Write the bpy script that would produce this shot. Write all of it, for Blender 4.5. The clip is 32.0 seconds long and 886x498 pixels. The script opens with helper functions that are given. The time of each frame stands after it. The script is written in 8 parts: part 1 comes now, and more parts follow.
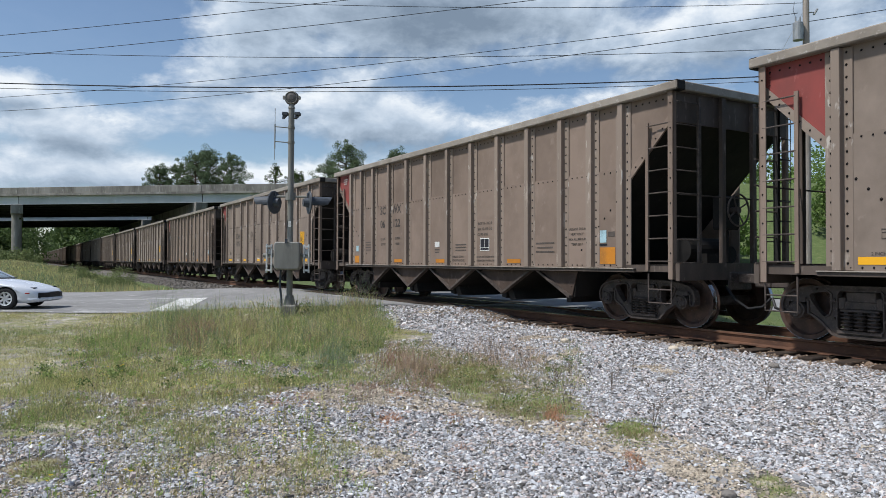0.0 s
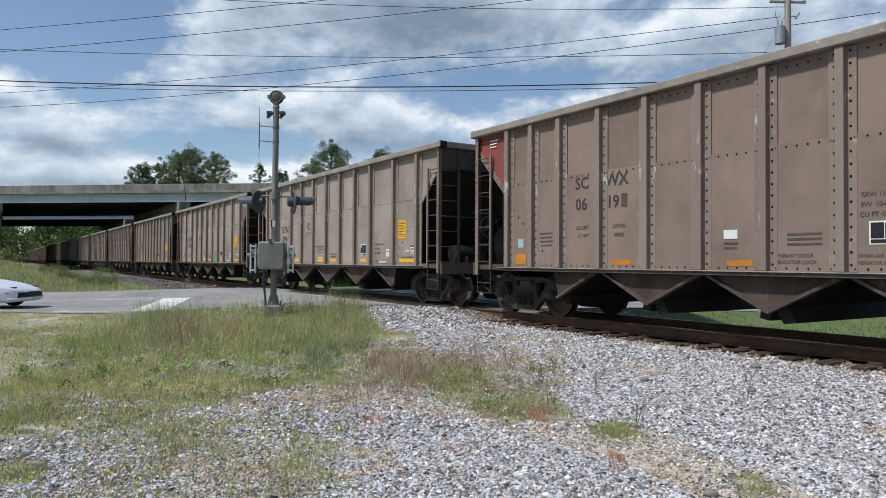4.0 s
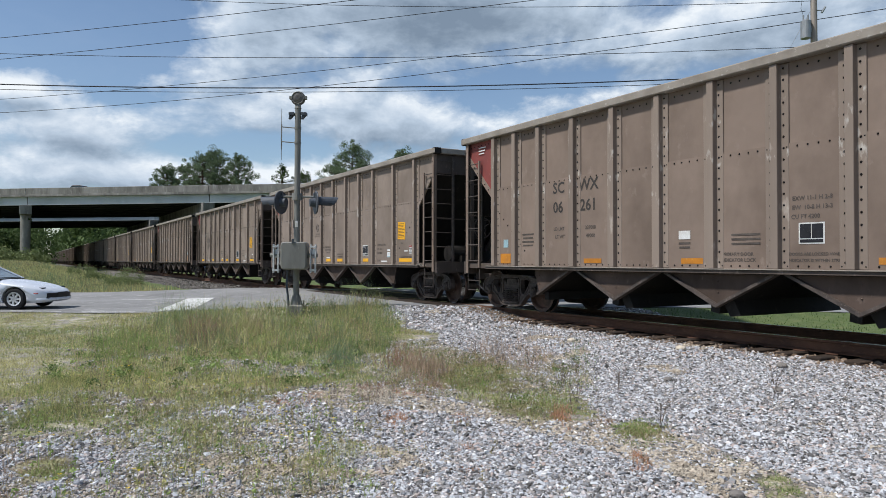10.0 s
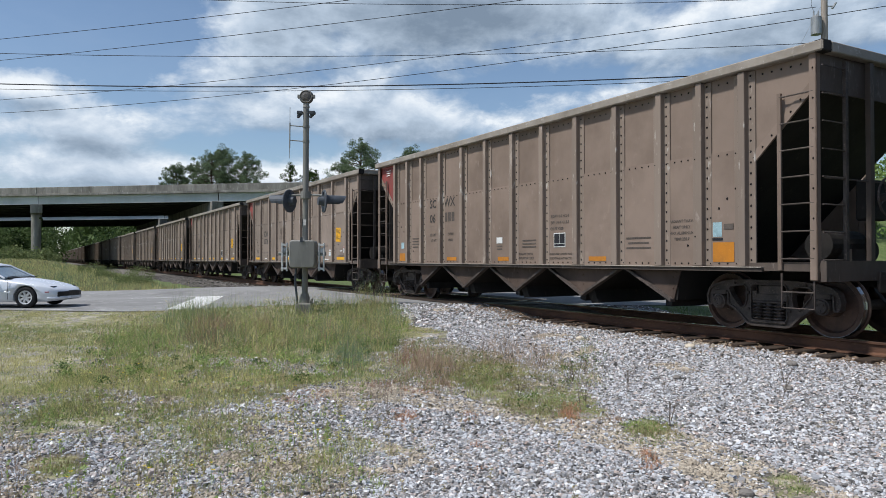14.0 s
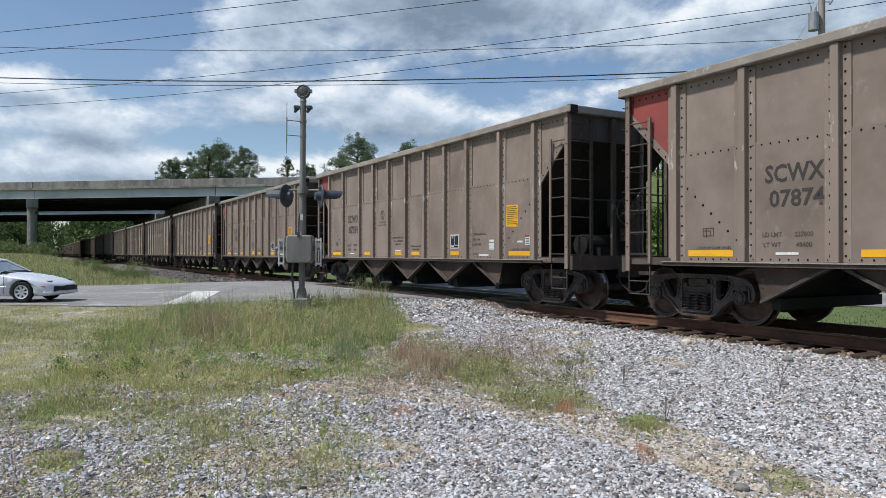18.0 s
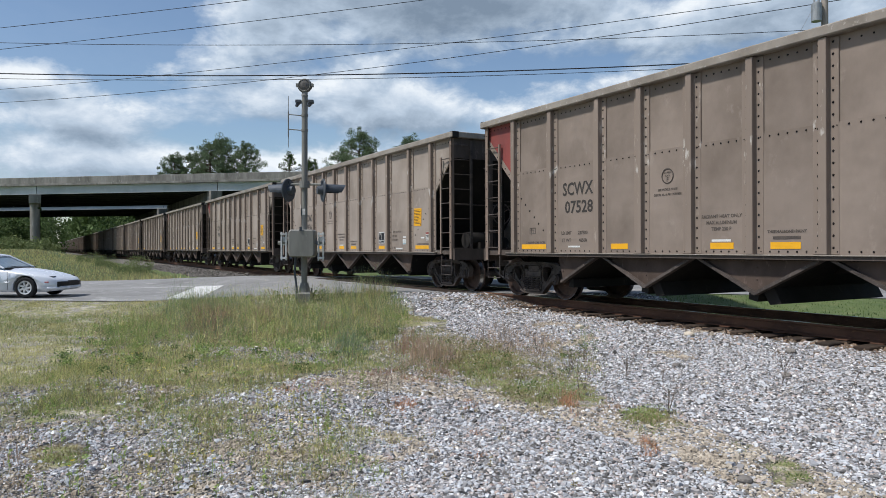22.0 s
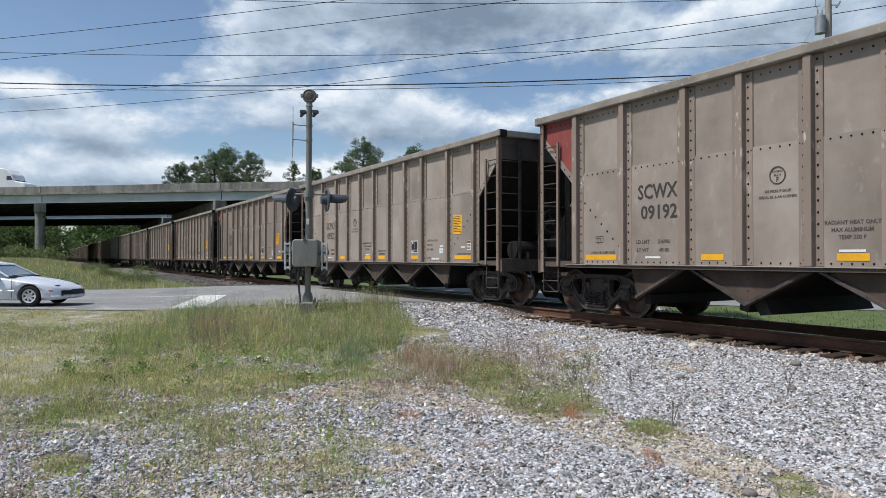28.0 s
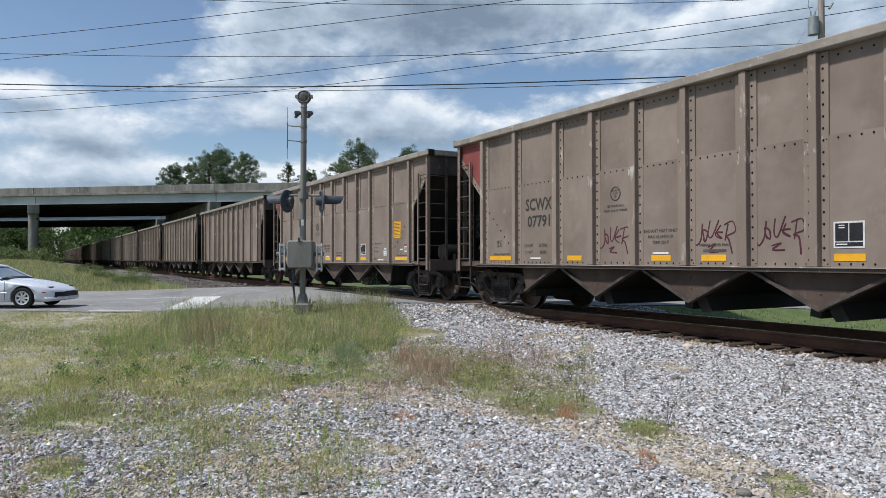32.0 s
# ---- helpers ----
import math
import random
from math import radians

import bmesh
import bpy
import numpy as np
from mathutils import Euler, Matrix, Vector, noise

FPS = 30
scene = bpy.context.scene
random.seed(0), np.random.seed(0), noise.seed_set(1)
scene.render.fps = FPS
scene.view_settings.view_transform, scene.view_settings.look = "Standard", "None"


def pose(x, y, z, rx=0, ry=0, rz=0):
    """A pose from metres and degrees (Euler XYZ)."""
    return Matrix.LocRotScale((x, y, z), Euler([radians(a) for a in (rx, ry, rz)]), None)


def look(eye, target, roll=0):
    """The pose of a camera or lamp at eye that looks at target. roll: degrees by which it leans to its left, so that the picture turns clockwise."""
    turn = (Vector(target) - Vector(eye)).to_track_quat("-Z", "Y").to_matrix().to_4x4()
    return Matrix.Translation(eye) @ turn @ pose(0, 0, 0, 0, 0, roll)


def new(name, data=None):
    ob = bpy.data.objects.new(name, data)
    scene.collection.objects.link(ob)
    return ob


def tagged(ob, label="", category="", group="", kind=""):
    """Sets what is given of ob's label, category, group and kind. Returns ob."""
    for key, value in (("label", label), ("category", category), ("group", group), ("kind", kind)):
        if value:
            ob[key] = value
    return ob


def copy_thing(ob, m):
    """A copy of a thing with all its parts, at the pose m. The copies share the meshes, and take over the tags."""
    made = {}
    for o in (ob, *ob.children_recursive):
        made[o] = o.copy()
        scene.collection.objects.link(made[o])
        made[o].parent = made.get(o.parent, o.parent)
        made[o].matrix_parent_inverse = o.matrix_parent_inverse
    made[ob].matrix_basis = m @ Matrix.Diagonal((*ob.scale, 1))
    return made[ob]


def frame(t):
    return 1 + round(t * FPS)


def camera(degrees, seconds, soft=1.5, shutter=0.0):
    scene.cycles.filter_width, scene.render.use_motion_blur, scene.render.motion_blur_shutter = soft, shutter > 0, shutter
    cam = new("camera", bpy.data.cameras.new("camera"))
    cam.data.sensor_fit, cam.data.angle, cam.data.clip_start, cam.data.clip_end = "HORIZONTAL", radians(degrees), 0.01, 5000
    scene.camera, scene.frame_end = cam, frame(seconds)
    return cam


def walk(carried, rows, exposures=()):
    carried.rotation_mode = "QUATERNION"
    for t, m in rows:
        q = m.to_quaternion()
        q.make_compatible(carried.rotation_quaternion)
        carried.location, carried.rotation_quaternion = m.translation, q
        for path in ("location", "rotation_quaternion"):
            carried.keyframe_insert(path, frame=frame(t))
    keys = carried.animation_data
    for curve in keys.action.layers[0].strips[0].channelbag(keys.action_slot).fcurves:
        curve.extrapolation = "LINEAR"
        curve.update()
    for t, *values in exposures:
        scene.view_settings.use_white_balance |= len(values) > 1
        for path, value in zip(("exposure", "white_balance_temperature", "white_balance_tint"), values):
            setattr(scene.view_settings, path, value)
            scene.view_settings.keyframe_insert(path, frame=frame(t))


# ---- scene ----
from mathutils import geometry

cam = camera(64.0, 32.0, soft=0.6)
# seconds, turn, tilt and lean in degrees: a phone held at one spot
WAY = [
    (0, 30.87, 0.94, 0.12), (0.5, 31.02, 0.86, 0.14), (1, 31.56, 0.95, 0.18), (1.5, 31.92, 0.97, 0.19), (2, 32.00, 0.89, 0.31),
    (2.5, 32.01, 0.89, 0.43), (3, 32.15, 0.92, 0.40), (3.5, 32.22, 0.92, 0.32), (5.5, 31.23, 1.20, 0.05), (6, 31.12, 1.15, 0.09),
    (6.5, 30.91, 1.25, 0.14), (7, 30.65, 1.35, 0.12), (7.5, 30.50, 1.36, 0.09), (8, 30.38, 1.34, -0.00), (8.5, 30.32, 1.28, 0.05),
    (9, 30.34, 1.25, 0.11), (9.5, 30.33, 1.11, 0.10), (10, 30.35, 0.92, 0.04), (10.5, 30.36, 0.81, 0.08), (11, 30.32, 0.72, 0.01),
    (11.5, 30.21, 0.65, 0.01), (12, 30.09, 0.65, 0.02), (12.5, 30.09, 0.65, 0.01), (13, 30.00, 0.64, -0.00), (13.5, 29.80, 0.71, 0.06),
    (14, 29.69, 0.77, -0.04), (14.5, 29.74, 0.86, -0.22), (16.5, 29.77, 0.43, -0.03), (17, 29.99, 0.42, -0.02), (17.5, 30.03, 0.37, 0.00),
    (18, 29.93, 0.38, 0.05), (18.5, 30.00, 0.37, 0.04), (19, 30.03, 0.31, 0.06), (19.5, 30.02, 0.24, 0.04), (20, 29.93, 0.09, 0.00),
    (20.5, 29.90, -0.14, -0.06), (21, 29.84, -0.28, -0.14), (21.5, 29.83, -0.19, -0.16), (22, 29.74, -0.13, -0.22), (22.5, 29.69, -0.06, -0.23),
    (23, 29.68, 0.04, -0.18), (23.5, 29.64, 0.08, -0.03), (24, 29.58, 0.08, -0.11), (24.5, 29.57, 0.03, -0.12), (25, 29.47, -0.03, -0.16),
    (25.5, 29.41, 0.12, -0.09), (27.5, 29.47, 0.60, 0.02), (28, 29.46, 0.70, 0.01), (28.5, 29.47, 0.76, -0.02), (29, 29.48, 0.61, -0.11),
    (29.5, 29.52, 0.55, -0.09), (30, 29.52, 0.62, -0.03), (30.5, 29.60, 0.71, -0.00), (31, 29.62, 0.71, 0.01), (31.5, 29.73, 0.70, -0.01),
    (32, 29.87, 0.78, -0.08),
]
EYE = (0.0, 0.0, 1.166)


def aim(turn, tilt, lean):
    a, b = radians(turn), radians(tilt)
    way = Vector((-math.cos(a) * math.cos(b), math.sin(a) * math.cos(b), math.sin(b)))
    return look(EYE, Vector(EYE) + way, lean)


walk(cam, [(t, aim(a, b, c)) for t, a, b, c in WAY])

# ---- light ----
world = bpy.data.worlds.new("sky")
scene.world = world
world.use_nodes = True
SUN_WAY = Vector((-0.12, -0.62, 1.0)).normalized()
scene.view_settings.exposure = 0.12


def sky_nodes():
    nt = world.node_tree
    nt.nodes.clear()
    N, K = nt.nodes.new, nt.links.new
    out, bg = N("ShaderNodeOutputWorld"), N("ShaderNodeBackground")
    sky = N("ShaderNodeTexSky")
    sky.sky_type, sky.sun_disc = "NISHITA", False
    sky.sun_elevation = math.asin(SUN_WAY.z)
    sky.sun_rotation = math.atan2(SUN_WAY.x, SUN_WAY.y)
    sky.air_density, sky.dust_density, sky.ozone_density = 1.0, 0.5, 3.0
    tc = N("ShaderNodeTexCoord")

    def vec(op, a, b):
        n = N("ShaderNodeVectorMath"); n.operation = op
        K(a, n.inputs[0])
        if isinstance(b, tuple):
            n.inputs[1].default_value = b
        else:
            K(b, n.inputs[1])
        return n

    def num(op, a, b=0.0, c=0.0):
        n = N("ShaderNodeMath"); n.operation = op
        for i, k in enumerate((a, b, c)):
            if isinstance(k, (int, float)):
                n.inputs[i].default_value = k
            else:
                K(k, n.inputs[i])
        return n.outputs[0]

    d = tc.outputs["Generated"]
    f = vec("DOT_PRODUCT", d, (-math.cos(radians(30)), math.sin(radians(30)), 0)).outputs["Value"]
    r = vec("DOT_PRODUCT", d, (math.sin(radians(30)), math.cos(radians(30)), 0)).outputs["Value"]
    z = vec("DOT_PRODUCT", d, (0, 0, 1)).outputs["Value"]
    az, el = num("ARCTAN2", r, f), num("ARCSINE", num("MINIMUM", num("MAXIMUM", z, -1.0), 1.0))
    place = N("ShaderNodeCombineXYZ")
    K(az, place.inputs[0]); K(num("MULTIPLY", el, 1.7), place.inputs[1])

    def field(shift):
        """How thick the cloud is, at a place shifted by that much in bearing and height."""
        at = vec("ADD", place.outputs[0], (shift[0], shift[1] * 1.7, 0.0)).outputs[0]
        x0, y0 = (num("ADD", az, shift[0]), num("ADD", el, shift[1])) if any(shift) else (az, el)

        def nz(scale, detail, rough, more):
            n = N("ShaderNodeTexNoise")
            n.inputs["Scale"].default_value, n.inputs["Detail"].default_value, n.inputs["Roughness"].default_value = scale, detail, rough
            n.inputs["Distortion"].default_value = 0.25
            K(vec("ADD", at, more).outputs[0], n.inputs["Vector"])
            return n.outputs[0]

        total = num("MULTIPLY_ADD", nz(5.2, 10, 0.57, (3.1, 1.7, 0.0)), 1.50, -0.80)
        total = num("ADD", total, num("MULTIPLY_ADD", nz(17.0, 8, 0.62, (0.4, 5.2, 2.0)), 0.62, -0.31))
        for x, y, w, h, k in BANKS:
            q = num("POWER", num("MULTIPLY", num("SUBTRACT", x0, x), 1 / w), 2.0)
            p = num("POWER", num("MULTIPLY", num("SUBTRACT", y0, y), 1 / h), 2.0)
            total = num("ADD", total, num("MULTIPLY", num("EXPONENT", num("MULTIPLY", num("ADD", q, p), -1.0)), k))
        return total

    # banks of cloud and clear stretches: bearing, height, half width, half height, weight
    BANKS = ((-0.03, 0.345, 0.24, 0.075, 0.55), (0.02, 0.350, 0.16, 0.045, 0.45), (-0.27, 0.310, 0.085, 0.075, 0.46), (-0.22, 0.200, 0.22, 0.034, 0.42), (-0.04, 0.190, 0.12, 0.026, 0.34),
             (-0.54, 0.205, 0.05, 0.018, 0.42), (-0.44, 0.210, 0.09, 0.022, -0.30), (-0.49, 0.162, 0.060, 0.015, 0.40), (-0.47, 0.140, 0.16, 0.036, 0.26), (-0.35, 0.110, 0.20, 0.020, 0.34), (-0.10, 0.125, 0.12, 0.018, 0.22),
             (0.42, 0.300, 0.15, 0.032, 0.52), (0.50, 0.268, 0.08, 0.016, 0.30), (0.55, 0.345, 0.12, 0.040, 0.40), (0.30, 0.335, 0.055, 0.020, -0.25), (0.24, 0.225, 0.07, 0.016, 0.32), (0.34, 0.270, 0.07, 0.020, 0.28),
             (-0.50, 0.310, 0.17, 0.058, -0.62), (-0.32, 0.250, 0.060, 0.018, 0.20), (0.16, 0.245, 0.12, 0.022, -0.22), (0.22, 0.190, 0.22, 0.060, 0.13), (-0.30, 0.145, 0.05, 0.012, -0.14), (-0.20, 0.085, 0.70, 0.040, 0.30), (0.08, 0.335, 0.13, 0.035, 0.30))

    def ramp(src, stops):
        n = N("ShaderNodeValToRGB")
        while len(n.color_ramp.elements) < len(stops):
            n.color_ramp.elements.new(0.5)
        for e, (p, c) in zip(n.color_ramp.elements, stops):
            e.position, e.color = p, (*c, 1)
        K(src, n.inputs[0])
        return n.outputs[0]

    here = field((0.0, 0.0))
    above = field((-0.010, 0.020))
    # tops catch the sun, undersides and thick hearts are grey
    lit = num("MULTIPLY_ADD", num("SUBTRACT", here, above), 1.25, 0.60)
    lit = num("SUBTRACT", lit, num("MULTIPLY", num("MAXIMUM", num("SUBTRACT", here, 0.40), 0.0), 0.95))
    mask = ramp(here, [(0.0, (0.03, 0.03, 0.03)), (0.10, (0.32, 0.32, 0.32)), (0.30, (0.92, 0.92, 0.92)), (0.45, (1, 1, 1))])
    tone = ramp(lit, [(0.0, (0.195, 0.26, 0.35)), (0.30, (0.305, 0.385, 0.49)), (0.58, (0.455, 0.55, 0.67)), (0.80, (0.62, 0.70, 0.80)), (1.0, (0.82, 0.87, 0.92))])
    st = N("ShaderNodeVectorMath"); st.operation = "SCALE"; st.inputs[3].default_value = 0.105
    K(sky.outputs[0], st.inputs[0])
    mix = N("ShaderNodeMix"); mix.data_type = "RGBA"
    K(mask, mix.inputs[0]); K(st.outputs[0], mix.inputs[6]); K(tone, mix.inputs[7])
    K(mix.outputs[2], bg.inputs[0]); K(bg.outputs[0], out.inputs[0])


sky_nodes()
lamp = bpy.data.lights.new("sun", "SUN")
lamp.energy, lamp.angle, lamp.color = 3.9, radians(4), (1.0, 0.975, 0.94)
sun = new("sun", lamp)
sun.matrix_world = look((0, 0, 60), Vector((0, 0, 60)) - SUN_WAY)


# ---- materials ----
def mat(name, col, rough=0.7, metal=0.0, dark=None, light=None, scale=3.0, stretch=(1, 1, 1), dark_at=0.55, light_at=0.62,
        bump=0.15, grain=90.0, rnd=0.12, island=False, depth=0.01, spec=0.25, wave=0.0):
    """A weathered surface: base colour, broad dark stains, small light wear, fine relief."""
    m = bpy.data.materials.new(name)
    m.use_nodes = True
    nt = m.node_tree
    N, K = nt.nodes.new, nt.links.new
    b = nt.nodes["Principled BSDF"]
    b.inputs["Roughness"].default_value, b.inputs["Metallic"].default_value = rough, metal
    b.inputs["Specular IOR Level"].default_value = spec
    tc, oi = N("ShaderNodeTexCoord"), N("ShaderNodeObjectInfo")
    mul = N("ShaderNodeMath"); mul.operation = "MULTIPLY"; mul.inputs[1].default_value = 57.0
    K(oi.outputs["Random"], mul.inputs[0])
    add = N("ShaderNodeVectorMath"); add.operation = "ADD"
    K(tc.outputs["Object"], add.inputs[0]); K(mul.outputs[0], add.inputs[1])
    mp = N("ShaderNodeMapping"); mp.inputs["Scale"].default_value = stretch
    K(add.outputs[0], mp.inputs[0])

    def nz(s, d, vec):
        n = N("ShaderNodeTexNoise")
        n.inputs["Scale"].default_value, n.inputs["Detail"].default_value, n.inputs["Roughness"].default_value = s, d, 0.62
        K(vec, n.inputs["Vector"])
        return n.outputs[0]

    def ramp(src, lo, hi):
        r = N("ShaderNodeMapRange")
        r.inputs["From Min"].default_value, r.inputs["From Max"].default_value = lo, hi
        K(src, r.inputs["Value"])
        return r.outputs[0]

    def mixed(f, a, c):
        x = N("ShaderNodeMix"); x.data_type = "RGBA"
        K(f, x.inputs[0])
        if isinstance(a, tuple):
            x.inputs[6].default_value = (*a, 1)
        else:
            K(a, x.inputs[6])
        x.inputs[7].default_value = (*c, 1)
        return x.outputs[2]

    dark = dark or tuple(0.62 * c for c in col)
    light = light or tuple(min(0.9, 1.35 * c + 0.02) for c in col)
    c = mixed(ramp(nz(scale, 6, mp.outputs[0]), dark_at - 0.12, dark_at + 0.16), col, dark)
    c = mixed(ramp(nz(scale * 6.3, 5, mp.outputs[0]), light_at - 0.05, light_at + 0.12), c, light)
    hs = N("ShaderNodeHueSaturation")
    K(c, hs.inputs["Color"])
    src = oi.outputs["Random"]
    if island:
        g = N("ShaderNodeNewGeometry")
        src = g.outputs["Random Per Island"]
    mr = N("ShaderNodeMapRange")
    mr.inputs["To Min"].default_value, mr.inputs["To Max"].default_value = 1 - rnd, 1 + rnd
    K(src, mr.inputs["Value"]); K(mr.outputs[0], hs.inputs["Value"])
    K(hs.outputs[0], b.inputs["Base Color"])
    rr = N("ShaderNodeMapRange")
    rr.inputs["To Min"].default_value, rr.inputs["To Max"].default_value = max(0.03, rough - 0.1), min(1, rough + 0.12)
    K(nz(scale * 3, 4, mp.outputs[0]), rr.inputs["Value"]); K(rr.outputs[0], b.inputs["Roughness"])
    if bump:
        bp = N("ShaderNodeBump")
        bp.inputs["Strength"].default_value, bp.inputs["Distance"].default_value = bump, depth
        K(nz(grain, 4, tc.outputs["Object"]), bp.inputs["Height"]); K(bp.outputs[0], b.inputs["Normal"])
        if wave:
            big = N("ShaderNodeBump")
            big.inputs["Strength"].default_value, big.inputs["Distance"].default_value = wave, 0.06
            K(nz(1.6, 2, add.outputs[0]), big.inputs["Height"]); K(big.outputs[0], bp.inputs["Normal"])
    return m


def stone_mat():
    """Crushed ballast, each stone of its own tone."""
    m = mat("pale_ballast_stone", (0.4, 0.4, 0.4), 0.85, rnd=0.12, island=True, bump=0.25, grain=110)
    nt = m.node_tree
    hs = [n for n in nt.nodes if n.bl_idname == "ShaderNodeHueSaturation"][0]
    g, r = nt.nodes.new("ShaderNodeNewGeometry"), nt.nodes.new("ShaderNodeValToRGB")
    stops = [(0.0, (0.081, 0.077, 0.073)), (0.16, (0.201, 0.193, 0.187)), (0.34, (0.343, 0.352, 0.370)), (0.48, (0.316, 0.281, 0.249)), (0.58, (0.447, 0.457, 0.482)), (0.80, (0.566, 0.576, 0.593)), (0.90, (0.380, 0.295, 0.254)), (1.0, (0.786, 0.786, 0.776))]
    while len(r.color_ramp.elements) < len(stops):
        r.color_ramp.elements.new(0.5)
    for e, (p, c) in zip(r.color_ramp.elements, stops):
        e.position, e.color = p, (*c, 1)
    nt.links.new(g.outputs["Random Per Island"], r.inputs[0])
    nt.links.new(r.outputs[0], hs.inputs["Color"])
    return m


def leaf_mat(name, col, dark, light):
    """Thin leaves that let some light through."""
    m = mat(name, col, 0.75, 0, dark, light, 0.6, rnd=0.34, island=True, bump=0)
    nt = m.node_tree
    b = nt.nodes["Principled BSDF"]
    t, mx = nt.nodes.new("ShaderNodeBsdfTranslucent"), nt.nodes.new("ShaderNodeMixShader")
    nt.links.new(b.inputs["Base Color"].links[0].from_socket, t.inputs[0])
    mx.inputs[0].default_value = 0.27
    nt.links.new(b.outputs[0], mx.inputs[1]); nt.links.new(t.outputs[0], mx.inputs[2])
    nt.links.new(mx.outputs[0], nt.nodes["Material Output"].inputs[0])
    return m


def glass(name, col=(0.05, 0.06, 0.07)):
    m = bpy.data.materials.new(name)
    m.use_nodes = True
    b = m.node_tree.nodes["Principled BSDF"]
    b.inputs["Base Color"].default_value, b.inputs["Roughness"].default_value = (*col, 1), 0.04
    b.inputs["Transmission Weight"].default_value = 0.35
    return m


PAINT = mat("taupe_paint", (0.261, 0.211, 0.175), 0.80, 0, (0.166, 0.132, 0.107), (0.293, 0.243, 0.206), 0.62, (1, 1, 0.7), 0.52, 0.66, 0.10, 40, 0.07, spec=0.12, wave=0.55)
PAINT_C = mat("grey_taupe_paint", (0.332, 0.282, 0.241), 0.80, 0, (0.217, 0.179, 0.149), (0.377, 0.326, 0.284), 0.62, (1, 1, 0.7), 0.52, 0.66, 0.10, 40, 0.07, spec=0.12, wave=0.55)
PAINT_B = mat("brown_paint", (0.244, 0.186, 0.150), 0.80, 0, (0.162, 0.122, 0.097), (0.280, 0.221, 0.183), 0.62, (1, 1, 0.7), 0.52, 0.66, 0.10, 40, 0.07, spec=0.12, wave=0.5)
POST = mat("scuffed_post_paint", (0.2644, 0.2118, 0.1732), 0.78, 0, (0.2176, 0.1732, 0.1416), (0.4762, 0.4165, 0.3639), 0.9, (1, 1, 0.3), 0.52, 0.66, 0.12, 50, 0.08, spec=0.12)


def scuff(m, bands):
    """Pale rubbed patches on a post, thickest at the given heights."""
    nt = m.node_tree
    N, K = nt.nodes.new, nt.links.new
    b = nt.nodes["Principled BSDF"]
    tc, oi, xyz = N("ShaderNodeTexCoord"), N("ShaderNodeObjectInfo"), N("ShaderNodeSeparateXYZ")
    K(tc.outputs["Object"], xyz.inputs[0])

    def num(op, p, q):
        n = N("ShaderNodeMath"); n.operation = op
        for i, k in enumerate((p, q)):
            if isinstance(k, (int, float)):
                n.inputs[i].default_value = k
            else:
                K(k, n.inputs[i])
        return n.outputs[0]

    add = N("ShaderNodeVectorMath"); add.operation = "ADD"
    K(tc.outputs["Object"], add.inputs[0]); K(num("MULTIPLY", oi.outputs["Random"], 91.0), add.inputs[1])
    mp = N("ShaderNodeMapping"); mp.inputs["Scale"].default_value = (8, 8, 3.0)
    nz = N("ShaderNodeTexNoise"); nz.inputs["Scale"].default_value, nz.inputs["Detail"].default_value = 1.3, 5
    K(add.outputs[0], mp.inputs[0]); K(mp.outputs[0], nz.inputs["Vector"])
    near = None
    for z, w, k in bands:
        q = num("POWER", num("MULTIPLY", num("SUBTRACT", xyz.outputs[2], z), 1 / w), 2.0)
        e = num("MULTIPLY", num("EXPONENT", num("MULTIPLY", q, -1.0), 0.0), k)
        near = e if near is None else num("ADD", near, e)
    mr = N("ShaderNodeMapRange"); mr.inputs["From Min"].default_value, mr.inputs["From Max"].default_value = 0.76, 0.86
    K(num("ADD", nz.outputs[0], near), mr.inputs["Value"])
    x = N("ShaderNodeMix"); x.data_type = "RGBA"
    K(mr.outputs[0], x.inputs[0]); K(b.inputs["Base Color"].links[0].from_socket, x.inputs[6])
    x.inputs[7].default_value = (0.47, 0.435, 0.39, 1)
    K(x.outputs[2], b.inputs["Base Color"])


scuff(POST, ((2.72, 0.26, 0.20), (3.35, 0.35, 0.15), (2.10, 0.35, 0.08)))
CHORD = mat("top_chord_paint", (0.30, 0.265, 0.225), 0.55, 0, (0.20, 0.17, 0.14), (0.48, 0.45, 0.40), 1.6, (1, 1, 1), 0.52, 0.64, 0.12, 50, 0.05)
# grime on taupe, with the shade of the wagon ends painted in as well
DIRTY_SHADE = mat("grimy_taupe_paint", (0.105, 0.082, 0.068), 0.65, 0, (0.060, 0.047, 0.039), (0.20, 0.165, 0.14), 1.6, (1, 1, 0.4), 0.5, 0.64, 0.15, 50, 0.1)
RED = mat("faded_red_paint", (0.281, 0.064, 0.055), 0.6, 0, (0.193, 0.057, 0.050), (0.341, 0.121, 0.105), 1.5, (1, 1, 0.5), 0.5, 0.68, 0.1, 50, 0.06)
# coal-dusted steel, kept near black for shade in recesses and under the wagons
GRIME_SHADE = mat("coal_dusted_steel", (0.0222, 0.0192, 0.0170), 0.75, 0, (0.0118, 0.0111, 0.0104), (0.0548, 0.0451, 0.0377), 1.4, (1, 1, 0.5), 0.5, 0.66, 0.2, 60, 0.15)
RUSTY = mat("dusty_cast_steel", (0.0972, 0.0783, 0.0682), 0.68, 0.1, (0.0493, 0.0406, 0.0362), (0.1914, 0.1566, 0.1348), 5, (1, 1, 1), 0.5, 0.62, 0.3, 70, 0.15)
WHEEL = mat("dark_wheel_steel", (0.112, 0.069, 0.054), 0.45, 0.3, (0.051, 0.036, 0.030), (0.210, 0.143, 0.112), 5, (1, 1, 1), 0.5, 0.66, 0.15, 60, 0.1)
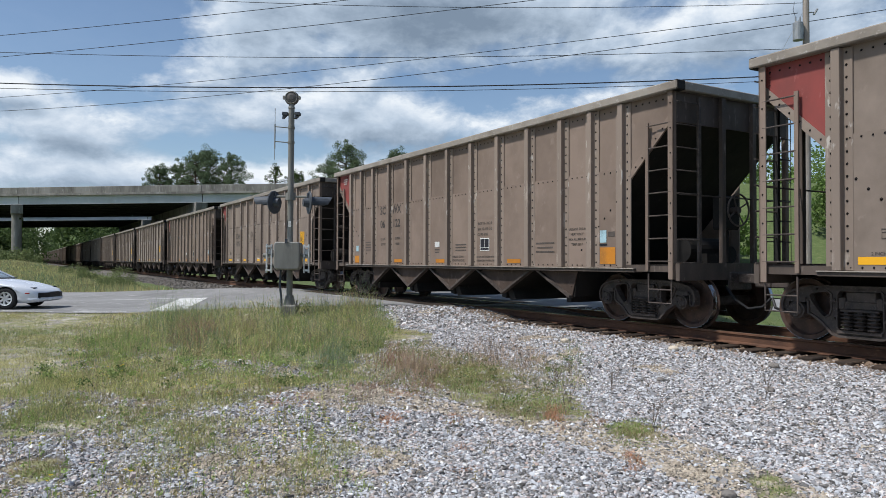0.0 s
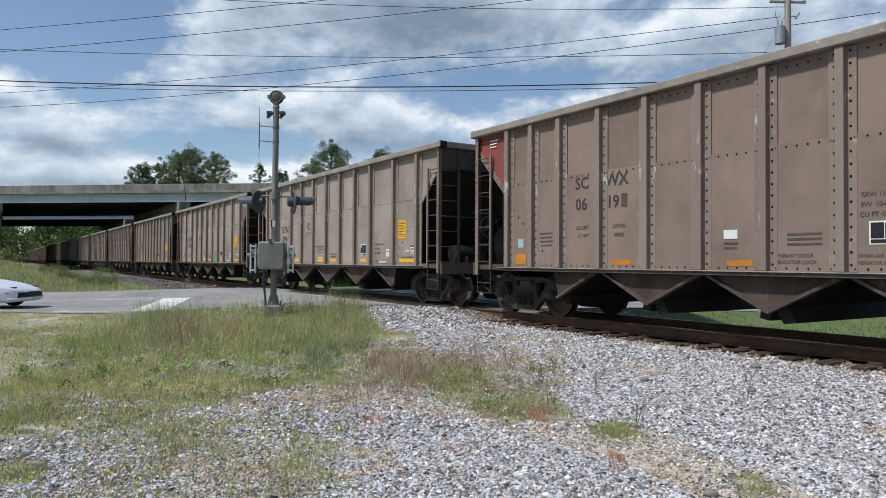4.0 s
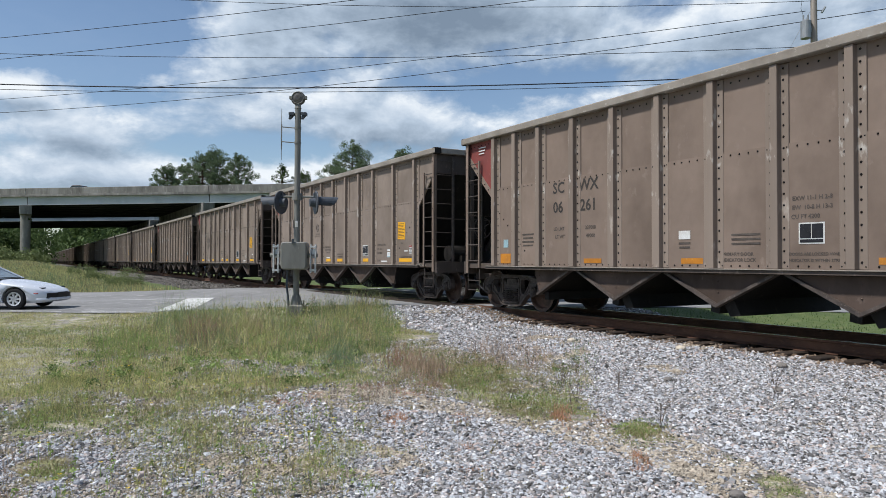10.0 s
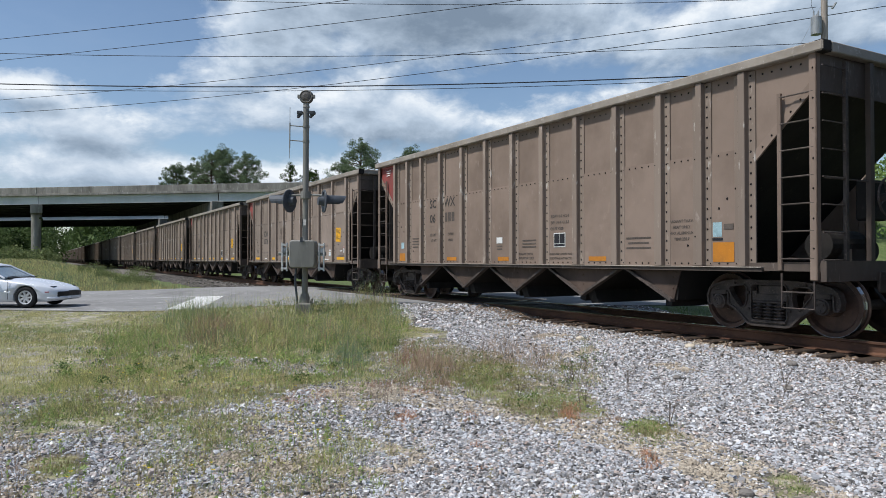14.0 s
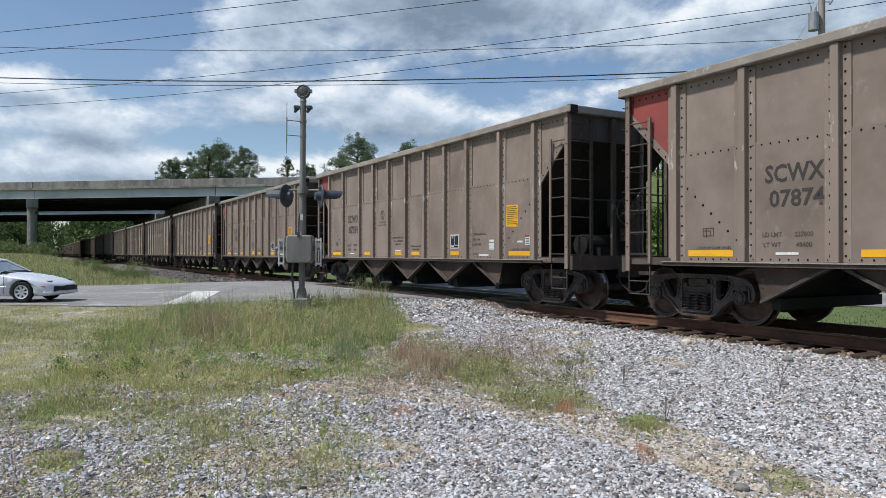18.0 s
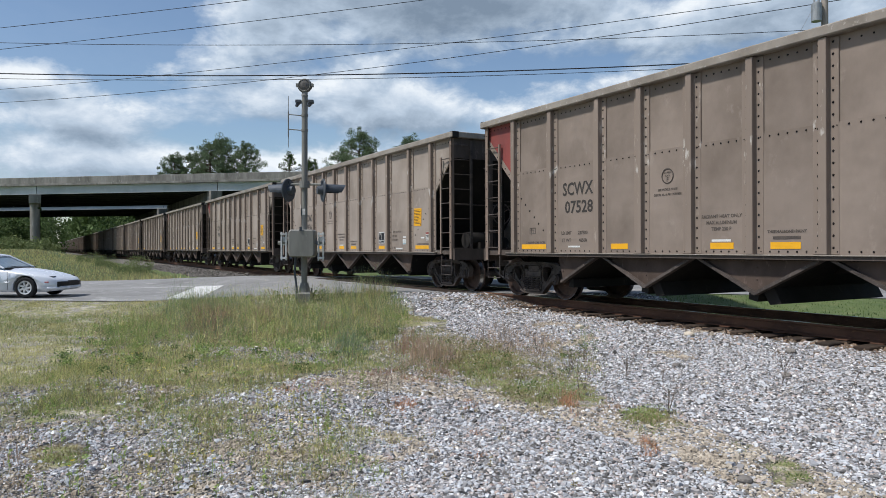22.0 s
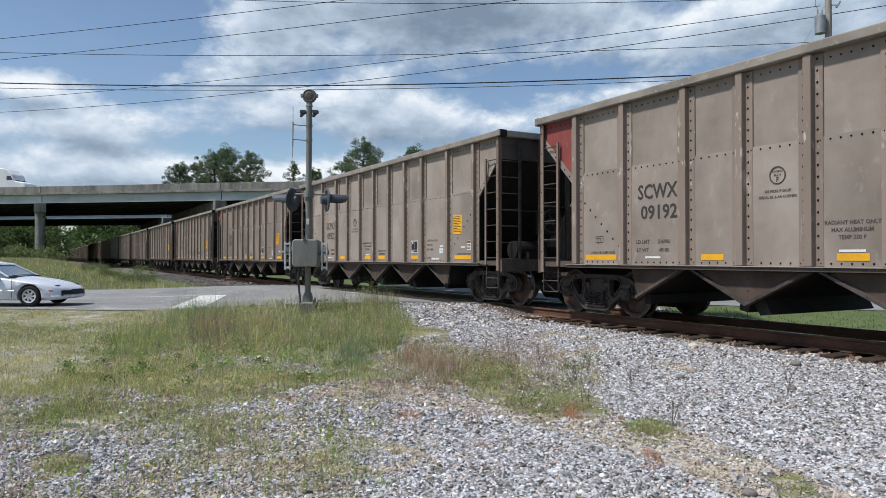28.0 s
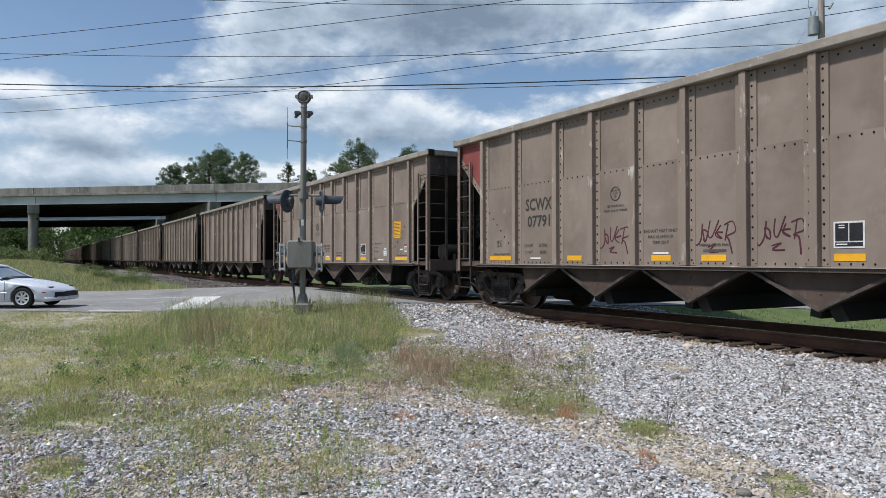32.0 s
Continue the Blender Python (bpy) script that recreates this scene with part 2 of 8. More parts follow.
TREAD = mat("polished_tread_steel", (0.45, 0.44, 0.43), 0.22, 1.0, scale=6, rnd=0.03, bump=0.03)
# shading and dark rims of the painted rivet heads, put into their colour
RIVET_SHADE = mat("dark_rivets", (0.014, 0.011, 0.010), 0.7, 0.2, rnd=0.05, bump=0)
YELLOW = mat("yellow_reflector", (0.80, 0.40, 0.020), 0.5, 0, (0.62, 0.32, 0.03), (0.80, 0.48, 0.08), 3, rnd=0.08, dark_at=0.6, light_at=0.7)
ORANGE = mat("orange_reflector", (0.52, 0.20, 0.022), 0.6, 0, (0.36, 0.15, 0.03), (0.55, 0.27, 0.06), 3, rnd=0.1)
WHITE = mat("white_sticker", (0.68, 0.68, 0.66), 0.6, 0, (0.52, 0.50, 0.46), scale=6, rnd=0.1)
BLACK = mat("black_sticker", (0.022, 0.022, 0.026), 0.55, scale=6, rnd=0.1)
LETTER = mat("black_lettering", (0.050, 0.044, 0.041), 0.7, 0, (0.060, 0.050, 0.042), scale=8, rnd=0.05, bump=0)
FADED = mat("faded_lettering", (0.075, 0.062, 0.054), 0.75, 0, (0.12, 0.10, 0.085), scale=8, rnd=0.1, bump=0)
CYAN = mat("pale_blue_sticker", (0.34, 0.50, 0.55), 0.6, scale=6)
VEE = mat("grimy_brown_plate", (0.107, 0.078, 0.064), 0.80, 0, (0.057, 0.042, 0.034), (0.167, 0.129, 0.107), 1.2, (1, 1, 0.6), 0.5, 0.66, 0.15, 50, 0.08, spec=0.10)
RUST_RAIL = mat("rusty_rail", (0.144, 0.072, 0.044), 0.85, 0.0, (0.078, 0.042, 0.029), (0.211, 0.113, 0.066), 4, (0.4, 1, 1), 0.52, 0.62, 0.25, 70, 0.1)
TIE = mat("creosoted_timber", (0.048, 0.034, 0.025), 0.9, 0, (0.022, 0.017, 0.014), (0.13, 0.085, 0.055), 3, (1, 0.25, 1), 0.5, 0.6, 0.5, 50, 0.3)
CONCRETE = mat("weathered_concrete", (0.285, 0.272, 0.245), 0.85, 0, (0.13, 0.122, 0.108), (0.40, 0.385, 0.35), 0.7, (1, 1, 0.25), 0.5, 0.62, 0.2, 30, 0.06)
GIRDER = mat("pale_girder_paint", (0.50, 0.53, 0.52), 0.6, 0, (0.38, 0.41, 0.40), (0.58, 0.6, 0.59), 0.3, (1, 1, 1), 0.55, 0.66, 0.05, 30, 0.04)
# near-black girder colour, with the shade under the decks painted in
SOFFIT_SHADE = mat("stained_soffit", (0.05, 0.05, 0.05), 0.9, 0, scale=0.4, rnd=0.08)
GALV = mat("galvanised_steel", (0.36, 0.37, 0.37), 0.5, 0.55, (0.24, 0.25, 0.25), (0.48, 0.48, 0.47), 5, (1, 1, 0.4), 0.52, 0.64, 0.08, 70, 0.06)
MASTPAINT = mat("dull_grey_mast_paint", (0.235, 0.232, 0.212), 0.6, 0.1, (0.165, 0.162, 0.147), (0.31, 0.305, 0.285), 3, (1, 1, 0.3), 0.52, 0.64, 0.08, 70, 0.06)
BELL = mat("dark_bell_casting", (0.125, 0.118, 0.112), 0.65, 0.1, scale=8, rnd=0.05)
SILVER = mat("aluminium_paint", (0.66, 0.67, 0.67), 0.5, 0.1, (0.36, 0.37, 0.37), scale=7, rnd=0.05)
SIGNAL = mat("black_signal_paint", (0.070, 0.080, 0.096), 0.5, 0, (0.045, 0.052, 0.062), (0.10, 0.11, 0.12), 8, rnd=0.08)
WIRE = mat("black_cable", (0.02, 0.02, 0.022), 0.6, rnd=0.02, bump=0)
WOODPOLE = mat("grey_pole_timber", (0.34, 0.30, 0.26), 0.9, 0, (0.2, 0.17, 0.145), (0.44, 0.40, 0.35), 5, (1, 1, 0.1), 0.5, 0.6, 0.4, 60, 0.06)
BARK = mat("bark", (0.085, 0.062, 0.046), 0.95, 0, scale=5, stretch=(1, 1, 0.3), bump=0.5, grain=20)
LEAF_PINE = leaf_mat("pine_needles", (0.145, 0.195, 0.105), (0.095, 0.135, 0.072), (0.20, 0.245, 0.135))
LEAF = leaf_mat("broad_leaves", (0.070, 0.112, 0.028), (0.034, 0.062, 0.016), (0.12, 0.16, 0.042))
LEAF_WOOD = leaf_mat("wood_leaves", (0.080, 0.123, 0.038), (0.041, 0.070, 0.022), (0.138, 0.181, 0.055))
LEAF_HILL = leaf_mat("hillside_leaves", (0.155, 0.235, 0.062), (0.105, 0.170, 0.045), (0.22, 0.29, 0.09))
LEAF_BUSH = leaf_mat("bush_leaves", (0.190, 0.225, 0.095), (0.10, 0.14, 0.05), (0.24, 0.27, 0.11))
GRASS_G = leaf_mat("green_grass", (0.270, 0.360, 0.115), (0.35, 0.40, 0.16), (0.19, 0.29, 0.085))
GRASS_Y = leaf_mat("yellow_grass", (0.58, 0.53, 0.25), (0.45, 0.46, 0.17), (0.70, 0.63, 0.40))
GRASS_L = leaf_mat("lush_grass", (0.140, 0.205, 0.068), (0.095, 0.145, 0.048), (0.20, 0.265, 0.095))
GRASS_D = leaf_mat("dry_stalks", (0.47, 0.35, 0.25), (0.34, 0.24, 0.17), (0.58, 0.47, 0.35))
GRASS_O = leaf_mat("olive_grass", (0.35, 0.305, 0.16), (0.25, 0.22, 0.12), (0.48, 0.41, 0.24))
GRASS_R = leaf_mat("reddish_stalks", (0.37, 0.235, 0.165), (0.27, 0.165, 0.12), (0.47, 0.33, 0.24))
GRASS_B = leaf_mat("blue_green_grass", (0.215, 0.285, 0.165), (0.15, 0.215, 0.12), (0.30, 0.36, 0.21))
STEM = mat("dead_stem_bark", (0.16, 0.13, 0.105), 0.9, rnd=0.2, bump=0)
RUSSET = leaf_mat("russet_dead_weed", (0.54, 0.29, 0.17), (0.42, 0.23, 0.14), (0.62, 0.38, 0.25))
FLOWER = mat("yellow_flowers", (0.62, 0.48, 0.02), 0.7, 0, scale=2, rnd=0.2, island=True, bump=0)
STONE = stone_mat()
STONE_R = mat("rust_stained_stone", (0.24, 0.175, 0.125), 0.9, 0, (0.13, 0.085, 0.058), (0.36, 0.29, 0.23), 4, rnd=0.35, island=True, bump=0)
STONE_E = mat("earth_stained_stone", (0.435, 0.378, 0.301), 0.9, 0, (0.256, 0.211, 0.160), (0.602, 0.550, 0.474), 4, rnd=0.38, island=True, bump=0)
STONE_D = mat("coal_dusted_stone", (0.17, 0.155, 0.14), 0.9, 0, (0.09, 0.082, 0.075), (0.30, 0.28, 0.26), 4, rnd=0.35, island=True, bump=0)
# coal dust and the shadow under the train, both put into one black
COALDUST_SHADE = mat("coal_dusted_ballast", (0.020, 0.018, 0.017), 0.95, 0, (0.012, 0.011, 0.011), (0.06, 0.05, 0.045), 3, bump=0.8, grain=22, depth=0.03)
ASPHALT = mat("pale_worn_asphalt", (0.27, 0.268, 0.262), 0.9, 0, (0.19, 0.187, 0.182), (0.36, 0.355, 0.345), 0.35, (1, 1, 1), 0.5, 0.6, 0.4, 120, 0.03)
ROADPAINT = mat("white_road_paint", (0.62, 0.62, 0.60), 0.8, 0, (0.42, 0.41, 0.40), scale=2.5, rnd=0.04, bump=0.2)
CARPAINT = mat("silver_car_paint", (0.68, 0.71, 0.76), 0.25, 0.15, scale=0.6, dark=(0.64, 0.67, 0.72), light=(0.71, 0.74, 0.79), rnd=0.02, bump=0, spec=0.6)
TYRE = mat("tyre_rubber", (0.022, 0.022, 0.023), 0.85, rnd=0.03)
PLASTIC = mat("black_plastic", (0.018, 0.018, 0.02), 0.5, rnd=0.03)
CHROME = mat("alloy_rim", (0.60, 0.61, 0.62), 0.4, 0.25, rnd=0.03, bump=0)
TRAILER = mat("white_trailer_sheet", (0.74, 0.75, 0.75), 0.5, 0, (0.62, 0.63, 0.63), scale=0.5, rnd=0.03, bump=0)
PURPLE = mat("purple_mark", (0.06, 0.03, 0.14), 0.6, bump=0)
GREEN = mat("green_mark", (0.08, 0.52, 0.16), 0.6, bump=0)
TEAL = mat("teal_spray_paint", (0.12, 0.255, 0.195), 0.7, bump=0)
MAROON = mat("maroon_spray_paint", (0.085, 0.022, 0.035), 0.7, bump=0)
PANE = glass("dark_glass")
# blue-grey base colour stands in for sky reflected in the glass
SKY_SCREEN = glass("tinted_screen", (0.22, 0.29, 0.35))
REDLENS = mat("red_lens", (0.30, 0.012, 0.01), 0.25, rnd=0.02, bump=0)


# ---- shape helpers ----
def bx(bm, x0, x1, y0, y1, z0, z1):
    v = [bm.verts.new((x, y, z)) for x in (x0, x1) for y in (y0, y1) for z in (z0, z1)]
    for f in ((0, 1, 3, 2), (4, 6, 7, 5), (0, 4, 5, 1), (2, 3, 7, 6), (0, 2, 6, 4), (1, 5, 7, 3)):
        bm.faces.new([v[i] for i in f])
    return bm


def cyl(bm, p, q, r, n=12, r2=None):
    p, q = Vector(p), Vector(q)
    z = (q - p).normalized()
    x = z.orthogonal().normalized()
    y = z.cross(x)
    r2 = r if r2 is None else r2
    rings = []
    for c, k in ((p, r), (q, r2)):
        rings.append([bm.verts.new(c + k * (math.cos(2 * math.pi * i / n) * x + math.sin(2 * math.pi * i / n) * y)) for i in range(n)])
    for i in range(n):
        bm.faces.new((rings[0][i], rings[0][(i + 1) % n], rings[1][(i + 1) % n], rings[1][i]))
    bm.faces.new(rings[0][::-1])
    bm.faces.new(rings[1])
    return bm


def prism(bm, pts, axis, a, b):
    put = {"y": lambda p, q, k: (p, k, q), "x": lambda p, q, k: (k, p, q), "z": lambda p, q, k: (p, q, k)}[axis]
    A = [bm.verts.new(put(p, q, a)) for p, q in pts]
    B = [bm.verts.new(put(p, q, b)) for p, q in pts]
    n = len(pts)
    bm.faces.new(A)
    bm.faces.new(B[::-1])
    for i in range(n):
        bm.faces.new((A[i], B[i], B[(i + 1) % n], A[(i + 1) % n]))
    return bm


def lathe(bm, prof, n=32, axis="y"):
    """Turns a closed profile of (radius, along) round the axis."""
    rings = []
    for i in range(n):
        c, s = math.cos(2 * math.pi * i / n), math.sin(2 * math.pi * i / n)
        ring = []
        for r, a in prof:
            ring.append(bm.verts.new((r * c, a, r * s) if axis == "y" else (r * c, r * s, a)))
        rings.append(ring)
    m = len(prof)
    for i in range(n):
        for j in range(m):
            k = (j + 1) % m
            bm.faces.new((rings[i][j], rings[i][k], rings[(i + 1) % n][k], rings[(i + 1) % n][j]))
    return bm


def rod(bm, pts, r, n=6):
    """One tube swept along pts."""
    P = [Vector(p) for p in pts]
    closed = (P[0] - P[-1]).length < 1e-6
    if closed:
        P = P[:-1]
    m = len(P)
    ref, rings = None, []
    for i in range(m):
        a = P[i - 1] if (i or closed) else P[i]
        b = P[(i + 1) % m] if (i < m - 1 or closed) else P[i]
        z = (b - a).normalized()
        x = z.orthogonal() if ref is None else ref - z * ref.dot(z)
        x.normalize()
        ref = x
        y = z.cross(x)
        rings.append([bm.verts.new(P[i] + r * (math.cos(2 * math.pi * k / n) * x + math.sin(2 * math.pi * k / n) * y)) for k in range(n)])
    for i in range(m if closed else m - 1):
        A, B = rings[i], rings[(i + 1) % m]
        for k in range(n):
            bm.faces.new((A[k], A[(k + 1) % n], B[(k + 1) % n], B[k]))
    if not closed:
        bm.faces.new(rings[0][::-1]); bm.faces.new(rings[-1])
    return bm


def mesh_of(name, bm, material, bevel=0.0, smooth=False):
    bmesh.ops.recalc_face_normals(bm, faces=bm.faces)
    if bevel:
        bmesh.ops.bevel(bm, geom=list(bm.edges), offset=bevel, segments=1, affect="EDGES", profile=0.5, clamp_overlap=True)
    me = bpy.data.meshes.new(name)
    bm.to_mesh(me)
    bm.free()
    me.polygons.foreach_set("use_smooth", [smooth] * len(me.polygons))
    me.materials.append(material)
    return me


def part(name, bm, material, parent=None, label="", bevel=0.0, smooth=False):
    """One mesh object out of bm, under a thing or a part."""
    ob = new(name, mesh_of(name, bm, material, bevel, smooth))
    ob.parent = parent
    return tagged(ob, label)


def again(ob, parent, m=None, name=None):
    """Another object on ob's mesh."""
    o = new(name or ob.name.split(".")[0], ob.data)
    o.parent = parent
    if m is not None:
        o.matrix_basis = m
    if "label" in ob:
        o["label"] = ob["label"]
    return o


def thing(name, label, category, group="", kind="", m=None):
    e = tagged(new(name), label, category, group, kind)
    if m is not None:
        e.matrix_basis = m
    return e


FONT_CACHE = {}


def letters(name, text, size, x, y, z, material, parent, wide=1.0, label=""):
    """Flat lettering on a side that faces -y, its middle at x, its foot at z."""
    key = (text, size, wide, material.name)
    if key not in FONT_CACHE:
        cu = bpy.data.curves.new("text", "FONT")
        cu.body, cu.size, cu.align_x, cu.resolution_u = text, size, "CENTER", 2
        cu.offset = size * 0.022
        tmp = bpy.data.objects.new("text", cu)
        me = bpy.data.meshes.new_from_object(tmp)
        me.transform(Matrix.Rotation(math.pi / 2, 4, "X") @ Matrix.Diagonal((wide, 1, 1, 1)))
        me.materials.clear()
        me.materials.append(material)
        bpy.data.objects.remove(tmp)
        FONT_CACHE[key] = me
    o = new(name, FONT_CACHE[key])
    o.parent = parent
    o.location = (x, y, z)
    return tagged(o, label)


def raw_mesh(name, verts, faces, material, smooth=False):
    """A large mesh out of numpy arrays; faces all with as many corners."""
    me = bpy.data.meshes.new(name)
    k = faces.shape[1]
    me.vertices.add(len(verts)); me.vertices.foreach_set("co", verts.astype(np.float32).ravel())
    me.loops.add(faces.size); me.loops.foreach_set("vertex_index", faces.astype(np.int32).ravel())
    me.polygons.add(len(faces)); me.polygons.foreach_set("loop_start", np.arange(0, faces.size, k, dtype=np.int32))
    me.update(calc_edges=True)
    me.polygons.foreach_set("use_smooth", [smooth] * len(me.polygons))
    me.materials.append(material)
    return me


# ---- the lie of the land ----
TRACK_Y = 10.92
ROAD_O, ROAD_E, ROAD_N = np.array((-23.0, -0.8)), np.array((0.632, 0.775)), np.array((-0.775, 0.632))
ROAD_V1 = 11.3
BR_O, BR_E, BR_N = np.array((-114.2, -4.07)), np.array((0.637, 0.771)), np.array((-0.771, 0.637))


def step(a, b, x):
    k = np.clip((x - a) / (b - a), 0, 1)
    return k * k * (3 - 2 * k)


def uv_road(x, y):
    dx, dy = x - ROAD_O[0], y - ROAD_O[1]
    return dx * ROAD_E[0] + dy * ROAD_E[1], dx * ROAD_N[0] + dy * ROAD_N[1]


def road_edge(u):
    return 0.25 + 0.85 * step(3.5, 7.5, u) + 2.6 * step(16.5, 22.0, u)


def road_z(x, y):
    return -0.015 - 0.255 * step(2.0, 9.5, np.abs(y - TRACK_Y))


def wobble(x, y, s=1.0, k=0):
    return (np.sin(1.7 * s * x + 0.6 * s * y + k) + np.sin(-0.9 * s * x + 2.1 * s * y + 1.3 + k) + np.sin(3.3 * s * x - 2.7 * s * y + 2.1 * k)) / 3


def grain(x, y, s, seed=0):
    """Uneven values from 0 to 1, in patches about 1/s metres wide, with finer ones on them."""
    x, y = np.asarray(x, float), np.asarray(y, float)
    out, amp = np.zeros(x.shape), 0.5
    for o in range(4):
        u, v = x * s + 31.7 * (o + seed), y * s + 17.3 * (o + 2 * seed)
        i, j = np.floor(u), np.floor(v)
        a, b = u - i, v - j
        a, b = a * a * (3 - 2 * a), b * b * (3 - 2 * b)

        def corner(p, q):
            h = np.sin(p * 127.1 + q * 311.7 + 74.7 * seed + 9.1 * o) * 43758.5453
            return h - np.floor(h)

        out += amp * (corner(i, j) * (1 - a) * (1 - b) + corner(i + 1, j) * a * (1 - b) + corner(i, j + 1) * (1 - a) * b + corner(i + 1, j + 1) * a * b)
        s, amp = s * 2.1, amp * 0.5
    return out / 0.9375


def land(x, y):
    """Height of the ground."""
    x, y = np.asarray(x, float), np.asarray(y, float)
    d = np.abs(y - TRACK_Y)
    z = -0.250 - 0.170 * np.clip((d - 1.55) / 2.85, 0, 1) + 0.02 * wobble(x, y) * step(1.6, 3.5, d)
    u, v = uv_road(x, y)
    q = np.maximum(np.maximum(road_edge(u) - v, v - ROAD_V1), 0)
    w = 1 - step(0.0, 2.6, q)
    z = z * (1 - w) + (road_z(x, y) - 0.018) * w
    near = y < TRACK_Y
    z = z + np.where(near, 1.3 * step(13, 48, v) * step(3.5, 12, d), 0)
    ub, vb = (x - BR_O[0]) * BR_E[0] + (y - BR_O[1]) * BR_E[1], (x - BR_O[0]) * BR_N[0] + (y - BR_O[1]) * BR_N[1]
    out = np.maximum(np.maximum(-1.5 - vb, vb - 66), 0) / 2.2
    ub = ub + 0.826 * vb      # the bank's ends run with the track
    for end in ((62 - ub) / 1.6, (ub + 52) / 1.6):
        z = np.maximum(z, 9.95 - np.maximum(out, np.maximum(end, 0)))
    return z


def inside(x, y, poly):
    x, y = np.asarray(x, float), np.asarray(y, float)
    hit = np.zeros(x.shape, bool)
    for (ax, ay), (bx_, by) in zip(poly, poly[1:] + poly[:1]):
        if ay != by:
            hit ^= ((ay > y) != (by > y)) & (x < (bx_ - ax) * (y - ay) / (by - ay) + ax)
    return hit


# stretches of ground by what grows on them, in plan
TALL = [(-15.2, 0.9), (-19.3, 3.5), (-18.6, 7.0), (-16.6, 8.0), (-13.4, 7.0), (-12.1, 5.9), (-10.6, 4.9), (-9.4, 4.1), (-8.5, 3.2), (-8.2, 2.5), (-8.3, 1.9), (-8.7, 1.3), (-9.6, 0.6), (-11.3, 0.2)]
STRIP = [(-12.6, 5.9), (-12.6, 6.9), (-10.4, 6.5), (-9.2, 6.9), (-8.4, 7.4), (-7.6, 6.9), (-6.8, 6.0), (-5.9, 5.3), (-5.2, 4.8), (-5.6, 4.4), (-6.9, 4.4), (-7.9, 3.9), (-9.4, 4.1), (-10.6, 4.9)]
PATH = [(-8.4, 3.5), (-6.0, 4.5), (-4.5, 5.1), (-3.2, 4.8), (-2.2, 4.6), (-2.6, 3.9), (-3.8, 4.1), (-4.8, 4.1), (-6.0, 3.9), (-7.8, 2.9)]


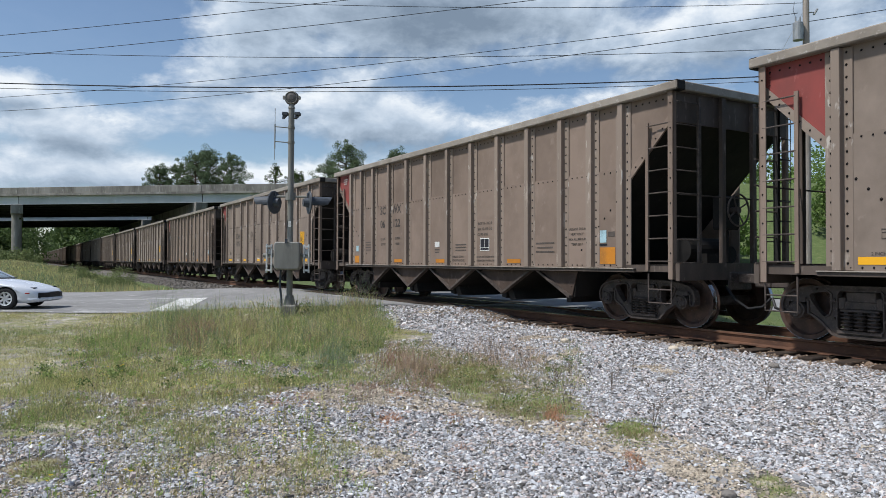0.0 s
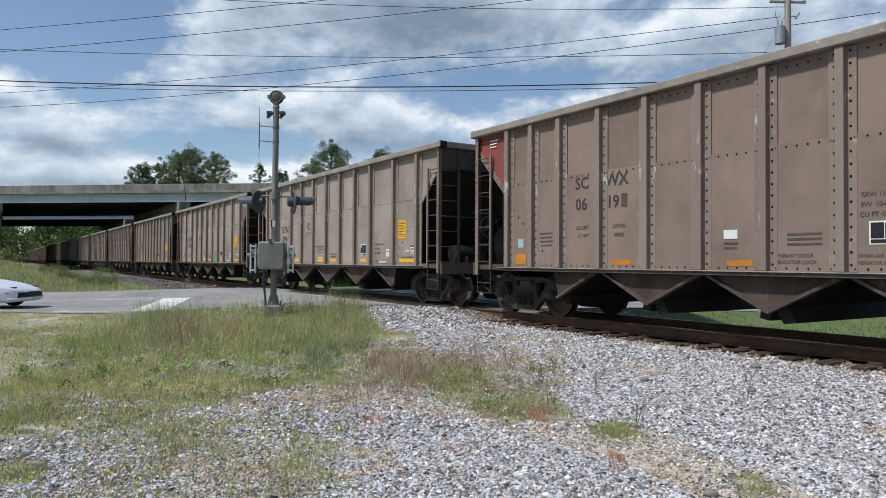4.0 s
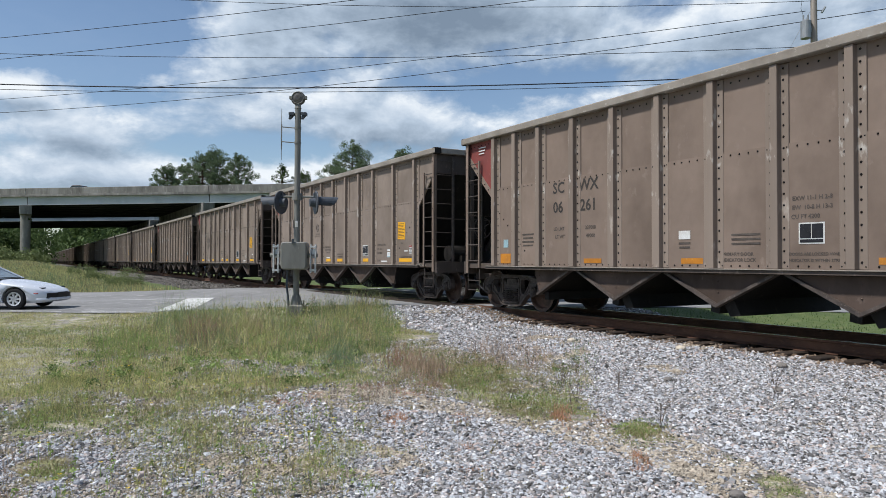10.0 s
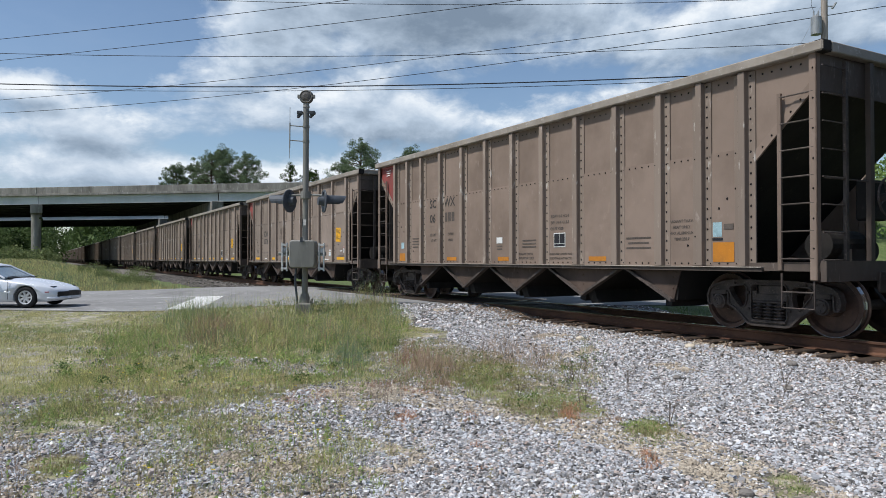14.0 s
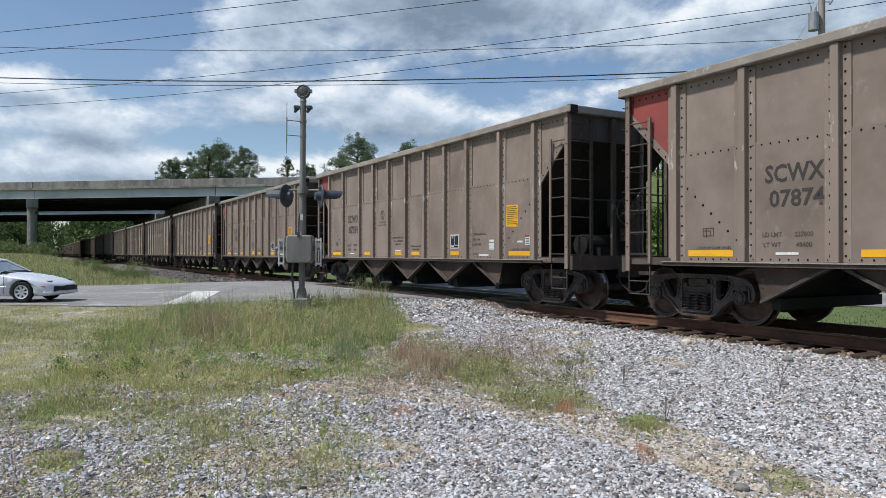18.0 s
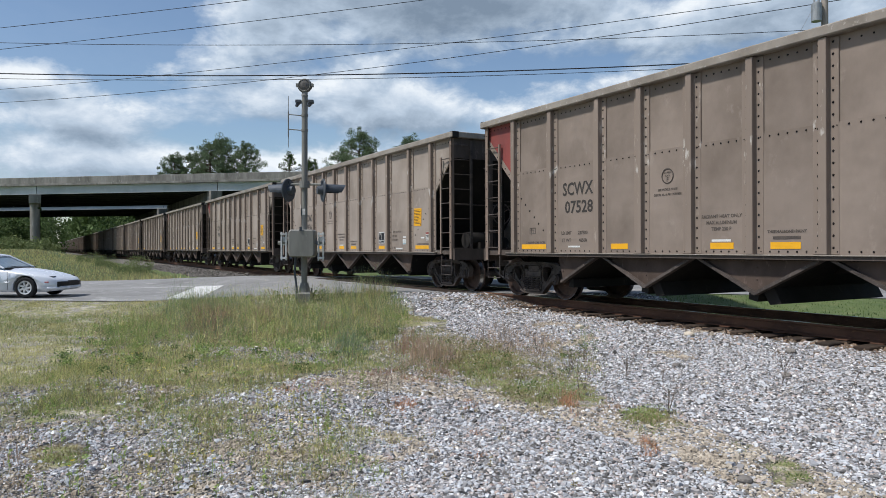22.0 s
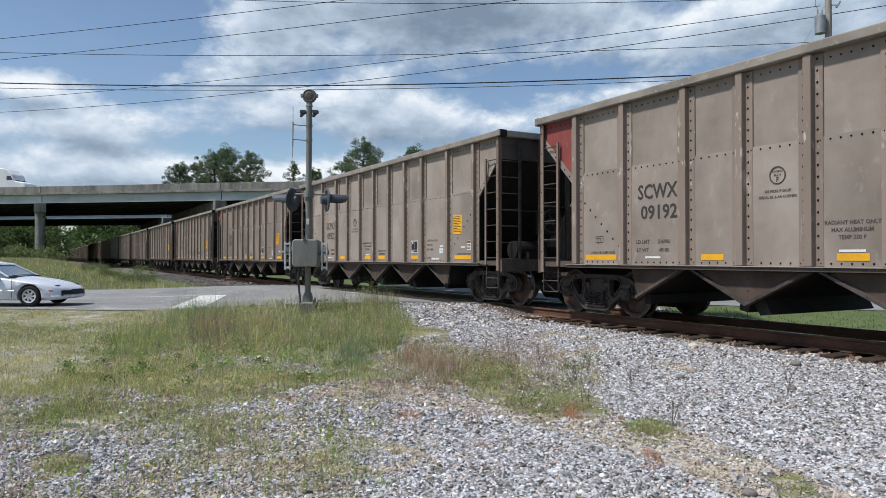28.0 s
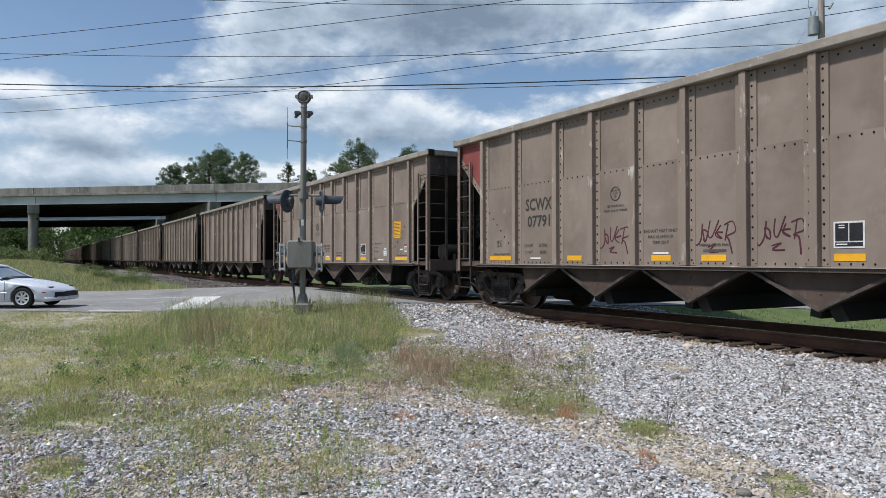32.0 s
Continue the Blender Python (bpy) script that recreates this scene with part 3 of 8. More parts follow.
# patches of growth: bearing, half spread, from, to, blades, height, tone
PATCHES = (
    (33.0, 4.05, 8.47, 11.36, 19468, 0.098, "O"), (33.3, 3.39, 8.54, 10.87, 5990, 0.095, "G"), (38.3, 4.36, 6.91, 8.7, 9676, 0.078, "G"),
    (38.5, 3.59, 7.11, 8.63, 6739, 0.098, "O"), (41.0, 1.58, 9.6, 13.06, 700, 0.2, "L"), (40.9, 1.54, 9.51, 12.05, 450, 0.17, "G"),
    (46.0, 2.54, 6.3, 7.37, 5990, 0.061, "G"), (45.9, 2.42, 6.29, 7.19, 4492, 0.078, "O"), (52.5, 1.45, 5.52, 6.29, 1224, 0.05, "L"),
    (55.5, 1.94, 5.2, 5.84, 2040, 0.05, "L"), (55.5, 1.94, 5.2, 5.84, 480, 0.045, "G"), (2.1, 3.23, 7.21, 8.79, 6120, 0.065, "L"),
    (2.8, 3.76, 7.11, 9.16, 3456, 0.061, "G"), (7.5, 2.35, 7.37, 8.41, 4080, 0.065, "L"), (1.1, 2.2, 5.79, 6.54, 3200, 0.055, "O"),
    (1.7, 1.6, 5.85, 6.3, 1440, 0.050, "G"), (25.9, 3.07, 9.61, 13.53, 2400, 0.16, "Y"), (26.2, 3.18, 9.61, 13.9, 2600, 0.18, "G"),
    (22.4, 1.33, 9.86, 15.62, 2400, 0.42, "B"), (22.2, 2.69, 10.94, 19.41, 2700, 0.34, "B"), (-1.2, 1.18, 5.45, 7.06, 380, 0.12, "D"),
    (-0.9, 1.53, 5.43, 7.61, 910, 0.085, "O"), (11.9, 1.97, 6.17, 8.18, 1092, 0.109, "O"), (12.0, 1.45, 6.26, 8.08, 260, 0.126, "Y"),
    (19.9, 1.77, 5.07, 5.97, 560, 0.068, "G"), (19.7, 1.55, 5.07, 5.88, 400, 0.105, "Y"), (24.2, 1.18, 4.79, 5.33, 640, 0.068, "G"),
    (15.5, 1.82, 5.09, 6.55, 700, 0.098, "Y"), (15.8, 1.94, 5.08, 6.54, 650, 0.071, "O"), (7.1, 2.53, 5.21, 6.87, 1040, 0.083, "O"),
    (9.9, 3.44, 4.97, 6.15, 560, 0.075, "G"), (7.9, 1.77, 7.06, 8.8, 260, 0.12, "D"), (35.4, 4.06, 10.34, 13.95, 1820, 0.34, "D"),
    (6.4, 2.12, 11.81, 16.24, 1700, 0.5, "G"), (12.0, 3.52, 13.61, 23.62, 3900, 0.62, "B"), (18.2, 3.07, 17.15, 24.34, 3400, 0.34, "L"),
    (23.5, 2.26, 16.22, 24.59, 3000, 0.26, "L"), (15.6, 1.29, 12.18, 15.38, 900, 0.34, "Y"), (28.4, 2.62, 8.25, 10.03, 5850, 0.09, "R"),
    (24.9, 1.81, 8.2, 9.36, 1575, 0.09, "R"), (18.2, 2.19, 7.86, 8.7, 2916, 0.066, "X"), (27.2, 1.37, 7.92, 8.8, 2268, 0.066, "X"),
    (26.6, 1.25, 6.75, 7.62, 2106, 0.076, "X"), (31.6, 0.84, 6.79, 7.36, 972, 0.066, "X"), (32.9, 1.82, 5.23, 5.52, 1230, 0.048, "X"),
    (32.3, 0.8, 5.89, 6.26, 582, 0.057, "X"), (37.6, 1.79, 6.52, 7.22, 800, 0.07, "Y"), (39.7, 1.0, 6.55, 7.82, 1360, 0.142, "X"),
    (45.7, 0.84, 5.47, 6.12, 972, 0.095, "X"), (43.1, 1.08, 6.74, 7.49, 675, 0.09, "R"), (29.7, 3.88, 9.69, 13.32, 4200, 0.12, "O"),
    (39.7, 2.92, 8.14, 11.26, 3600, 0.12, "O"), (34.4, 3.17, 7.64, 9.82, 3800, 0.09, "O"), (28.8, 2.96, 9.78, 12.81, 2200, 0.14, "G"),
    (40.1, 2.43, 8.31, 10.46, 1800, 0.12, "G"), (36.0, 3.38, 10.35, 12.41, 2200, 0.22, "D"), (10.9, 2.46, 8.63, 11.45, 1500, 0.14, "Y"),
    (5.2, 3.22, 9.36, 12.6, 2600, 0.12, "Y"), (15.1, 2.57, 8.81, 11.21, 1300, 0.16, "Y"), (23.5, 2.26, 9.38, 11.88, 1400, 0.1, "Y"),
    (11.5, 1.55, 13.48, 17.25, 2300, 0.8, "R"), (12.6, 1.25, 13.39, 16.86, 900, 0.6, "R"), (28.5, 2.05, 9.07, 10.85, 1900, 0.52, "D"),
    (26.9, 1.59, 9.79, 11.83, 1000, 0.5, "R"), (20.4, 0.89, 12.97, 15.7, 700, 0.6, "R"), (11.8, 3.31, 12.41, 16.28, 2400, 0.55, "B"),
    (22.4, 1.57, 9.86, 12.28, 1600, 0.42, "B"), (19.1, 3.09, 15.77, 19.21, 2400, 0.35, "L"), (23.3, 2.03, 15.01, 19.36, 2200, 0.26, "G"),
    (6.6, 1.93, 11.79, 15.08, 2000, 0.42, "G"), (-0.0, 2.41, 9.81, 15.97, 3000, 0.08, "Y"), (4.5, 5.05, 9.03, 11.99, 3200, 0.12, "Y"),
    (29.0, 1.37, 8.35, 9.55, 1500, 0.1, "R"), (19.9, 1.33, 7.9, 8.65, 1200, 0.07, "X"), (26.5, 1.14, 6.79, 7.43, 700, 0.07, "X"),)


def growth(x, y):
    """1 on turf, 0 on bare stone."""
    x, y = np.asarray(x, float), np.asarray(y, float)
    wx, wy = x + 0.9 * (grain(x, y, 0.9, 1) - 0.5), y + 0.9 * (grain(x, y, 0.9, 2) - 0.5)
    r, a = np.hypot(x, y), np.degrees(np.arctan2(y, -x))
    patch = 0.5 * grain(x, y, 0.8, 3) + 0.5 * grain(x, y, 2.6, 34)
    # stony ground near by, turf farther out toward the road
    g = np.where(a < 30, step(8.2, 10.6, r + 2.4 * (patch - 0.5)), 0.0)
    g = np.where(inside(wx, wy, TALL), 0.95 - 0.8 * step(0.42, 0.34, grain(x, y, 1.2, 25)) * (r < 14), g)
    g = np.where((y > TRACK_Y + 2.2) | (uv_road(x, y)[1] > ROAD_V1), 1.0, g)
    g = np.where((wy - TRACK_Y > -3.6) & (wy - TRACK_Y < 2.2) & ~inside(wx, wy, TALL), 0.0, g)
    g = np.where(inside(wx, wy, STRIP), 0.42 * step(0.40, 0.56, patch), g)
    for b, db, r0, r1, n, high, key in PATCHES:
        if key in "LGO" and high < 0.12 and n > 1500:
            q = ((a - b) / db) ** 2 + ((r - (r0 + r1) / 2) / ((r1 - r0) / 2)) ** 2
            g = np.where(q + 3.2 * (0.4 * grain(x, y, 1.6, 83) + 0.6 * grain(x, y, 5.0, 92) - 0.5) < 0.70, np.maximum(g, 0.75), g)
    # scattered mats of turf on the stony ground
    near = (a < 26) & (r < 10)
    return np.clip(np.where(near, np.maximum(g, 0.26 * step(0.50, 0.62, patch)), g), 0, 1)


def ground_material():
    m = bpy.data.materials.new("gravel_soil_and_turf")
    m.use_nodes = True
    nt = m.node_tree
    N, K = nt.nodes.new, nt.links.new
    b = nt.nodes["Principled BSDF"]
    b.inputs["Roughness"].default_value = 0.95
    tc, at = N("ShaderNodeTexCoord"), N("ShaderNodeAttribute")
    at.attribute_name = "growth"

    def nz(s, d=5):
        n = N("ShaderNodeTexNoise")
        n.inputs["Scale"].default_value, n.inputs["Detail"].default_value = s, d
        K(tc.outputs["Object"], n.inputs["Vector"])
        return n.outputs[0]

    def ramp(src, stops):
        r = N("ShaderNodeValToRGB")
        while len(r.color_ramp.elements) < len(stops):
            r.color_ramp.elements.new(0.5)
        for e, (p, c) in zip(r.color_ramp.elements, stops):
            e.position, e.color = p, (*c, 1)
        K(src, r.inputs[0])
        return r.outputs[0]

    vor = N("ShaderNodeTexVoronoi"); vor.inputs["Scale"].default_value = 38
    K(tc.outputs["Object"], vor.inputs["Vector"])
    bw = N("ShaderNodeRGBToBW"); K(vor.outputs["Color"], bw.inputs[0])
    gravel = ramp(bw.outputs[0], [(0.1, (0.12, 0.105, 0.088)), (0.5, (0.26, 0.238, 0.205)), (0.9, (0.44, 0.415, 0.375))])
    pale = gravel
    # under the stones: dirt, plus shade of the gaps put into the colour
    gravel = ramp(bw.outputs[0], [(0.1, (0.075, 0.066, 0.056)), (0.5, (0.135, 0.122, 0.105)), (0.9, (0.24, 0.222, 0.20))])
    soil = ramp(nz(3.4, 8), [(0.32, (0.40, 0.36, 0.22)), (0.44, (0.24, 0.25, 0.11)), (0.54, (0.36, 0.33, 0.18)), (0.62, (0.52, 0.48, 0.39))])
    turf = N("ShaderNodeMix"); turf.data_type = "RGBA"; turf.blend_type = "MULTIPLY"
    turf.inputs[0].default_value = 0.85
    K(soil, turf.inputs[6]); K(ramp(nz(30, 6), [(0.3, (0.35, 0.36, 0.3)), (0.62, (1, 1, 1))]), turf.inputs[7])
    s = N("ShaderNodeMath"); s.operation = "ADD"; K(at.outputs["Fac"], s.inputs[0])
    t = N("ShaderNodeMath"); t.operation = "MULTIPLY_ADD"; t.inputs[1].default_value, t.inputs[2].default_value = 0.9, -0.45
    K(nz(5), t.inputs[0]); K(t.outputs[0], s.inputs[1])
    mr = N("ShaderNodeMapRange"); mr.inputs["From Min"].default_value, mr.inputs["From Max"].default_value = 0.3, 0.65
    K(s.outputs[0], mr.inputs["Value"])
    al = N("ShaderNodeAttribute"); al.attribute_name = "lush"
    lush = N("ShaderNodeMix"); lush.data_type = "RGBA"
    K(al.outputs["Fac"], lush.inputs[0]); K(turf.outputs[2], lush.inputs[6])
    K(ramp(nz(2.5), [(0.35, (0.075, 0.110, 0.030)), (0.6, (0.105, 0.140, 0.042)), (0.75, (0.16, 0.165, 0.07))]), lush.inputs[7])
    sand = N("ShaderNodeMix"); sand.data_type = "RGBA"
    K(ramp(nz(3.2, 8), [(0.50, (0, 0, 0)), (0.60, (1, 1, 1))]), sand.inputs[0])
    K(lush.outputs[2], sand.inputs[6]); K(pale, sand.inputs[7])
    turf = N("ShaderNodeMix"); turf.data_type = "RGBA"
    K(al.outputs["Fac"], turf.inputs[0]); K(sand.outputs[2], turf.inputs[6]); K(lush.outputs[2], turf.inputs[7])
    mix = N("ShaderNodeMix"); mix.data_type = "RGBA"
    K(mr.outputs[0], mix.inputs[0]); K(gravel, mix.inputs[6]); K(turf.outputs[2], mix.inputs[7])
    K(mix.outputs[2], b.inputs["Base Color"])
    bp = N("ShaderNodeBump"); bp.inputs["Strength"].default_value, bp.inputs["Distance"].default_value = 0.6, 0.03
    K(vor.outputs["Distance"], bp.inputs["Height"]); K(bp.outputs[0], b.inputs["Normal"])
    return m


def axis(stops):
    out = [stops[0][0]]
    for (a, _), (b, h) in zip(stops, stops[1:]):
        out += list(a + (b - a) * np.arange(1, max(1, round((b - a) / h)) + 1) / max(1, round((b - a) / h)))
    return np.array(out)


def grid_mesh(name, X, Y, Z, material):
    n, m = X.shape
    i = (np.arange(n - 1)[:, None] * m + np.arange(m - 1)[None, :]).ravel()
    f = np.stack([i, i + m, i + m + 1, i + 1], 1)
    return raw_mesh(name, np.stack([X.ravel(), Y.ravel(), Z.ravel()], 1), f, material, True)


def build_ground():
    xs = axis([(-4000, 0), (-400, 400), (-170, 23), (-46, 2.5), (-24, 0.5), (3, 0.2), (12, 1), (150, 12), (4000, 500)])
    ys = axis([(-4000, 0), (-200, 400), (-30, 12), (-4, 1.2), (13.5, 0.2), (20, 0.6), (120, 2.5), (300, 18), (4000, 500)])
    X, Y = np.meshgrid(xs, ys, indexing="ij")
    Z = land(X, Y)
    me = grid_mesh("ground", X, Y, Z, ground_material())
    me.attributes.new("growth", "FLOAT", "POINT").data.foreach_set("value", growth(X, Y).ravel().astype(np.float32))
    lush = np.maximum(step(TRACK_Y + 1.8, TRACK_Y + 2.6, Y), step(12, 16, uv_road(X, Y)[1]))
    me.attributes.new("lush", "FLOAT", "POINT").data.foreach_set("value", lush.ravel().astype(np.float32))
    tagged(new("ground", me), "uneven ground of pale gravel, soil and patchy grass", "ground", kind="structure")


def build_road():
    us = axis([(-140, 0), (-40, 4), (40, 0.5), (90, 5)])
    vs = np.linspace(0, 1, 25)
    U, V = np.meshgrid(us, vs, indexing="ij")
    lo = road_edge(U)
    V = lo + V * (ROAD_V1 - lo)
    X = ROAD_O[0] + U * ROAD_E[0] + V * ROAD_N[0]
    Y = ROAD_O[1] + U * ROAD_E[1] + V * ROAD_N[1]
    me = grid_mesh("road", X, Y, road_z(X, Y), ASPHALT)
    road = tagged(new("road", me), "pale worn asphalt road rising to a level crossing", "road", kind="structure")

    def stripe(name, u0, u1, v0, v1, skew=0.0, label=""):
        U, V = np.meshgrid(np.linspace(u0, u1, 12), np.linspace(v0, v1, 8), indexing="ij")
        U = U + skew * (V - v0)
        X, Y = ROAD_O[0] + U * ROAD_E[0] + V * ROAD_N[0], ROAD_O[1] + U * ROAD_E[1] + V * ROAD_N[1]
        ob = new(name, grid_mesh(name, X, Y, road_z(X, Y) + 0.005, ROADPAINT))
        ob.parent = road
        tagged(ob, label)

    stripe("stop_line", 4.3, 5.3, 0.9, 5.6, -0.35, "broad white stop line across one lane")
    for u in (-9.0, -6.0, -3.0, 0.0, 2.2):
        stripe("edge_line", u, u + 1.6, 0.55, 0.66)
    for u in (-16.0, -8.0, 0.0, 8.0):
        stripe("centre_line", u, u + 3.0, 5.7, 5.82)


def build_track():
    track = tagged(new("railway_track"), "single rusty railway track on dark timber ties and pale ballast", "railway track", kind="structure")
    prof = [(-0.075, -0.185), (0.075, -0.185), (0.075, -0.172), (0.010, -0.150), (0.009, -0.045), (0.036, -0.035), (0.036, -0.006), (0.028, 0.0),
            (-0.028, 0.0), (-0.036, -0.006), (-0.036, -0.035), (-0.009, -0.045), (-0.010, -0.150), (-0.075, -0.172)]
    for y in (TRACK_Y - 0.755, TRACK_Y + 0.755):
        part("rail", prism(bmesh.new(), [(y + a, b) for a, b in prof], "x", -420, 60), RUST_RAIL, track, "rust-brown steel rail")
        part("running_surface", bx(bmesh.new(), -420, 60, y - 0.026, y + 0.026, 0.0005, 0.0022), TREAD, track, "polished top of the rail")
    bm = bmesh.new()
    bx(bm, -0.115, 0.115, -1.34, 1.34, -0.17, 0)
    first = None
    x = -46.0
    while x < 7.5:
        u, v = uv_road(x, TRACK_Y - 1.3)
        if not (0.0 < v < ROAD_V1 + 0.4):
            m = pose(x + random.uniform(-0.03, 0.03), TRACK_Y + random.uniform(-0.06, 0.06), -0.187 + random.uniform(-0.012, 0.0), 0, 0, random.uniform(-1.2, 1.2))
            if first is None:
                first = part("tie", bm, TIE, track, "cracked dark timber tie", 0.012)
                first.matrix_basis = m
                bp = bmesh.new()
                bx(bp, -0.09, 0.09, -0.17, 0.17, 0, 0.012)
                plate = part("tie_plate", bp, RUST_RAIL, track)
                plate.matrix_basis = pose(x, TRACK_Y - 0.755, -0.186)
            else:
                again(first, track, m)
                again(plate, track, pose(x, TRACK_Y - 0.755, -0.186))
        x += 0.50
    # dark sheet between the rails: coal dust plus painted shadow of the wagons
    X, Y = np.meshgrid(np.linspace(-60, 10, 200), np.array((-0.66, -0.4, 0, 0.4, 0.66)), indexing="ij")
    bed = new("coal_dust_bed", grid_mesh("coal_dust_bed", X, Y + TRACK_Y, -0.20 + 0.012 * wobble(X, Y, 3), COALDUST_SHADE))
    bed.parent = track
    tagged(bed, "coal-dusted ballast between the rails with the train's shadow painted in")
    # timber and rubber crossing boards beside the rails
    for y0, y1 in ((-1.6, -0.84), (-0.62, 0.62), (0.84, 1.6)):
        ob = part("crossing_panel", bx(bmesh.new(), -5.2, 5.2, y0, y1, -0.15, -0.004), TIE, track, "dark crossing panel between the rails", 0.01)
        ob.location = (-21.2, TRACK_Y, 0)


def scatter_stones(name, X, Y, size, material, label, plain=False, lift=0.0):
    """Broken ballast stones, lying close: flat-topped lumps near by, ridged ones far off."""
    n = len(X)
    rng = np.random.default_rng(5)
    if plain:
        base = np.array([(-0.85, -0.78, -0.4), (0.85, -0.78, -0.4), (0.85, 0.78, -0.4), (-0.85, 0.78, -0.4), (-0.46, 0.0, 0.55), (0.46, 0.0, 0.55)], float)
        tri = np.array([[0, 1, 5], [0, 5, 4], [2, 3, 4], [2, 4, 5], [1, 2, 5], [3, 0, 4]])
    else:
        base = np.array([(-1.05, -0.75, -0.5), (1.05, -0.75, -0.5), (1.05, 0.75, -0.5), (-1.05, 0.75, -0.5),
                         (-0.70, -0.50, 0.42), (0.70, -0.50, 0.42), (0.70, 0.50, 0.42), (-0.70, 0.50, 0.42)], float)
        tri = np.array([[4, 5, 6], [4, 6, 7], [0, 1, 5], [0, 5, 4], [1, 2, 6], [1, 6, 5], [2, 3, 7], [2, 7, 6], [3, 0, 4], [3, 4, 7]])
    m = len(base)
    V = base[None] + 0.56 * (rng.random((n, m, 3)) - 0.5)
    V = V * (0.72 + 0.56 * rng.random((n, 1, 3))) * np.array((1.0, 1.0, 0.85))
    a = rng.random(n) * 6.283
    tilt, roll = rng.normal(0, 0.32, n), rng.normal(0, 0.26, n)
    c, k = np.cos(roll)[:, None], np.sin(roll)[:, None]
    x1, z1 = V[..., 0] * c + V[..., 2] * k, V[..., 2] * c - V[..., 0] * k
    c, k = np.cos(tilt)[:, None], np.sin(tilt)[:, None]
    y2, z2 = V[..., 1] * c - z1 * k, V[..., 1] * k + z1 * c
    c, k = np.cos(a)[:, None], np.sin(a)[:, None]
    P = np.stack([x1 * c - y2 * k, x1 * k + y2 * c, z2], -1) * size[:, None, None]
    P += np.stack([X, Y, land(X, Y) + lift + size * (0.05 + 0.75 * rng.random(n))], -1)[:, None, :]
    F = (tri[None] + m * np.arange(n)[:, None, None]).reshape(-1, 3)
    return tagged(new(name, raw_mesh(name, P.reshape(-1, 3), F, material, False)), label, "gravel", kind="stuff")





def build_gravel():
    rng = np.random.default_rng(11)
    out = []
    # ring from, to, stones to the square metre, half their width
    for r0, r1, per, size in ((3.8, 6.5, 4300, 0.0100), (6.5, 11, 3000, 0.0122), (11, 15, 1500, 0.0162), (15, 20, 760, 0.0220), (20, 30, 170, 0.032)):
        n = int(per * 0.5 * (r1 * r1 - r0 * r0) * 1.30)
        x, y = polar(rng, n, r0, r1)
        g = growth(x, y)
        u, v = uv_road(x, y)
        onroad = (v > road_edge(u) - 0.15) & (v < ROAD_V1 + 0.1)
        keep = (rng.random(n) > g * 1.25) & ~onroad & (y < TRACK_Y + 2.4) & ((y < TRACK_Y - 0.86) | (y > TRACK_Y + 0.95))
        keep &= np.abs(np.abs(y - TRACK_Y) - 0.755) > 0.12
        on_tie = (np.abs((x + 46.25) % 0.5 - 0.25) < 0.10) & (np.abs(y - TRACK_Y) < 1.30)
        keep &= ~on_tie | (rng.random(n) < 0.16)
        w = size * rng.lognormal(0, 0.31, n) * np.where(g > 0.06, 0.90, 1.0)
        w = np.minimum(np.where(rng.random(n) < 0.006, w * 1.6, w), 0.050)
        out.append((x[keep], y[keep], w[keep]))
    # shoulder of the line past the road
    x, y = rng.uniform(-64, -28, 9000), rng.uniform(4.6, 9.7, 9000)
    u, v = uv_road(x, y)
    ok = (v > ROAD_V1 + 0.1) & (rng.random(9000) > growth(x, y) * 1.1)
    out.append((x[ok], y[ok], 0.045 * rng.lognormal(0, 0.3, ok.sum())))
    X, Y, S = (np.concatenate(c) for c in zip(*out))
    far = X < -27.5
    d = np.abs(Y - TRACK_Y)
    rusty = ~far & (d < 2.3) & (rng.random(len(X)) < 0.60 * step(1.75, 1.0, d) + 0.06)
    path = 0.6 * grain(X, Y, 1.1, 51) + 0.4 * grain(X, Y, 3.0, 52)
    earthy = ~far & ~rusty & (rng.random(len(X)) < np.where(inside(X, Y, PATH), 0.62, 0.0) + np.where(growth(X, Y) > 0.04, 0.45, 0.0) + 0.9 * step(0.60, 0.72, path))
    near = np.hypot(X, Y) < 6.5
    rest = ~far & ~rusty & ~earthy
    for which, material, words, plain in ((rusty, STONE_R, "rust-stained ballast stones by the rails", True), (earthy & near, STONE_E, "earth-stained gravel stones", False),
                                          (earthy & ~near, STONE_E, "earth-stained gravel stones among the grass", True), (rest & near, STONE, "loose pale grey ballast stones", False),
                                          (rest & ~near, STONE, "pale grey ballast stones beside the track", True), (far, STONE_D, "coal-dusted ballast stones past the road", True)):
        scatter_stones("gravel", X[which], Y[which], S[which], material, words, plain)
    # stones that have rolled over the ends of the ties
    n = 900
    x, y = rng.uniform(-17, 2, n), TRACK_Y - rng.uniform(0.90, 1.45, n)
    u, v = uv_road(x, y)
    ok = v < -0.1
    scatter_stones("gravel", x[ok], y[ok], 0.017 * rng.lognormal(0, 0.3, ok.sum()), STONE_R, "rust-stained stones lying on the tie ends", True, 0.030)


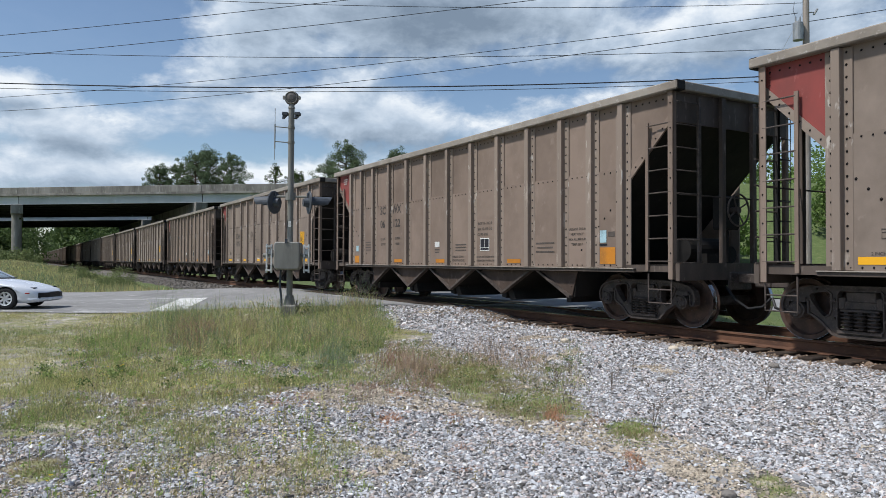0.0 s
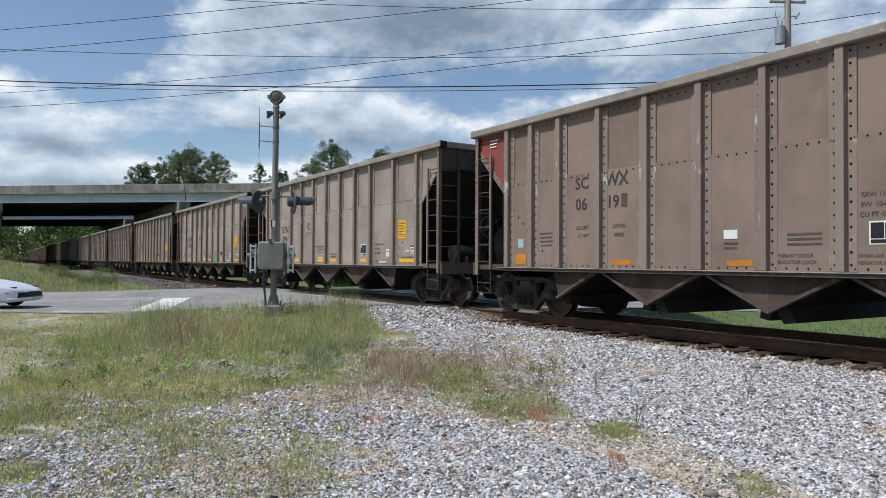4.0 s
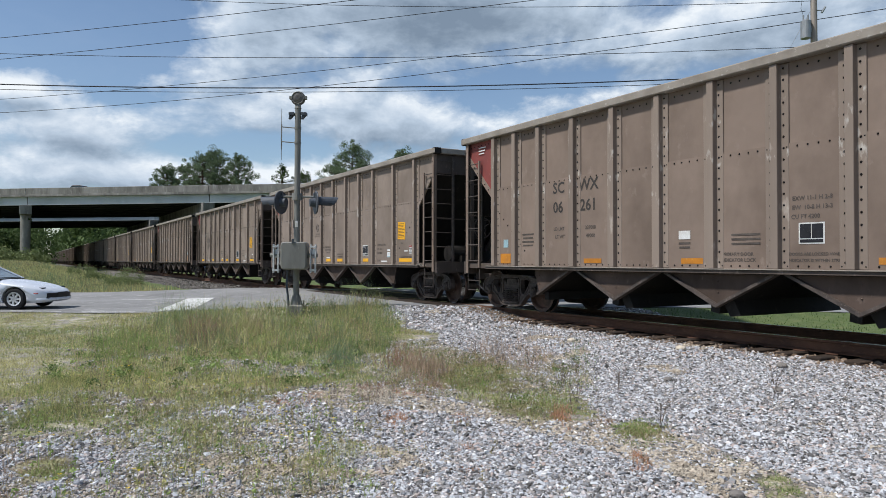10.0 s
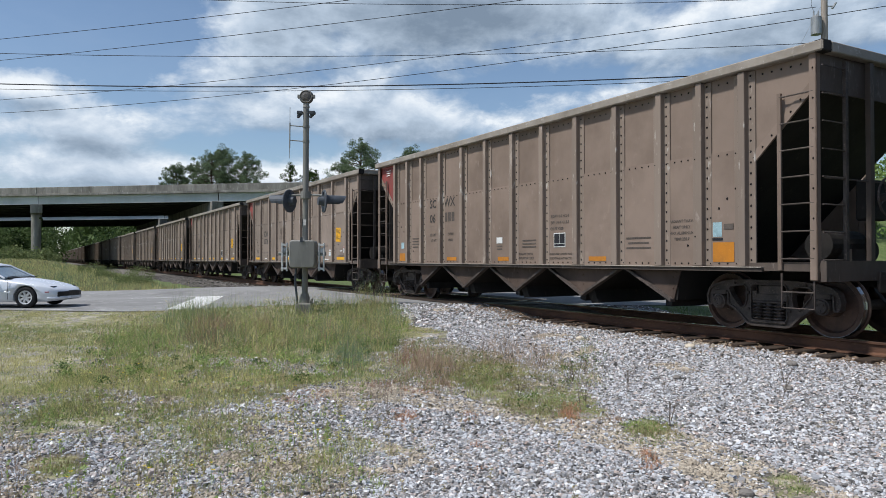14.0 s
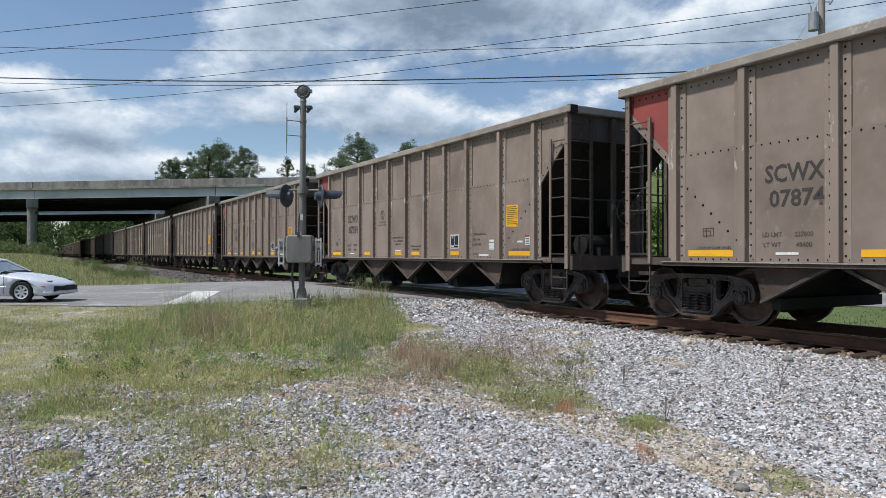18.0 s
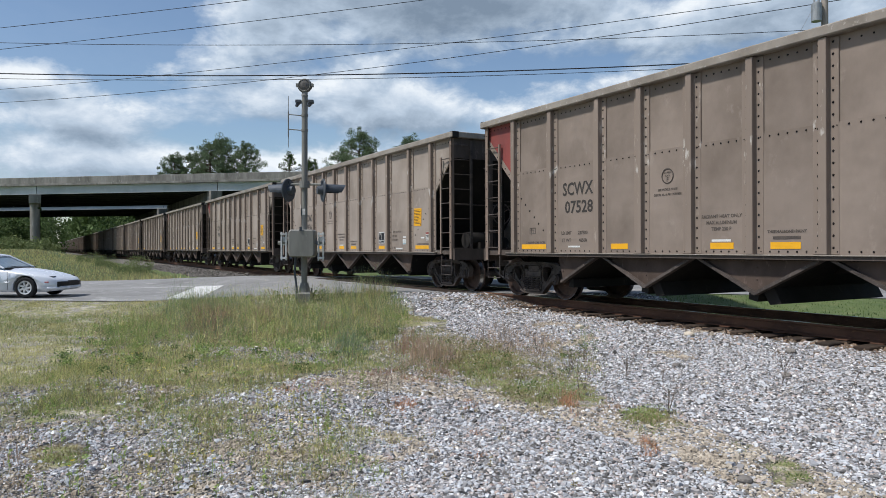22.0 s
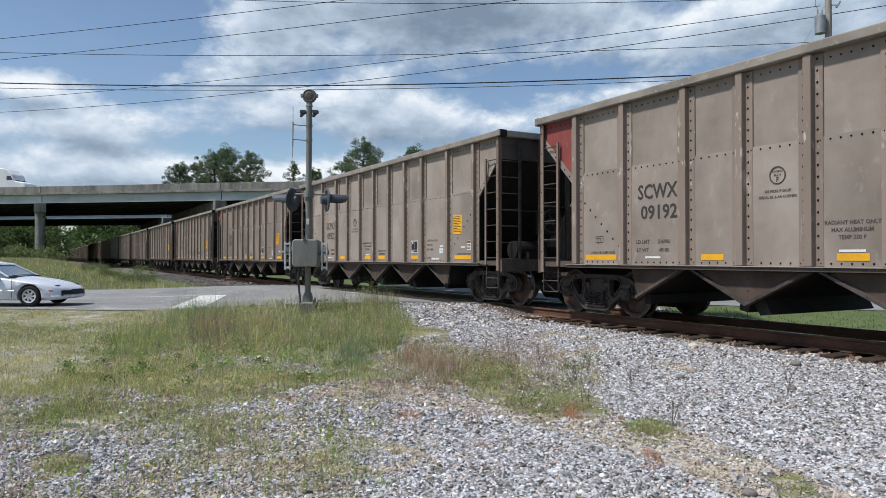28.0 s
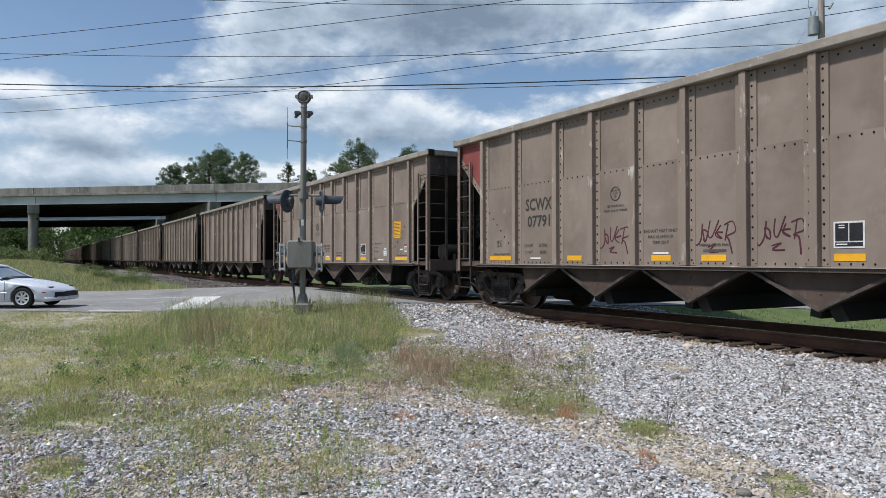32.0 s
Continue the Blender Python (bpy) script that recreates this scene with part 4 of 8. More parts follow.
def blades(name, X, Y, H, W, material, label, category="grass", bend=0.35, seed=3, plain=False):
    n = len(X)
    rng = np.random.default_rng(seed)
    a, t = rng.random(n) * 6.283, rng.random(n) * 6.283
    lean = bend * H * rng.random(n)
    base = np.stack([X, Y, land(X, Y) - 0.01], -1)
    side = np.stack([np.cos(a), np.sin(a), np.zeros(n)], -1) * (W / 2)[:, None]
    off = np.stack([np.cos(t) * lean, np.sin(t) * lean, np.zeros(n)], -1)
    up = np.zeros((n, 3)); up[:, 2] = H
    mid = base + 0.55 * up + 0.3 * off
    tip = base + up * (1 - 0.25 * (lean / np.maximum(H, 1e-3))[:, None]) + off
    if plain:
        V = np.stack([base - side, base + side, tip], 1).reshape(-1, 3)
        return tagged(new(name, raw_mesh(name, V, np.arange(3 * n).reshape(-1, 3), material)), label, category, kind="stuff")
    V = np.stack([base - side, base + side, mid - 0.75 * side, mid + 0.75 * side, tip], 1).reshape(-1, 3)
    f = np.array([[0, 1, 3], [0, 3, 2], [2, 3, 4]])
    F = (f[None] + 5 * np.arange(n)[:, None, None]).reshape(-1, 3)
    return tagged(new(name, raw_mesh(name, V, F, material)), label, category, kind="stuff")


def leaf_cloud(centres, radii, count, size, rng, flat=1.0):
    """Many small bent leaf sprays gathered in clumps."""
    C = np.array(centres)
    k = rng.integers(0, len(C), count)
    d = rng.normal(size=(count, 3))
    d /= np.linalg.norm(d, axis=1)[:, None]
    P = C[k] + d * (np.array(radii)[k] * rng.random(count) ** 0.45)[:, None] * np.array((1, 1, flat))
    s = size * rng.uniform(0.6, 1.3, count)
    a = rng.normal(size=(count, 3)); a /= np.linalg.norm(a, axis=1)[:, None]
    b = np.cross(a, rng.normal(size=(count, 3))); b /= np.linalg.norm(b, axis=1)[:, None]
    a, b = a * s[:, None], b * (0.55 * s)[:, None]
    V = np.stack([P - a, P + b, P + a, P - b], 1).reshape(-1, 3)
    i = 4 * np.arange(count)[:, None]
    F = np.concatenate([i + np.array([[0, 1, 2]]), i + np.array([[0, 2, 3]])], 0)
    return V, F


def polar(rng, n, r0, r1, a0=-6, a1=68):
    r, a = np.sqrt(rng.uniform(r0 * r0, r1 * r1, n)), np.radians(rng.uniform(a0, a1, n))
    return -r * np.cos(a), r * np.sin(a)


def build_grass():
    rng = np.random.default_rng(21)
    tones = {"G": (GRASS_G, "green"), "L": (GRASS_L, "deep green"), "Y": (GRASS_Y, "yellowing"), "O": (GRASS_O, "olive"), "D": (GRASS_D, "dry pale brown"),
             "R": (GRASS_R, "dry reddish"), "B": (GRASS_B, "blue-green"), "X": (RUSSET, "dead russet")}

    # tall uneven grass round the signal: high toward the road, low where it thins out into the gravel
    x, y = rng.uniform(-20.5, -7.8, 230000), rng.uniform(0.0, 8.2, 230000)
    thick = 0.45 * grain(x, y, 0.9, 3) + 0.55 * grain(x, y, 2.6, 22)
    ok = inside(x + 0.35 * wobble(x, y, 2), y + 0.35 * wobble(y, x, 2), TALL) & (thick + 0.20 * (rng.random(len(x)) - 0.5) > 0.515 + 0.03 * step(13.5, 17.0, np.hypot(x, y)))
    x, y = x[ok], y[ok]
    r = np.hypot(x, y)
    rise = 0.14 + 0.64 * step(10.0, 15.5, r) * step(0.4, 3.0, y)
    h = (0.05 + 0.80 * rng.random(len(x)) ** 3.4) * rise * (0.12 + 3.4 * (0.4 * grain(x, y, 0.9, 9) + 0.6 * grain(x, y, 3.4, 10)) ** 2)
    hue = 0.5 + 1.5 * (0.45 * grain(x, y, 0.55, 14) + 0.55 * grain(x, y, 1.9, 24) - 0.5) + 0.26 * (rng.random(len(x)) - 0.5) + 0.16 * step(4.5, 1.0, y) - 0.04
    for lo, hi, key, tall in ((-2.0, 0.28, "L", 0.8), (0.28, 0.42, "G", 1.0), (0.42, 0.52, "B", 1.2), (0.52, 0.62, "Y", 0.9), (0.62, 0.72, "O", 1.0), (0.72, 0.84, "Y", 1.0), (0.84, 3.0, "D", 1.15)):
        k = (hue >= lo) & (hue < hi)
        blades("tall_grass", x[k], y[k], h[k] * tall, np.full(k.sum(), 0.0046), tones[key][0], "tall " + tones[key][1] + " grass at the roadside", bend=0.8, seed=260 + int(100 * lo))
    # single stalks that stand over it and lean every way
    x, y = rng.uniform(-20, -7.8, 6500), rng.uniform(0.6, 7.6, 6500)
    ok = inside(x, y, TALL)
    x, y = x[ok], y[ok]
    h = rng.uniform(0.22, 0.72, len(x)) * (0.40 + 0.60 * step(9, 15, np.hypot(x, y)))
    for i, (key, words) in enumerate((("Y", "pale leaning grass stalks"), ("D", "dry leaning grass stalks"), ("G", "green leaning grass stalks"))):
        k = np.arange(len(x)) % 3 == i
        blades("grass_stalks", x[k], y[k], h[k], np.full(k.sum(), 0.005), tones[key][0], words, bend=1.3, seed=41 + i)

    # short worn turf toward the road, thin on sandy soil
    x, y = polar(rng, 360000, 8.0, 26, -8, 34)
    u, v = uv_road(x, y)
    g = growth(x, y)
    worn = 0.5 * grain(x, y, 0.55, 61) + 0.5 * grain(x, y, 1.9, 62)
    ok = (v < road_edge(u) - 0.05) & (rng.random(len(x)) < g) & (worn + 0.22 * (rng.random(len(x)) - 0.5) > 0.44)
    x, y, worn = x[ok], y[ok], worn[ok]
    h = rng.uniform(0.015, 0.085, len(x)) * (0.3 + 1.5 * worn)
    hue = 0.5 * grain(x, y, 0.7, 15) + 0.3 * grain(x, y, 2.2, 63) + 0.35 * rng.random(len(x))
    for lo, hi, key in ((0, 0.46, "G"), (0.46, 0.52, "L"), (0.52, 0.62, "O"), (0.62, 2, "Y")):
        k = (hue >= lo) & (hue < hi)
        blades("short_grass", x[k], y[k], h[k], np.full(k.sum(), 0.008), tones[key][0], "short " + tones[key][1] + " worn turf", bend=1.0, plain=True, seed=70 + int(100 * lo))

    # patches with an edge of their own
    for i, (a, da, r0, r1, n, high, key) in enumerate(PATCHES):
        q, w = 1.35 * np.sqrt(rng.random(n)), rng.random(n) * 6.283
        r = (r0 + r1) / 2 + (r1 - r0) / 2 * q * np.cos(w)
        b = np.radians(a + da * q * np.sin(w))
        x, y = -r * np.cos(b), r * np.sin(b)
        clump = 0.35 * grain(x, y, 1.6, 80 + i % 7) + 0.65 * grain(x, y, 5.0, 90 + i % 5)
        ok = clump + 0.16 * (rng.random(n) - 0.5) > 0.40 + 0.13 * q ** 2
        u, v = uv_road(x, y)
        ok &= v < road_edge(u) - 0.1
        x, y, q, clump = x[ok], y[ok], q[ok], clump[ok]
        h = high * (0.20 + 0.80 * rng.random(len(x)) ** 1.6) * (0.2 + 1.5 * clump) * (1 - 0.35 * q ** 2)
        low = high < 0.2
        name = "dead_weed" if key in "XR" and low else "dry_grass_tuft" if key in "DRX" else "low_weeds" if low else "grass_tuft"
        words = ("low mat of " if low else "standing tuft of ") + tones[key][1] + (" weeds on gravel" if low else " grass stalks")
        blades(name, x, y, h, np.full(len(x), 0.0058 if r1 < 10 else 0.0052), tones[key][0], words, "weed" if low else "grass", bend=1.1 if low else 0.7, seed=200 + i)

    # broad-leaved weeds low among the grass
    def leafy(n, poly, count, high, material, words, size=0.022):
        x, y = rng.uniform(-20, -5.0, n * 8), rng.uniform(0.2, 7.8, n * 8)
        ok = np.flatnonzero(inside(x, y, poly))[:n]
        x, y = x[ok], y[ok]
        z = land(x, y) + high * rng.random(len(x))
        V, F = leaf_cloud(np.stack([x, y, z], 1), rng.uniform(0.06, 0.22, len(x)), count, size, rng, 0.55)
        tagged(new("leafy_weeds", raw_mesh("leafy_weeds", V, F, material)), words, "weed", kind="stuff")

    leafy(260, TALL, 17000, 0.20, GRASS_G, "leafy green weeds among the grass", 0.016)
    leafy(120, TALL, 9000, 0.14, GRASS_L, "deep green leafy weeds among the grass", 0.016)
    leafy(160, TALL, 9000, 0.26, GRASS_O, "olive leafy weeds among the grass", 0.013)
    leafy(90, TALL, 4600, 0.30, GRASS_Y, "yellow flowering weeds among the grass", 0.012)
    leafy(90, STRIP, 6000, 0.06, GRASS_O, "olive leafy weeds in the gravel", 0.012)
    leafy(60, STRIP, 3600, 0.05, GRASS_L, "deep green leafy weeds in the gravel", 0.012)

    # thin weeds that come up through the stony ground in loose drifts
    x, y = polar(rng, 190000, 3.9, 11.0, -7, 30)
    u, v = uv_road(x, y)
    drift = 0.5 * grain(x, y, 0.75, 18) + 0.5 * grain(x, y, 2.8, 19)
    a = np.degrees(np.arctan2(y, -x)) + 16 * (grain(x, y, 0.7, 33) - 0.5)
    ok = (v < road_edge(u) - 0.2) & (drift + 0.22 * (rng.random(len(x)) - 0.5) > 0.565) & (a < 25)
    x, y, drift = x[ok], y[ok], drift[ok]
    h = rng.uniform(0.015, 0.08, len(x)) * (0.45 + 3.0 * np.clip(drift - 0.42, 0, 0.4))
    tone = rng.random(len(x)) * 0.5 + 0.75 * grain(x, y, 1.1, 20)
    for lo, hi, key in ((0, 0.47, "O"), (0.47, 0.60, "G"), (0.60, 0.68, "L"), (0.68, 2, "Y")):
        k = (tone >= lo) & (tone < hi)
        blades("gravel_weeds", x[k], y[k], h[k], np.full(k.sum(), 0.005), tones[key][0], "thin " + tones[key][1] + " weeds in the gravel", "weed", bend=0.9, seed=31, plain=True)

    # single upright weeds: a stem with leaves up its length
    def sprigs(n, poly_or_range, material, words, high, leaf=0.012):
        r0, r1, a0, a1 = poly_or_range
        cx, cy = polar(rng, n, r0, r1, a0, a1)
        hh = rng.uniform(0.5, 1.0, n) * high
        blades("weed_stems", cx, cy, hh, np.full(n, 0.005), material, "thin stems of " + words, "weed", bend=0.25, seed=int(rng.integers(1e6)))
        k = 9
        t = rng.random((n, k))
        P = np.stack([np.repeat(cx, k), np.repeat(cy, k), (land(cx, cy)[:, None] + hh[:, None] * (0.15 + 0.85 * t)).ravel()], 1)
        V, F = leaf_cloud(P, np.full(n * k, 0.022), n * k * 2, leaf, rng, 0.6)
        tagged(new("weed_leaves", raw_mesh("weed_leaves", V, F, material)), words, "weed", kind="stuff")

    sprigs(150, (4.0, 9.5, -2, 24), GRASS_G, "small upright green weeds in the gravel", 0.20)
    sprigs(120, (4.2, 9.0, 2, 26), GRASS_O, "small upright olive weeds in the gravel", 0.22)
    sprigs(50, (5.0, 8.5, 6, 22), GRASS_Y, "small upright yellow weeds in the gravel", 0.24)
    sprigs(26, (4.6, 8.0, 24, 44), GRASS_O, "sparse olive weeds on the ballast", 0.12, 0.009)

    # bare dark branching stems standing in the ballast
    def twig(cx, cy, high):
        bm = bmesh.new()
        z = float(land(cx, cy))
        for i in range(int(rng.integers(2, 5))):
            a, lean = rng.random() * 6.283, rng.uniform(0.05, 0.45)
            tip = Vector((cx + math.cos(a) * lean * high, cy + math.sin(a) * lean * high, z + high * rng.uniform(0.7, 1.0)))
            foot = Vector((cx, cy, z - 0.02))
            rod(bm, [foot, foot.lerp(tip, 0.5) + Vector((0.01, -0.01, 0.02)), tip], 0.0022, 4)
            for f in (0.45, 0.65, 0.85):
                p = foot.lerp(tip, f)
                b = rng.random() * 6.283
                rod(bm, [p, p + Vector((math.cos(b) * 0.07, math.sin(b) * 0.07, 0.07)) * (high / 0.35)], 0.0014, 4)
        tagged(part("dead_stem", bm, STEM), "thin dark branching dead weed stem in the ballast", "weed", "dead stems")

    for cx, cy in ((-4.28, 7.24), (-6.33, 6.15), (-7.09, 7.30), (-5.39, 7.80), (-8.91, 6.32), (-9.30, 6.55), (-8.40, 6.40), (-9.80, 6.80), (-10.40, 6.75), (-11.03, 6.88), (-7.60, 6.60), (-6.60, 6.45), (-7.90, 6.10),
                   (-6.90, 5.75), (-5.85, 6.24), (-7.05, 5.95), (-9.0, 5.9), (-10.1, 6.2), (-6.1, 5.3), (-6.6, 4.75), (-5.7, 4.9), (-8.6, 6.0), (-4.95, 7.13), (-6.45, 3.05), (-4.75, 5.15)):
        twig(cx, cy, rng.uniform(0.14, 0.33))
    # larger stones lying on the ballast
    for i, (cx, cy, r) in enumerate(((-7.86, 9.0, 0.085), (-5.97, 8.8, 0.075), (-6.45, 7.14, 0.055), (-9.79, 8.4, 0.08), (-5.13, 7.49, 0.055), (-3.13, 4.12, 0.05))):
        bm = bmesh.new()
        bmesh.ops.create_icosphere(bm, subdivisions=2, radius=r)
        for v in bm.verts:
            v.co *= 1 + 0.35 * (float(grain(v.co.x * 40 + i, v.co.y * 40 + 3 * v.co.z * 40, 0.7, i)) - 0.5)
            v.co.z *= 0.6
        o = new("stone", mesh_of("stone", bm, STONE_D if i % 3 else STONE_E, smooth=False))
        o.matrix_basis = pose(cx, cy, float(land(cx, cy)) + 0.42 * r, 0, 0, 40 * i)
        tagged(o, "larger weathered stone lying on the ballast", "stone", "loose stones")
    # small yellow flowers in the weedy gravel
    n = 300
    x, y = polar(rng, n, 5.0, 11, 0, 24)
    ok = grain(x, y, 1.1, 6) > 0.53
    x, y = x[ok], y[ok]
    h = rng.uniform(0.08, 0.2, len(x))
    blades("flower_stem", x, y, h, np.full(len(x), 0.007), GRASS_G, "thin stems of small wild flowers", "weed", bend=0.1, seed=9)
    V, F = [], []
    for i, (a, b, c) in enumerate(zip(x, y, land(x, y) + h * 0.97)):
        for j in range(4):
            w = 2 * math.pi * j / 4
            k = len(V)
            V += [(a, b, c), (a + 0.016 * math.cos(w), b + 0.016 * math.sin(w), c + 0.006), (a + 0.016 * math.cos(w + 1.1), b + 0.016 * math.sin(w + 1.1), c + 0.006)]
            F.append((k, k + 1, k + 2))
    tagged(new("wild_flowers", raw_mesh("wild_flowers", np.array(V), np.array(F), FLOWER)), "small yellow wild flowers", "flower", kind="stuff")
    # rough grass bank past the road, and behind the track
    x, y = polar(rng, 170000, 26, 95, -9, 26)
    u, v = uv_road(x, y)
    ok = (v > ROAD_V1 + 0.2) & (y < TRACK_Y - 5.2 + 0.6 * wobble(x, y, 0.5)) & (grain(x, y, 0.36, 4) > 0.33)
    x, y = x[ok], y[ok]
    r = np.hypot(x, y)
    h = rng.uniform(0.08, 0.42, len(x)) * (0.3 + 1.3 * grain(x, y, 0.25, 6))
    pick = rng.random(len(x)) < 0.2 + 0.6 * grain(x, y, 0.2, 21)
    dark = pick & (0.5 * grain(x, y, 0.35, 31) + 0.5 * grain(x, y, 1.2, 32) > 0.50)
    blades("bank_grass", x[dark], y[dark], h[dark], 0.00065 * r[dark], GRASS_B, "deep green grass bank beside the track", bend=0.7, plain=True)
    keep = ~dark
    x, y, h, r, pick = x[keep], y[keep], h[keep], r[keep], pick[keep]
    blades("bank_grass", x[pick], y[pick], h[pick], 0.00065 * r[pick], GRASS_O, "rough olive grass bank beside the track", bend=0.7, plain=True)
    blades("bank_grass", x[~pick], y[~pick], h[~pick], 0.00065 * r[~pick], GRASS_Y, "rough yellow grass bank beside the track", bend=0.7, plain=True)
    x, y = rng.uniform(-34, 12, 48000), TRACK_Y + 2.1 + 30 * rng.random(48000) ** 1.8
    u, v = uv_road(x, y)
    ok = ~((v > road_edge(u) - 0.3) & (v < ROAD_V1 + 0.3))
    x, y = x[ok], y[ok]
    blades("far_grass", x, y, rng.uniform(0.03, 0.11, len(x)), np.full(len(x), 0.025), GRASS_L, "mown green grass beyond the track", bend=0.9, plain=True)


build_ground()
build_road()
build_track()
build_gravel()
build_grass()


# ---- the coal train ----
PITCH = 16.18            # coupler to coupler
HALF = 7.42              # half the length of a body
POSTS = [1.28, 2.60, 4.05, 5.15, 6.27, 7.42, 8.57, 9.69, 10.79, 12.24, 13.56]
POSTS_B = [1.33, 2.14, 3.00, 4.09, 5.21, 6.31, 7.42, 8.53, 9.63, 10.75, 11.84, 12.70, 13.51]      # on the brown wagons
WHEEL_R = 0.457
BOGIES = (1.28 - HALF, 13.56 - HALF)


def train_place(t):
    """Where the trailing end of the first wagon's body stands."""
    return -6.685 + 10.3265 * t + 0.0190721 * t ** 2 - 0.000234783 * t ** 3 + 0.0000045040 * t ** 4


def rivet(bm, x, y, z, s=1, r=0.019):
    """A low rivet head on a face that looks along s * y."""
    ring = [bm.verts.new((x + r * math.cos(a), y, z + r * math.sin(a))) for a in (0, 1.2566, 2.5133, 3.7699, 5.0265)]
    top = bm.verts.new((x, y + s * 0.020, z))
    for i in range(5):
        bm.faces.new((ring[i], ring[(i + 1) % 5], top))


def wheelset(parent, x, cast, detail=True):
    if not detail:
        if "plain" not in cast:
            bm = bmesh.new()
            cyl(bm, (0, -0.94, 0), (0, 0.94, 0), 0.085, 10)
            for y in (-0.755, 0.755):
                cyl(bm, (0, y - 0.065, 0), (0, y + 0.065, 0), 0.457, 24)
            cast["plain"] = mesh_of("wheelset", bm, WHEEL)
        o = tagged(new("wheelset", cast["plain"]), "axle with two rolling steel wheels"); o.parent = parent
        o.location = (x, 0, WHEEL_R)
        return o
    ws = part("wheelset", cyl(bmesh.new(), (0, -0.94, 0), (0, 0.94, 0), 0.085, 14), RUSTY, parent, "axle with two rolling steel wheels", smooth=False)
    ws.location = (x, 0, WHEEL_R)
    if "wheel" not in cast:
        prof = [(0.06, 0.07), (0.14, 0.07), (0.16, 0.035), (0.36, 0.015), (0.39, 0.068), (0.452, 0.068), (0.457, 0.02), (0.459, -0.045), (0.486, -0.055), (0.486, -0.072),
                (0.40, -0.075), (0.37, -0.02), (0.16, -0.005), (0.14, -0.09), (0.06, -0.09)]
        cast["wheel"] = mesh_of("wheel", lathe(bmesh.new(), prof, 26), WHEEL)
        cast["tread"] = mesh_of("tread", lathe(bmesh.new(), [(0.4525, 0.0690), (0.4545, 0.0695), (0.4595, 0.02), (0.4615, -0.042), (0.4615, -0.046), (0.45, 0.0)], 26), TREAD)
        bm = bmesh.new()
        cyl(bm, (0, 0.94, 0), (0, 1.10, 0), 0.125, 20)
        cyl(bm, (0, 1.10, 0), (0, 1.135, 0), 0.105, 20, 0.09)
        for i in range(3):
            a = 2 * math.pi * i / 3
            cyl(bm, (0.055 * math.cos(a), 1.135, 0.055 * math.sin(a)), (0.055 * math.cos(a), 1.152, 0.055 * math.sin(a)), 0.020, 6)
        cast["cap"] = mesh_of("bearing", bm, RUSTY)
    for s in (1, -1):
        flip = pose(0, 0.755 * s, 0, 0, 0, 0 if s > 0 else 180)
        for key in ("wheel", "tread"):
            o = new(key, cast[key]); o.parent = ws; o.matrix_basis = flip
        o = new("bearing", cast["cap"]); o.parent = ws; o.matrix_basis = pose(0, 0, 0, 0, 0, 0 if s > 0 else 180)
    return ws


def pierced(bm, outer, holes, y0, y1):
    """A plate in the x-z plane from y0 to y1, with holes through it."""
    loops = [outer] + holes
    flat = [p for l in loops for p in l]
    A, B = [[bm.verts.new((p, y, q)) for p, q in flat] for y in (y0, y1)]
    for t in geometry.tessellate_polygon([[Vector((p, q, 0)) for p, q in l] for l in loops]):
        bm.faces.new([A[i] for i in t])
        bm.faces.new([B[i] for i in reversed(t)])
    k = 0
    for l in loops:
        n = len(l)
        for i in range(n):
            a, b = k + i, k + (i + 1) % n
            bm.faces.new((A[a], A[b], B[b], B[a]))
        k += n


def lip(bm, loop, w, y0, y1):
    """A raised edge of width w along a closed loop, on its inner side (its outer side where w is negative)."""
    n = len(loop)
    area = sum(loop[i][0] * loop[(i + 1) % n][1] - loop[(i + 1) % n][0] * loop[i][1] for i in range(n))
    inner = []
    for i in range(n):
        a, b, c = Vector(loop[i - 1]), Vector(loop[i]), Vector(loop[(i + 1) % n])
        d = ((b - a).normalized() + (c - b).normalized()).normalized()
        nrm = Vector((-d.y, d.x)) * (1 if area > 0 else -1)
        p = b + nrm * w
        inner.append((p.x, p.y))
    pierced(bm, loop if w > 0 else inner, [inner if w > 0 else loop], y0, y1)


